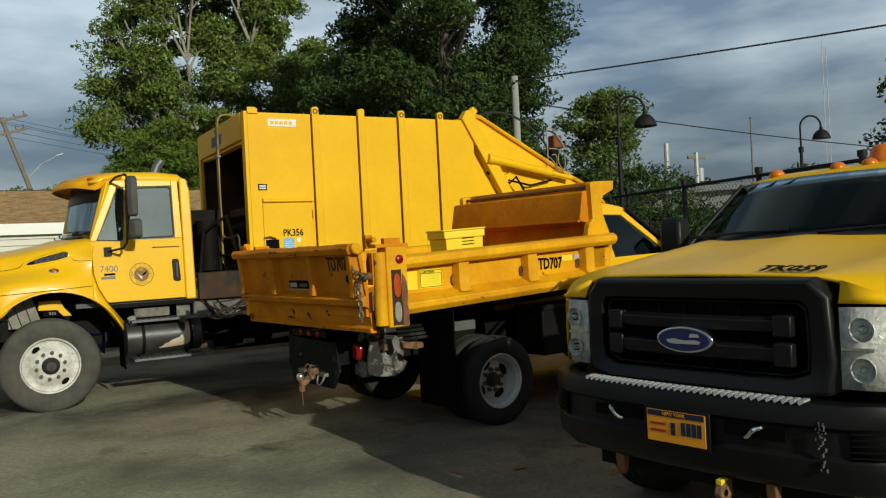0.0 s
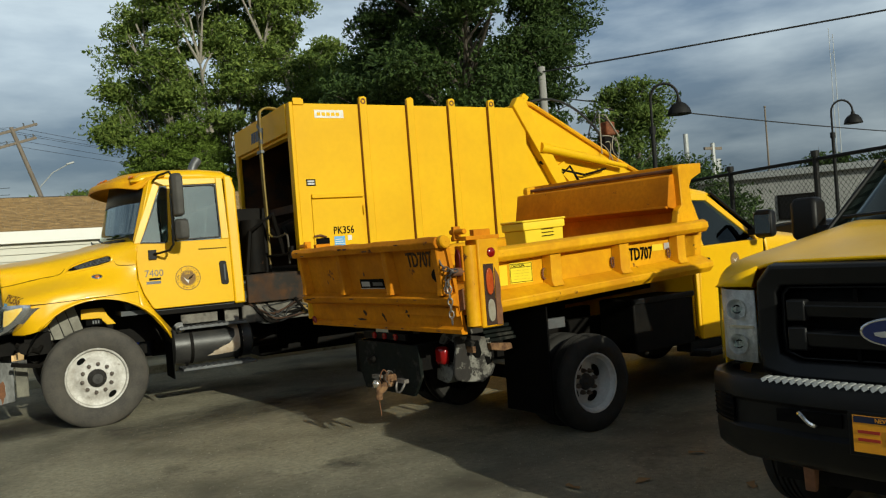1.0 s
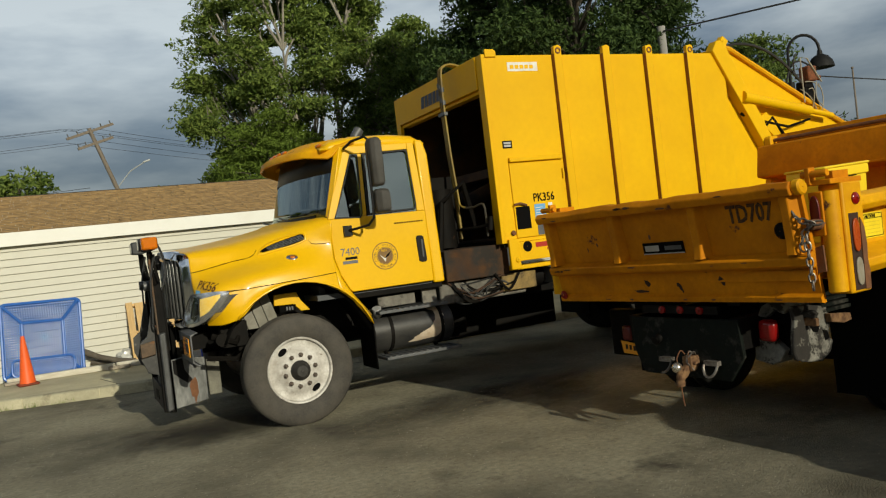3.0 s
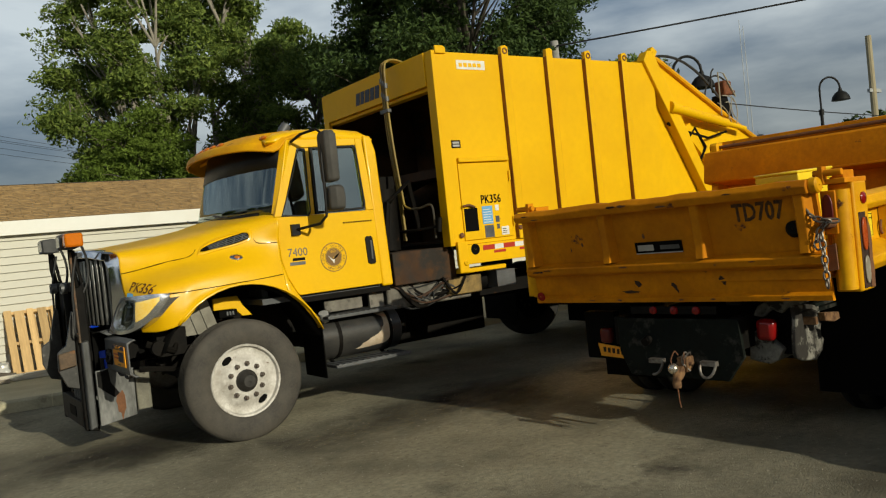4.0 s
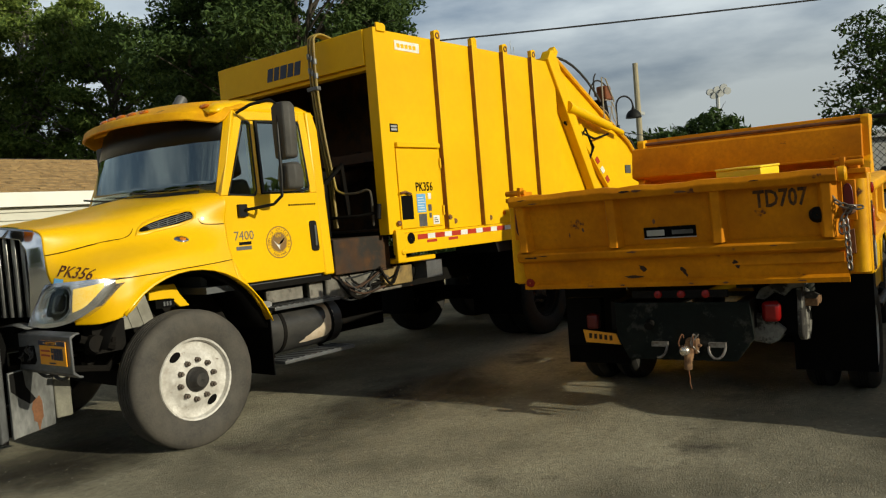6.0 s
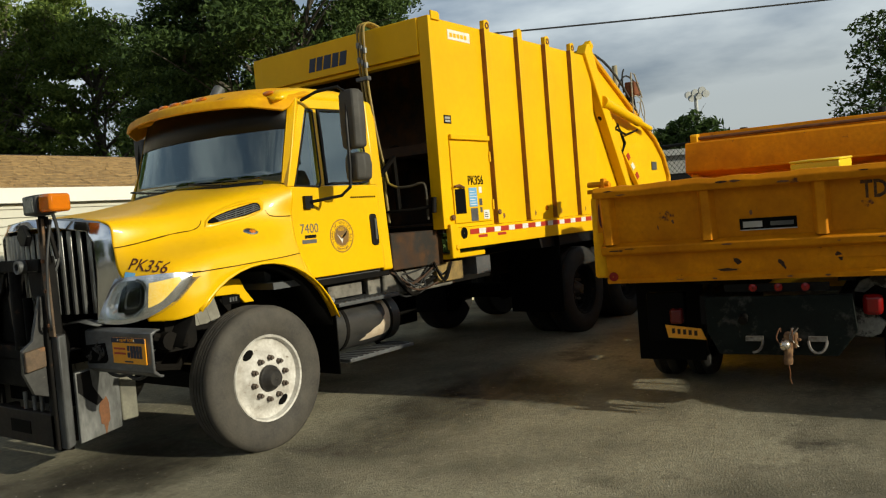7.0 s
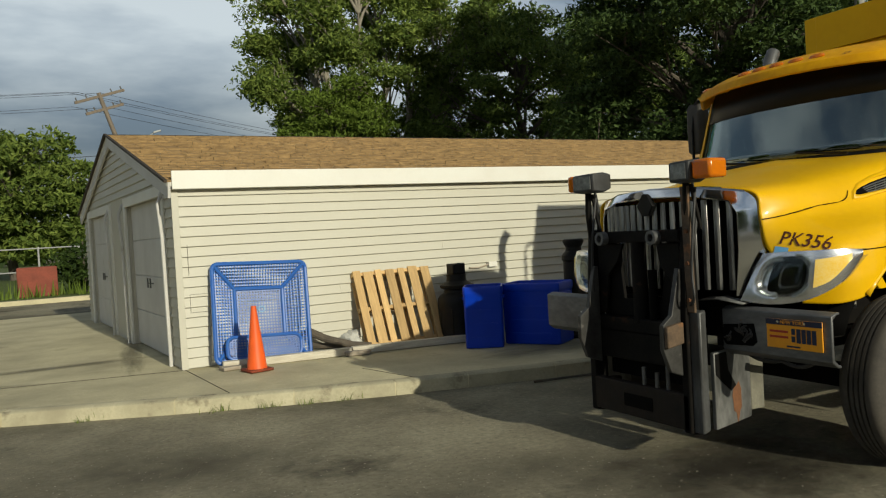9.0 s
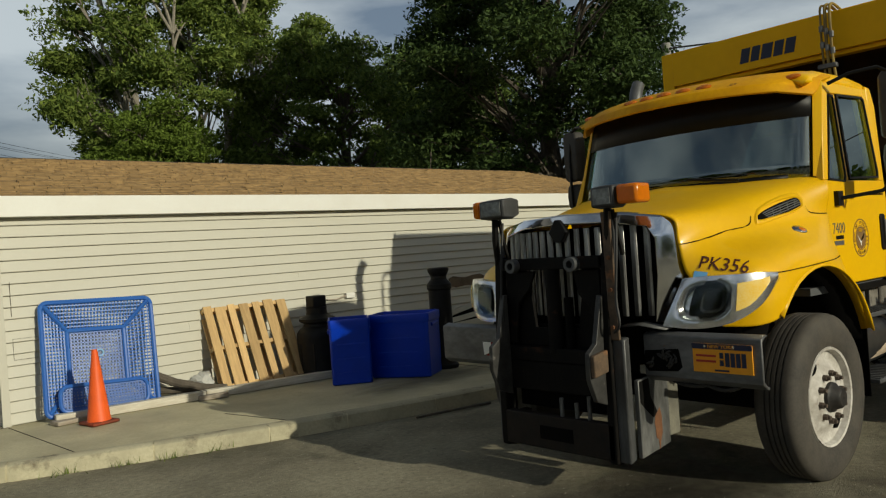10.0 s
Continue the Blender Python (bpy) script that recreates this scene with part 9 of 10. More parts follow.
def tree(name, label, base, height, blobs, material, seed, n_clumps, per=26, spread=0.42, size=0.13, trunk=0.28, split=0.22, group="", hollow=0.55, lean=(0, 0), pale=False, stems=0, flare=0.24):
    """A tapered trunk with limbs that reach into the blobs (x, y, z, r relative to the base), and a crown of leaf clumps."""
    rg = random.Random(seed)
    th = thing(name, label, "tree", pose(*base), group)
    top = height * 0.74
    wob = [Vector((rg.uniform(-1, 1), rg.uniform(-1, 1), 0)) * height * 0.022 for _ in range(7)]
    axis = smooth_line([Vector((0, 0, -0.1))] + [Vector((lean[0] * k / 6, lean[1] * k / 6, top * k / 6)) + wob[k] for k in range(1, 7)], 4)
    mt = M_PALEBARK if pale else M_BARK
    axes = [axis]
    bt = B()
    if stems:
        # a short bole that forks low into several rising, spreading stems
        fork = Vector((wob[1].x, wob[1].y, height * 0.15))
        tube(bt, [Vector((0, 0, -0.1)), fork * 0.5, fork], trunk * 1.25, 10, taper=trunk * 0.9)
        axes = []
        for k in range(stems):
            a, r = 2 * math.pi * (k + rg.uniform(-0.25, 0.25)) / stems, flare * height * rg.uniform(0.45, 1.0)
            end = Vector((r * math.cos(a), r * math.sin(a), height * rg.uniform(0.66, 0.82)))
            low = fork.lerp(end, 0.42) + Vector((math.cos(a), math.sin(a), 0)) * r * 0.22 + Vector((rg.uniform(-0.3, 0.3), rg.uniform(-0.3, 0.3), -0.4))
            high = fork.lerp(end, 0.72) + Vector((rg.uniform(-0.4, 0.4), rg.uniform(-0.4, 0.4), 0))
            ax = smooth_line([fork - Vector((0, 0, 0.15)), low, high, end], 6)
            tube(bt, ax, trunk * rg.uniform(0.5, 0.72), 8, taper=trunk * 0.12)
            axes.append(ax)
    else:
        tube(bt, axis, trunk * 1.15, 10, taper=trunk * 0.22)
    part("trunk", bt, mt, th)

    def trunk_at(z, c):
        axis = min(axes, key=lambda q: math.hypot(q[-1].x - c.x, q[-1].y - c.y))
        if stems:
            return min(axis, key=lambda q: abs(q.z - z))
        return axis[min(len(axis) - 1, max(0, round((z + 0.1) / (top + 0.1) * (len(axis) - 1))))]
    clumps = []
    tot = sum(b[3] ** 2 for b in blobs)
    bl = B()
    for bx, by, bz, br in blobs:
        c = Vector((bx, by, bz))
        reach = math.hypot(bx, by)
        za = min(top * 0.97, max(height * split, bz - reach * rg.uniform(0.45, 0.95) - 0.3))
        s0 = trunk_at(za, c)
        mid = s0.lerp(c, 0.55) + Vector((rg.uniform(-0.5, 0.5), rg.uniform(-0.5, 0.5), rg.uniform(0.1, 0.6)))
        limb = bez(s0, mid, c, 7)
        tube(bl, limb, trunk * (0.34 - 0.20 * za / height), 7, taper=trunk * 0.06)
        for k in range(6):
            d = Vector((rg.gauss(0, 1), rg.gauss(0, 1), rg.gauss(0.2, 0.7))).normalized()
            q = limb[rg.randint(3, 7)]
            e = c + d * br * rg.uniform(0.6, 0.95)
            tube(bl, bez(q, (q + e) / 2 + Vector((0, 0, 0.2)), e, 5), trunk * 0.11, 5, taper=0.010)
        for k in range(max(3, round(n_clumps * br ** 2 / tot))):
            d = Vector((rg.gauss(0, 1), rg.gauss(0, 1), rg.gauss(0, 1))).normalized()
            rr = br * (hollow + (1 - hollow) * rg.random() ** 0.6) * (0.86 + 0.30 * noise.noise(d * 1.7 + Vector((seed, bx, by))))
            clumps.append(tuple(c + Vector((d.x, d.y, d.z * 0.72)) * rr))
    tagged(part("branching", bl, mt, th), kind="stuff")
    crown = new("crown", leaves_mesh("crown", clumps, per, spread, size, material, seed))
    crown.parent = th
    return th


def spread_blobs(seed, n, rx, ry, z0, z1, r0, r1):
    rg = random.Random(seed)
    out = []
    for k in range(n):
        t = (k + 0.5) / n
        a = 2.4 * k + rg.uniform(-0.3, 0.3)
        z = z0 + (z1 - z0) * t
        w = math.sin(math.pi * (0.18 + 0.72 * t)) ** 0.8
        q = rg.uniform(0.45, 1.0)
        out.append((rx * w * q * math.cos(a), ry * w * q * math.sin(a), z, rg.uniform(r0, r1)))
    return out


tree("maple_tree", "tall leafy green maple with pale branches behind the garage", (9.9, 30.3, 0), 16, spread_blobs(5, 96, 6.0, 5.0, 3.0, 16.0, 0.8, 1.35), M_LEAF, 5, 1600, per=95, spread=0.44, size=0.112, trunk=0.34, split=0.18, hollow=0.1, pale=True, stems=6, flare=0.27)
tree("young_tree", "small light green tree behind the garage", (6.4, 26.2, 0), 7.6, spread_blobs(8, 16, 2.3, 1.9, 2.6, 7.2, 0.8, 1.2), M_LEAFL, 8, 420, per=60, spread=0.3, size=0.085, trunk=0.14, split=0.3)
tree("maple_tree", "dense dark green maple rising beside the garage", (13.0, 13.0, 0), 14, spread_blobs(12, 58, 4.4, 4.3, 2.8, 13.8, 1.0, 1.5), M_LEAFX, 12, 1750, per=100, spread=0.36, size=0.082, trunk=0.36, split=0.2, hollow=0.4)
tree("maple_tree", "leafy green maple behind the garage", (14.0, 25.2, 0), 10.4, spread_blobs(21, 40, 4.1, 4.1, 2.6, 10.2, 0.8, 1.25), M_LEAFM, 21, 560, per=70, spread=0.42, size=0.110, trunk=0.36, split=0.2, hollow=0.4)
tree("maple_tree", "broad dark green maple behind the garage", (21.5, 27.5, 0), 12, spread_blobs(25, 34, 4.4, 4.6, 2.6, 11.6, 1.0, 1.7), M_LEAFM, 25, 560, per=60, spread=0.46, size=0.14, trunk=0.36, split=0.2, hollow=0.4)
for k, (x, y, r, z) in enumerate(((13.4, 7.6, 1.7, 2.2), (15.6, 8.6, 1.9, 2.6), (17.2, 6.9, 1.4, 1.9), (11.4, 9.8, 1.8, 2.6), (18.6, 9.6, 1.9, 2.8), (13.9, 9.0, 1.6, 3.3), (15.0, 8.9, 1.4, 2.7))):
    tree("shrub", "dense dark green shrub beside the fence", (x, y, 0), z + r, [(0, 0, z, r), (0.5, 0.3, z * 0.6, r * 0.9), (-0.5, -0.2, z * 0.5, r * 0.9), (0.1, -0.4, z * 0.35, r * 0.8)], M_LEAFX, 40 + k, 150, per=50, spread=0.3, size=0.08, trunk=0.08, split=0.2, group="shrubs by the fence")
tree("young_tree", "light green tree beside the lamp post", (18.5, 11.5, 0), 6.6, spread_blobs(31, 12, 1.3, 1.3, 3.2, 6.4, 0.6, 1.0), M_LEAFM, 31, 300, per=50, spread=0.26, size=0.075, trunk=0.14, split=0.3)
tree("young_tree", "small dark green street tree", (13.2, -2.6, 0), 4.9, spread_blobs(33, 9, 0.9, 0.9, 2.7, 4.4, 0.45, 0.75), M_LEAFD, 33, 150, per=44, spread=0.2, size=0.055, trunk=0.08, split=0.45)
far_a = tree("maple_tree", "green tree across the street", (-5.3, 47.0, 0), 9.0, spread_blobs(51, 20, 4.0, 4.0, 1.8, 7.6, 1.3, 2.0), M_LEAF, 51, 520, per=44, spread=0.5, size=0.19, trunk=0.25, split=0.2, group="trees across the street")
for x, y, s, a in ((-12.5, 50.0, 1.0, 40), (-21.0, 46.0, 1.1, 130), (4.5, 62.0, 0.95, 200), (-31.0, 38.0, 1.2, 80)):
    copy_thing(far_a, pose(x, y, 0, 0, 0, a) @ Matrix.Scale(s, 4))
# trees out of view, added for glass reflections and to cut low sky light
far_c = tree("maple_tree", "unseen green tree at the edge of the yard", (-40.0, 22.0, 0), 10.5, spread_blobs(53, 16, 4.8, 4.8, 2.0, 9.2, 1.6, 2.4), M_LEAF, 53, 300, per=28, spread=0.65, size=0.33, trunk=0.25, split=0.2, group="trees round the yard")
for x, y, s, a in ((-42.0, 10.0, 1.1, 150), (-44.0, -4.0, 1.15, 260), (-43.0, -18.0, 1.25, 20), (-38.0, -32.0, 1.35, 75), (-28.0, -43.0, 1.25, 200), (-17.0, -50.0, 1.1, 310), (-6.0, -53.0, 0.95, 40), (5.0, -55.0, 0.92, 220), (15.0, -53.0, 1.1, 300), (25.0, -48.0, 1.35, 120), (34.0, -40.0, 1.4, 190), (40.0, -29.0, 1.25, 350), (45.0, -16.0, 0.85, 80)):
    copy_thing(far_c, pose(x, y, 0, 0, 0, a) @ Matrix.Scale(s, 4))
far_b = tree("maple_tree", "dark green tree beyond the yard", (52.0, 15.0, 0), 8.0, spread_blobs(61, 13, 3.6, 3.6, 2.4, 6.6, 1.2, 1.9), M_LEAFD, 61, 260, per=28, spread=0.5, size=0.25, trunk=0.25, split=0.2, group="trees beyond the yard")
for x, y, s, a in ((45.0, 8.0, 0.62, 30), (59.0, 24.0, 1.0, 100), (40.0, 41.0, 0.8, 60), (47.0, 37.0, 0.78, 160), (54.0, 40.0, 0.9, 220), (61.0, 33.0, 0.95, 300), (66.0, 24.0, 0.9, 20), (33.0, 44.0, 0.8, 250), (27.0, 36.0, 0.95, 10)):
    copy_thing(far_b, pose(x, y, 0, 0, 0, a) @ Matrix.Scale(s, 4))
# distant woods to the horizon
rg = np.random.default_rng(9)
cl = []
for k in range(1500):
    a = rg.uniform(-0.5, 2.6)
    d = rg.uniform(95, 150)
    cl.append((d * math.sin(a), d * math.cos(a), rg.uniform(0.4, 1.0) * (5.0 + 2.0 * math.sin(a * 9) + 1.2 * math.sin(a * 31))))
woods = tagged(new("distant_woods", leaves_mesh("distant_woods", cl, 16, 1.3, 1.1, M_LEAFD, 9)), "distant line of dark green woods", "woods", "", "stuff")

# ---- across the street ----
bm = B()
prism(bm, [(-60, 25.4), (8, 24.2), (40, 60), (40, 110), (-60, 110)], "z", -0.05, 0.11)
setting("verge", bm, M_GRASS, "rough grass verge across the street", bevel=0.02)
bm = B()
prism(bm, [(-60, 25.1), (8, 23.9), (8, 24.2), (-60, 25.4)], "z", -0.05, 0.14)
setting("far_kerb", bm, M_CONC, "pale concrete kerb of the street", bevel=0.02)
rg = random.Random(2)
bm = B()
for k in range(700):
    x, y = rg.uniform(-9, 2), rg.uniform(25.6, 27.5)
    h = rg.uniform(0.15, 0.6)
    a = rg.uniform(0, 6.28)
    dx, dy = 0.03 * math.cos(a), 0.03 * math.sin(a)
    vs = [bm.verts.new(p) for p in ((x - dx, y - dy, 0.1), (x + dx, y + dy, 0.1), (x + rg.uniform(-0.12, 0.12), y + rg.uniform(-0.1, 0.1), 0.1 + h))]
    bm.faces.new(vs)
tagged(part("tall_grass", bm, M_LEAFL, None), "uncut tall grass on the verge", "grass", "", "stuff")
bm = box(B(), (-5.0, 26.4, 0.1), (-3.8, 27.4, 1.08))
M_BRICKR = mat("dull_red_brick", (0.26, 0.07, 0.045), 0.85, dark=(0.16, 0.045, 0.03), amount=0.9, scale=3, fine=18, bump=0.004, bump_scale=20)
solo("planter", bm, M_BRICKR, "dull red brick planter on the verge", "planter", bevel=0.04)
fence_l = thing("fence", "low grey wire fence across the street", "fence", pose(0, 0, 0))
for k in range(8):
    part("post", cyl(B(), (-9.5 + k * 1.3, 28.4, 0.05), (-9.5 + k * 1.3, 28.4, 1.75), 0.035, 8), M_POLEG, fence_l)
for z in (0.9, 1.7):
    part("rail", cyl(B(), (-9.5, 28.4, z), (-0.4, 28.4, z), 0.025, 6), M_POLEG, fence_l)
tree("shrub", "round green shrub on the verge", (-2.9, 27.4, 0.1), 2.4, [(0, 0, 1.1, 1.1), (0.5, 0.2, 0.8, 0.9), (-0.4, 0, 0.7, 0.8)], M_LEAFD, 71, 80, per=30, spread=0.25, size=0.10, trunk=0.06)

# ---- poles, lamps and cables ----
up = thing("utility_pole", "weathered wooden utility pole with crossarms", "utility pole", pose(6.0, 70, 0, 0, -18, 10))
part("pole", cyl(B(), (0, 0, -0.2), (0, 0, 15.3), 0.24, 12, r2=0.17), M_POLEW, up)
for z, L in ((14.9, 2.1), (13.8, 1.6)):
    arm = part("crossarm", box(B(), (-L, -0.1, z), (L, 0.1, z + 0.22)), M_POLEW, up)
    for x in (-0.9, -0.5, 0.5, 0.9):
        part("insulator", cyl(B(), (x * L, 0, z + 0.22), (x * L, 0, z + 0.5), 0.06, 8), M_GREYST, arm)
part("lamp_arm", tube(B(), [(0, 0, 9.6), (1.6, -0.3, 10.6), (3.0, -0.5, 10.9)], 0.05, 6), M_POLEG, up)
part("lamp_head", box(B(), (2.9, -0.65, 10.85), (3.6, -0.4, 11.02)), M_POLEG, up, bevel=0.05)


def cable(name, a, b, sag, r, n=16, label="thin black overhead cable against the sky"):
    a, b = Vector(a), Vector(b)
    pts = [a.lerp(b, k / n) - Vector((0, 0, sag * 4 * (k / n) * (1 - k / n))) for k in range(n + 1)]
    return solo(name, tube(B(), pts, r, 6), M_WIRE, label, "cable")


for k, (dx, z) in enumerate(((-1.7, 14.7), (-0.9, 14.7), (0.9, 14.7), (1.5, 13.5), (-1.3, 13.5))):
    cable("overhead_cable", (1.4 + dx - 0.7, 70, z), (-75 + dx, 74 + k, z - 1), 1.2, 0.014)
    cable("overhead_cable", (1.4 + dx - 0.7, 70, z), (70 + dx, 112, z - 1.5), 1.6, 0.016)
for k in range(3):
    cable("overhead_cable", (0.9, 70, 9.4 - 0.6 * k), (-70, 66, 9 - 0.6 * k), 1.2, 0.022)
cable("overhead_cable", (12.9, 9.1, 6.2), (26.0, -10.5, 6.6), 0.12, 0.022)
cable("overhead_cable", (16.0, 20.4, 8.5), (62.0, 17.8, 5.6), 0.5, 0.03)
solo("wooden_pole", cyl(B(), (12.95, 9.15, 0), (12.95, 9.15, 6.35), 0.12, 12, r2=0.11), mat("grey_pole", (0.32, 0.31, 0.29), 0.85, amount=0.6, scale=3, stretch=(3, 3, 0.3)), "weathered grey pole beside the dark tree", "pole")


def goose_lamp(x, y, z, turn, arch):
    th = thing("street_lamp", "black gooseneck lamp with a bell-shaped shade", "street lamp", pose(x, y, 0, 0, 0, turn), "gooseneck lamps")
    part("post", cyl(B(), (0, 0, 0), (0, 0, z - 0.9), 0.075, 12, r2=0.055), M_CASTD, th)
    part("collar", cyl(B(), (0, 0, z - 1.0), (0, 0, z - 0.8), 0.085, 12), M_CASTD, th)
    pts = [(0, 0, z - 0.9), (0, 0, z - 0.1)] + [(arch - arch * math.cos(a), 0, z - 0.1 + arch * 1.1 * math.sin(a)) for a in [math.pi * k / 10 for k in range(1, 11)]] + [(2 * arch, 0, z - 0.2)]
    part("gooseneck", tube(B(), pts, 0.035, 8), M_CASTD, th)
    bm = lathe(B(), [(0.05, 0.0), (0.07, 0.1), (0.18, 0.16), (0.27, 0.28), (0.31, 0.42), (0.30, 0.43), (0.004, 0.40)], (2 * arch, 0, z - 0.12), (0, 0, -1), 20)
    part("shade", bm, M_CASTD, th)
    return th


goose_lamp(14.45, 6.55, 5.05, -35, 0.36)
goose_lamp(25.0, 8.6, 5.25, -35, 0.36)
solo("metal_post", cyl(B(), (33.3, 23.1, 0), (33.3, 23.1, 6.7), 0.14, 10), M_POLEG, "pale galvanised metal post standing far off", "post")
fp = thing("utility_pole", "distant utility pole with a transformer", "utility pole", pose(46.5, 32.9, 0))
part("pole", cyl(B(), (0, 0, 0), (0, 0, 7.6), 0.16, 8), M_POLEG, fp)
part("crossarm", box(B(), (-0.9, -0.08, 7.1), (0.9, 0.08, 7.3)), M_POLEW, fp)
part("transformer", cyl(B(), (0.35, 0, 5.4), (0.35, 0, 6.4), 0.28, 12), M_POLEG, fp)
wp = thing("utility_pole", "tall wooden pole with a small bracket", "utility pole", pose(55.8, 21.7, 0))
part("pole", cyl(B(), (0, 0, 0), (0, 0, 12.2), 0.26, 10, r2=0.20), mat("tan_pole", (0.36, 0.31, 0.2), 0.85, amount=0.6, scale=3), wp)
part("bracket", box(B(), (-0.6, -0.1, 8.2), (1.0, 0.1, 8.45)), M_POLEG, wp)
sl = thing("floodlight_mast", "tall mast with a cluster of floodlights", "floodlight", pose(58.0, 16.2, 0))
part("mast", cyl(B(), (0, 0, 0), (0, 0, 9.2), 0.15, 8), M_POLEG, sl)
for k in range(6):
    part("floodlight", cyl(B(), (-1.0 + 0.4 * k, 0.4 * k - 1.0, 9.1 + 0.35 * (k % 2)), (-1.2 + 0.4 * k, 0.4 * k - 1.2, 9.05 + 0.35 * (k % 2)), 0.24, 12, r2=0.28), M_POLEG, sl)
am = thing("radio_mast", "thin grey radio mast standing far off", "mast", pose(210.0, 132.2, 0))
for dx, h in ((-0.35, 54.5), (0.35, 52.5)):
    part("mast_leg", cyl(B(), (dx, -1.4 * dx, 0), (dx * 0.8, -1.1 * dx, h), 0.13, 6, r2=0.08), M_POLEG, am)
for k in range(13):
    part("brace", cyl(B(), (-0.33, 0.45, 2 + 4 * k), (0.33, -0.45, 4 + 4 * k), 0.03, 4), M_POLEG, am)
np_ = thing("flagpole", "thin dark bare flagpole far beyond the fence", "flagpole", pose(62.1, 40.3, 0))
part("pole", cyl(B(), (0, 0, 0), (0, 0, 11.9), 0.11, 8, r2=0.07), M_POLEW, np_)
part("finial", lathe(B(), [(0.004, 0), (0.12, 0.06), (0.12, 0.16), (0.004, 0.22)], (0, 0, 11.88), (0, 0, 1), 10), M_POLEW, np_)

# ---- fence and what is behind it ----
fA, fB = Vector((14.0, 9.2, 0)), Vector((9.1, -9.5, 0))
fe = thing("chain_link_fence", "black chain-link fence with slatted lower rail", "fence", pose(0, 0, 0))
n = 9
for k in range(n):
    p = fA.lerp(fB, k / (n - 1))
    pst = part("post", cyl(B(), p, p + Vector((0, 0, 2.62)), 0.05, 10), M_CASTD, fe)
    bm = cyl(B(), p + Vector((0, 0, 2.60)), p + Vector((0, 0, 2.70)), 0.07, 10)
    part("post_cap", bm, M_CASTD, pst)
for z in (2.55, 1.45, 0.1):
    part("rail", cyl(B(), fA + Vector((0, 0, z)), fB + Vector((0, 0, z)), 0.032, 8), M_CASTD, fe)
bm = B()
L = (fB - fA).length
d = (fB - fA).normalized()
m_ = 0.11
for k in range(int((L + 2.5) / m_)):
    for sg in (1, -1):
        s0 = k * m_ - 2.45 if sg > 0 else k * m_
        a0, z0, a1, z1 = s0, 0.1, s0 + sg * 2.45, 2.55
        t0, t1 = 0.0, 1.0
        if a0 < 0:
            t0 = (0 - a0) / (a1 - a0)
        if a1 > L:
            t1 = (L - a0) / (a1 - a0)
        if a1 < 0:
            t1 = (0 - a0) / (a1 - a0)
        if a0 > L:
            t0 = (L - a0) / (a1 - a0)
        if t1 - t0 < 0.02:
            continue
        p = fA + d * (a0 + (a1 - a0) * t0) + Vector((0, 0, z0 + (z1 - z0) * t0))
        q = fA + d * (a0 + (a1 - a0) * t1) + Vector((0, 0, z0 + (z1 - z0) * t1))
        w = Vector((0, 0, 0.006))
        vs = [bm.verts.new(c) for c in (p - w, q - w, q + w, p + w)]
        bm.faces.new(vs)
net = part("wire_mesh", bm, M_CASTD, fe, "black wire netting")
tagged(net, kind="stuff")
# low industrial building beyond the fence
M_BLD = mat("pale_grey_cladding", (0.36, 0.36, 0.34), 0.8, dark=(0.26, 0.26, 0.25), amount=0.6, scale=0.6, fine=8)
bld = thing("warehouse", "long low pale grey warehouse with a dark roof edge", "warehouse", pose(30, 20.5, 0, 0, 0, -62))
part("wall", box(B(), (-2, 0, 0), (34, 12, 3.6)), M_BLD, bld)
part("roof_edge", box(B(), (-2.2, -0.3, 3.6), (34.2, 12.3, 3.9)), M_POLEG, bld)
for k in range(9):
    w = part("window", box(B(), (1 + 3.5 * k, -0.06, 1.5), (2.7 + 3.5 * k, -0.01, 2.7)), M_DARK, bld)
    part("pane", box(B(), (1.1 + 3.5 * k, -0.08, 1.6), (2.6 + 3.5 * k, -0.062, 2.6)), M_BLACK, w)
for k in range(70):
    part("panel_rib", box(B(), (-1.7 + 0.5 * k, -0.045, 0.1), (-1.62 + 0.5 * k, -0.004, 1.4)), M_BLD, bld)
# dark car behind the dump truck
car = thing("car", "dark parked car behind the trucks", "car", pose(8.9, -1.9, 0, 0, 0, 75))
M_CAR = mat("dark_car_paint", (0.018, 0.02, 0.024), 0.25, amount=0.3, coat=0.8)
rows = []
for x, zb, zt, w in ((-2.2, 0.45, 0.75, 0.75), (-2.1, 0.3, 0.95, 0.86), (-1.3, 0.25, 1.02, 0.9), (0.0, 0.25, 1.0, 0.92), (1.2, 0.25, 0.96, 0.9), (2.1, 0.3, 0.85, 0.84), (2.25, 0.45, 0.68, 0.7)):
    rows.append([(x, -w, zb), (x, -w * 1.02, (zb + zt) / 2), (x, -w * 0.93, zt), (x, w * 0.93, zt), (x, w * 1.02, (zb + zt) / 2), (x, w, zb)])
part("body", loft(B(), rows, closed=True, caps=True), M_CAR, car, bevel=0.03)
rows = [[(x, -w, z0), (x2, -w * 0.78, z1), (x2, w * 0.78, z1), (x, w, z0)] for x, x2, w, z0, z1 in ((-1.7, -1.15, 0.82, 0.98, 1.45), (-0.4, -0.4, 0.85, 1.0, 1.52), (0.95, 0.45, 0.83, 0.97, 1.46))]
part("greenhouse", loft(B(), rows, closed=True, caps=True), M_BLACK, car, bevel=0.03)
rows = [[(x, -0.62, z), (x, 0.62, z)] for x, z in ((-1.15, 1.46), (-0.4, 1.535), (0.45, 1.47))]
part("roof", loft(B(), rows), M_CAR, car, solid=0.03)
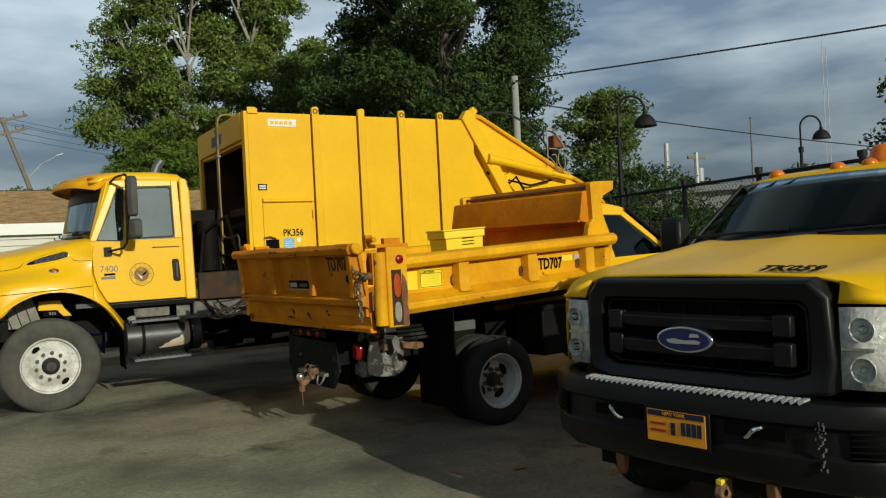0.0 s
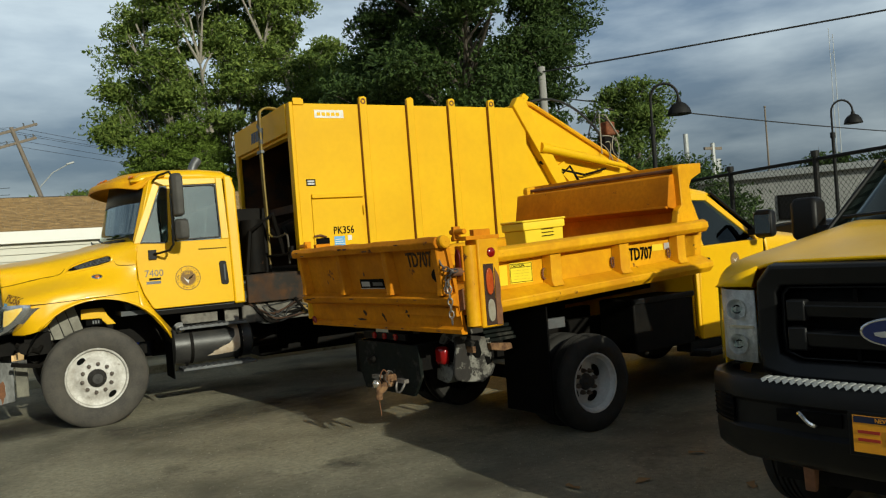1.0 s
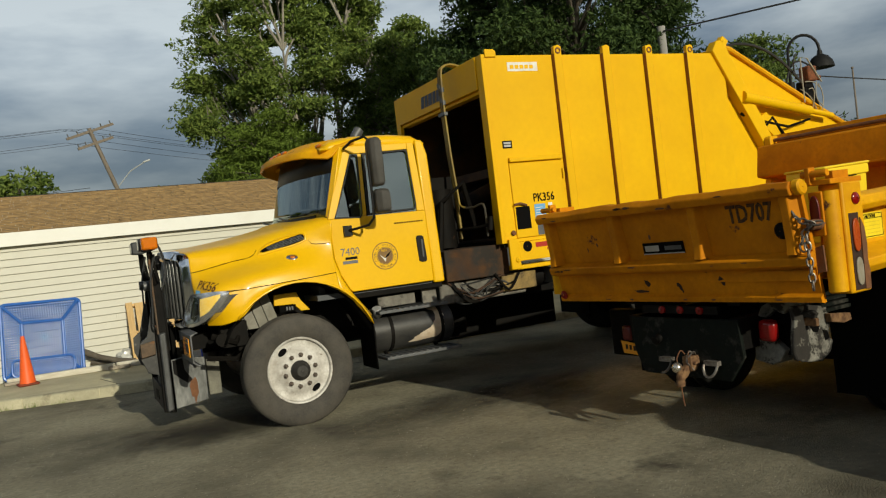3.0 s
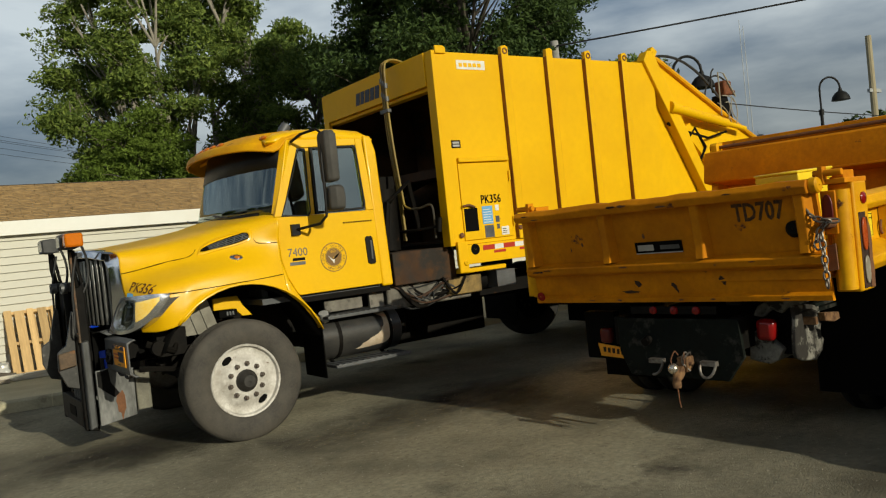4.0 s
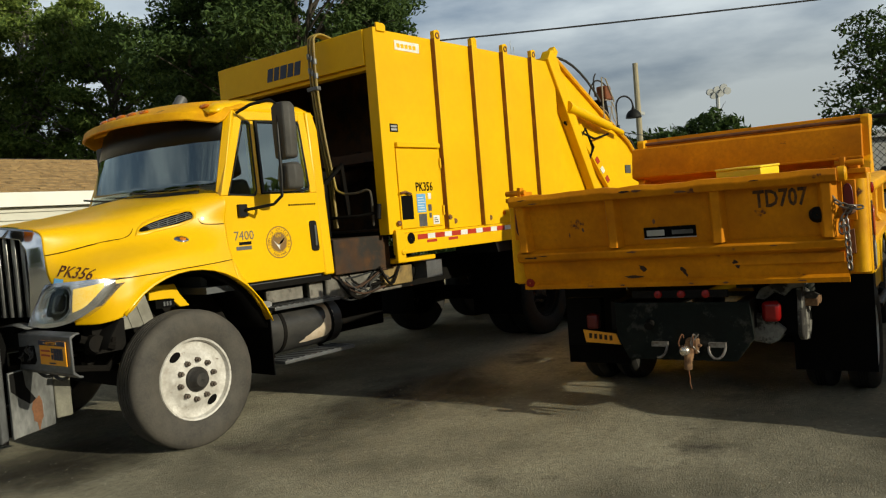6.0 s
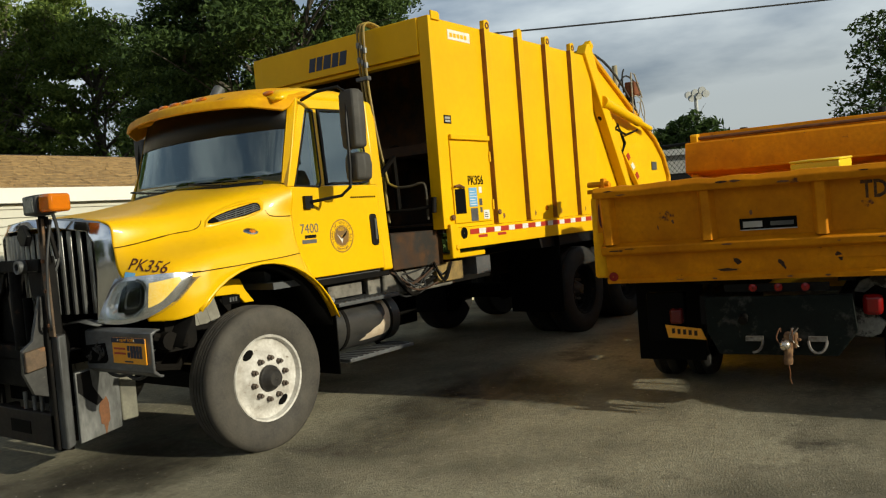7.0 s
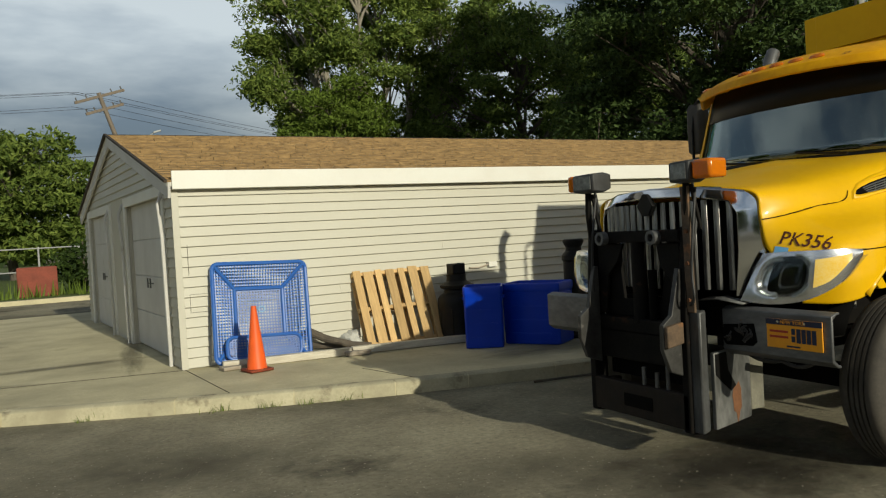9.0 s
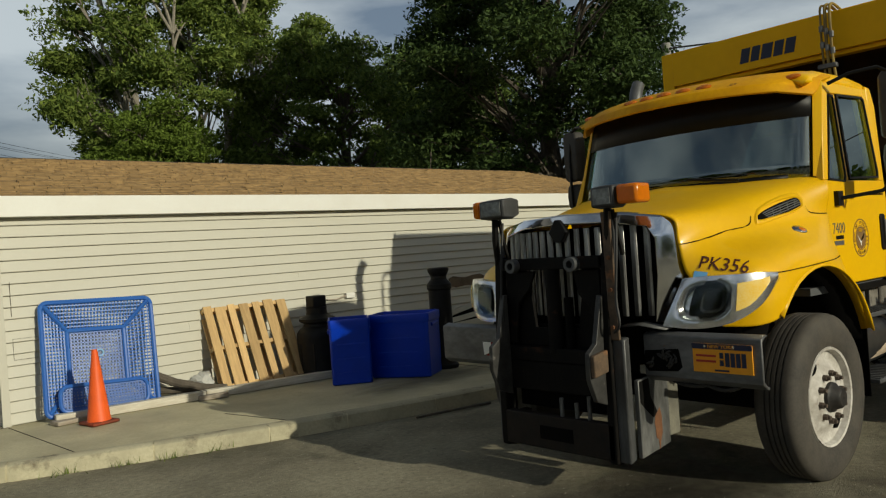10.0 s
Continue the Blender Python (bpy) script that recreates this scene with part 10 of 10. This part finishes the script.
for x in (-1.35, 1.35):
    for s in (-1, 1):
        w = part("wheel", lathe(B(), [(0.004, 0.02), (0.2, 0.03), (0.22, 0.0), (0.31, 0.0), (0.33, 0.04), (0.33, 0.18), (0.2, 0.2)], (x, s * 0.95, 0.33), (0, -s, 0), 24), M_TYRE, car)


# ---- things along the garage wall ----
PZ = 0.131
# blue wire-mesh table top leaning on the wall
tt = thing("mesh_table_top", "blue coated steel mesh table top leaning on the siding", "table top", pose(-2.27, 6.17, PZ + 0.03, -10, 2, -3))
S, H_ = 0.54, 1.13


def rrect(x0, x1, z0, z1, r, y, n=5):
    pts = []
    for cx, cz, a0 in ((x1 - r, z1 - r, 0), (x0 + r, z1 - r, 90), (x0 + r, z0 + r, 180), (x1 - r, z0 + r, 270)):
        for k in range(n + 1):
            a = radians(a0 + 90 * k / n)
            pts.append((cx + r * math.cos(a), y, cz + r * math.sin(a)))
    return pts + [pts[0]]


part("rim", tube(B(), rrect(-S, S, 0, H_, 0.07, 0), 0.024, 8), M_BLUEM, tt)
part("inner_rim", tube(B(), rrect(-0.28, 0.28, 0.28, 0.85, 0.02, 0.13), 0.024, 8), M_BLUEM, tt)
for sx in (-1, 1):
    for z0, z1 in ((0.03, 0.28), (H_ - 0.03, 0.85)):
        part("corner_bar", tube(B(), [(sx * (S - 0.03), 0, z0), (sx * 0.28, 0.13, z1)], 0.023, 8), M_BLUEM, tt)
part("lower_rim", tube(B(), rrect(-0.42, 0.42, 0.03, 0.28, 0.08, -0.06), 0.02, 8), M_BLUEM, tt)
part("badge", lathe(B(), [(0.04, 0), (0.04, 0.012), (0.026, 0.012), (0.026, 0)], (0.02, 0.115, 0.60), (0, -1, 0), 16), M_BLUES, tt)
bm = B()


def mesh_y(x, z):
    fx_ = max(0.0, (abs(x) - 0.28) / (S - 0.28))
    fz_ = max(0.0, (0.28 - z) / 0.28, (z - 0.85) / (H_ - 0.85))
    return 0.13 * (1 - max(fx_, fz_))


def strip(bm, p, q, w):
    p, q = Vector(p), Vector(q)
    o = (q - p).cross(Vector((0, 1, 0))).normalized() * w
    vs = [bm.verts.new(c) for c in (p - o, q - o, q + o, p + o)]
    bm.faces.new(vs)


N = 33
for k in range(1, N):
    x = -S + 2 * S * k / N
    zs = [H_ * j / 12 for j in range(13)] + [0.28, 0.85]
    zs = sorted(zs)
    for a, b in zip(zs, zs[1:]):
        if b - a > 1e-4:
            strip(bm, (x, mesh_y(x, a), a), (x, mesh_y(x, b), b), 0.0075)
    z = H_ * k / N
    xs = sorted([-S + 2 * S * j / 12 for j in range(13)] + [-0.28, 0.28])
    for a, b in zip(xs, xs[1:]):
        if b - a > 1e-4:
            strip(bm, (a, mesh_y(a, z), z), (b, mesh_y(b, z), z), 0.0075)
wm = part("wire_mesh", bm, M_BLUEM, tt)
tagged(wm, kind="stuff")
bm = B()
for k in range(1, 28):
    x = -0.42 + 0.84 * k / 28
    strip(bm, (x, -0.06, 0.03), (x, -0.06, 0.28), 0.006)
for k in range(1, 9):
    strip(bm, (-0.42, -0.06, 0.03 + 0.25 * k / 9), (0.42, -0.06, 0.03 + 0.25 * k / 9), 0.006)
wm = part("lower_mesh", bm, M_BLUEM, tt)
tagged(wm, kind="stuff")

# red rubber hose bundle on the pad, seen under the garbage truck
rh = random.Random(41)
bm = B()
for k in range(5):
    tube(bm, smooth_line([(2.42 + 0.12 * q + rh.uniform(-0.02, 0.02), 3.80 + rh.uniform(-0.05, 0.05), PZ + 0.03 + 0.018 * k + rh.uniform(0, 0.03)) for q in range(7)], 4), 0.026, 8)
solo("hose_bundle", bm, mat("bright_red_rubber", (0.60, 0.02, 0.012), 0.5, dark=(0.32, 0.012, 0.008), amount=0.8, scale=9), "bright red rubber hose lying on the concrete", "hose")
# traffic cone
cone = thing("traffic_cone", "orange rubber traffic cone on a flat square base", "traffic cone", pose(-2.48, 5.70, PZ, 0, 0, 12))
part("cone_body", lathe(B(), [(0.112, 0.025), (0.106, 0.04), (0.028, 0.68), (0.026, 0.70), (0.018, 0.70), (0.018, 0.6)], (0, 0, 0), (0, 0, 1), 28), M_CONE, cone)
part("cone_base", box(B(), (-0.135, -0.135, 0.0), (0.135, 0.135, 0.03)), M_CONED, cone, "scuffed base", bevel=0.012)

# long timber and offcuts
def timber(a, b, w, h, label, z=PZ, mm=None):
    a, b = Vector((*a, z)), Vector((*b, z))
    L_ = (b - a).length
    ang = math.degrees(math.atan2((b - a).y, (b - a).x))
    return solo("timber", box(B(), (0, -w / 2, 0), (L_, w / 2, h)), mm or M_WOODW, label, "timber", pose(a.x, a.y, z, 0, 0, ang), bevel=0.006)


timber((-2.76, 6.10), (-1.3, 5.97), 0.10, 0.085, "weathered pale timber beam lying on the concrete", mm=M_TIMBW)
timber((-1.28, 5.99), (0.25, 5.80), 0.09, 0.085, "weathered pale timber beam lying on the concrete", mm=M_TIMBW)
timber((-1.40, 5.90), (-1.10, 5.84), 0.09, 0.05, "short weathered timber offcut")
timber((-2.80, 6.0), (-2.52, 6.05), 0.16, 0.04, "short weathered timber offcut")
bm = tube(B(), [(-1.72, 6.36, PZ + 0.30), (-1.5, 6.25, PZ + 0.18), (-1.22, 6.12, PZ + 0.09), (-1.0, 6.06, PZ + 0.06)], 0.05, 10, taper=0.04)
solo("log", bm, M_BARK, "bent brown log lying by the timber", "log")
bm = tube(B(), [(-1.62, 6.42, PZ + 0.10), (-1.3, 6.3, PZ + 0.06), (-1.05, 6.25, PZ + 0.05)], 0.04, 8, taper=0.03)
solo("log", bm, M_BARK, "short brown branch on the concrete", "log")
bm = B()
bmesh.ops.create_icosphere(bm, subdivisions=3, radius=0.13)
for v in bm.verts:
    v.co += v.co.normalized() * 0.05 * noise.noise(v.co * 14)
    v.co.z *= 0.9
solo("plastic_bag", bm, mat("crumpled_clear_plastic", (0.55, 0.55, 0.52), 0.2, amount=0.6, scale=20), "crumpled pale plastic bag beside the pallet", "bag", pose(-1.12, 6.42, PZ + 0.11))

# pallet leaning on the wall
pal = thing("pallet", "new pine pallet leaning on the siding", "pallet", pose(-0.50, 6.12, PZ + 0.03, -25, -1.0, -2))
for k, (x, w) in enumerate(((-0.52, 0.10), (-0.385, 0.125), (-0.225, 0.085), (-0.085, 0.115), (0.085, 0.085), (0.225, 0.125), (0.40, 0.115))):
    top = 0.98 + (0.012, -0.01, 0.006, -0.004, 0.0, 0.01, -0.008)[k]
    part("deck_board", box(B(), (x, -0.068, 0.0), (x + w, -0.047, top)), M_PALLET, pal, bevel=0.003)
for x, w in ((-0.52, 0.10), (-0.2, 0.09), (0.06, 0.1), (0.42, 0.095)):
    part("bottom_board", box(B(), (x, 0.048, 0.0), (x + w, 0.068, 0.98)), M_PALLET, pal, bevel=0.003)
for z in (0.0, 0.46, 0.93):
    part("stringer", box(B(), (-0.525, -0.046, z), (0.52, 0.047, z + 0.045)), M_PALLET, pal, bevel=0.003)


# blue recycling bins
def bin_(label, m, sx, sy, h):
    th = thing("recycling_bin", label, "bin", m, "blue recycling bins")
    bm = B()
    rows = []
    for z, k in ((0.0, 0.97), (0.02, 0.985), (h - 0.10, 1.0), (h - 0.09, 1.025), (h - 0.03, 1.03), (h - 0.01, 1.03), (h, 1.0), (h, 0.94), (h - 0.08, 0.92), (0.06, 0.88)):
        rows.append([(qx * sx * k, qy * sy * k, z) for qx, qy in ((-1, -0.9), (-0.9, -1), (0.9, -1), (1, -0.9), (1, 0.9), (0.9, 1), (-0.9, 1), (-1, 0.9))])
    loft(bm, rows, closed=True, caps=True)
    part("tub", bm, M_BLUEP, th, bevel=0.008)
    for s in (-1, 1):
        part("handle", box(B(), (s * sx * 1.0 - 0.02, -0.12, h - 0.16), (s * sx * 1.0 + 0.02, 0.12, h - 0.12)), M_BLUEP, th, bevel=0.008)
    for k in range(3):
        part("groove", box(B(), (-sx * 0.7, -sy * 0.985 - 0.004, 0.12 + 0.16 * k), (sx * 0.7, -sy * 0.93, 0.135 + 0.16 * k)), M_BLUEP, th)
    return th


bin_("deep blue plastic recycling bin on the concrete", pose(0.17, 5.33, PZ, 0, 0, -33), 0.225, 0.225, 0.72)
bin_("wide deep blue plastic recycling bin on the concrete", pose(0.785, 5.10, PZ, 0, 0, -57), 0.36, 0.24, 0.72)


# cast iron lamp post bases
def post_base(m, h, label):
    prof = [(0.004, 0), (0.19, 0), (0.19, 0.04), (0.18, 0.06), (0.19, 0.30 * h), (0.20, 0.56 * h), (0.195, 0.64 * h), (0.165, 0.70 * h), (0.13, 0.73 * h), (0.125, 0.77 * h), (0.165, 0.80 * h), (0.17, 0.84 * h), (0.13, 0.87 * h), (0.10, 0.90 * h), (0.095, 0.96 * h), (0.10, h), (0.004, h)]
    th = thing("lamp_post_base", label, "post base", m, "cast iron post bases")
    part("column", lathe(B(), prof, (0, 0, 0), (0, 0, 1), 24), M_CASTD, th, sharp=30)
    for k in range(8):
        a = 2 * math.pi * k / 8
        part("flute", tube(B(), [(0.178 * math.cos(a), 0.178 * math.sin(a), 0.1), (0.19 * math.cos(a), 0.19 * math.sin(a), 0.50 * h)], 0.014, 6), M_CASTD, th)
    return th


b1 = post_base(pose(0.20, 6.04, PZ) @ Matrix.Diagonal((1.28, 1.28, 1.04, 1)), 0.80, "black cast iron post base with a square cap")
part("cap", box(B(), (-0.07, -0.07, 0.80), (0.07, 0.07, 0.93)), M_CASTD, b1, bevel=0.01)
b2 = thing("bollard", "tall black cast iron bollard with a flared cap", "bollard", pose(1.33, 5.07, PZ))
prof = [(0.004, 0), (0.175, 0), (0.175, 0.04), (0.155, 0.06), (0.145, 0.10), (0.138, 0.14), (0.134, 0.93), (0.150, 0.95), (0.150, 1.00), (0.128, 1.03), (0.098, 1.06), (0.095, 1.10), (0.112, 1.13), (0.128, 1.16), (0.128, 1.19), (0.11, 1.20), (0.004, 1.20)]
part("column", lathe(B(), prof, (0, 0, 0), (0, 0, 1), 28), M_CASTD, b2, sharp=30)
part("collar_ring", lathe(B(), [(0.135, 0.0), (0.147, 0.0), (0.147, 0.018), (0.135, 0.018)], (0, 0, 0.30), (0, 0, 1), 28), M_CASTD, b2)

# grass tufts and debris at the kerb
rg = random.Random(6)
bm = B()
for cx, cy in ((-2.35, 4.22), (-2.05, 4.13), (-3.1, 4.5), (-2.7, 4.34), (-4.2, 4.95)):
    for k in range(26):
        x, y, h, a = cx + rg.gauss(0, 0.08), cy + rg.gauss(0, 0.02), rg.uniform(0.03, 0.09), rg.uniform(0, 6.3)
        vs = [bm.verts.new(p) for p in ((x - 0.004 * math.cos(a), y - 0.004 * math.sin(a), 0), (x + 0.004 * math.cos(a), y + 0.004 * math.sin(a), 0), (x + rg.gauss(0, 0.03), y - abs(rg.gauss(0, 0.03)), h))]
        bm.faces.new(vs)
tagged(part("kerb_weeds", bm, M_LEAF, None), "small weeds along the kerb joint", "weeds", "", "stuff")
bm = B()
for k in range(5000):
    x, y = rg.uniform(-5, 4.2), rg.uniform(-8.5, 3.4)
    s, a = rg.uniform(0.002, 0.012), rg.uniform(0, 6.3)
    z = 0.004
    c_, s_ = math.cos(a) * s, math.sin(a) * s
    vs = [bm.verts.new(p) for p in ((x - c_, y - s_, z), (x + s_ * 0.5, y - c_ * 0.5, z + 0.003), (x + c_, y + s_, z + 0.002), (x - s_ * 0.4, y + c_ * 0.4, z + 0.004))]
    bm.faces.new(vs)
tagged(part("gravel_chips", bm, mat("pale_chips", (0.46, 0.41, 0.32), 0.8, amount=0.8, scale=9), None), "pale chips and dry bits scattered on the asphalt", "debris", "", "stuff")
solo("stick", tube(B(), [(-0.35, 3.55, 0.02), (0.1, 3.49, 0.022), (0.5, 3.45, 0.015)], 0.012, 6), M_BARK, "thin dry stick in the gutter", "stick")
M_LEAFDRY = mat("dry_leaf", (0.30, 0.18, 0.07), 0.8, amount=0.6, scale=20)
for k, (x, y) in enumerate(((2.6, -5.1), (3.0, -5.6), (2.2, -4.9), (3.3, -4.9), (-0.6, -3.4), (0.4, -4.6), (1.2, -5.8))):
    bm = B()
    loft(bm, [[(-0.06, 0, 0.004), (0, 0.03, 0.02), (0.06, 0, 0.006)], [(-0.05, -0.03, 0.012), (0, -0.02, 0.008), (0.05, -0.03, 0.018)]])
    solo("dry_leaf", bm, M_LEAFDRY, "dry curled leaf on the asphalt", "leaf", pose(x, y, 0.002, 0, 0, 50 * k), group="fallen leaves")
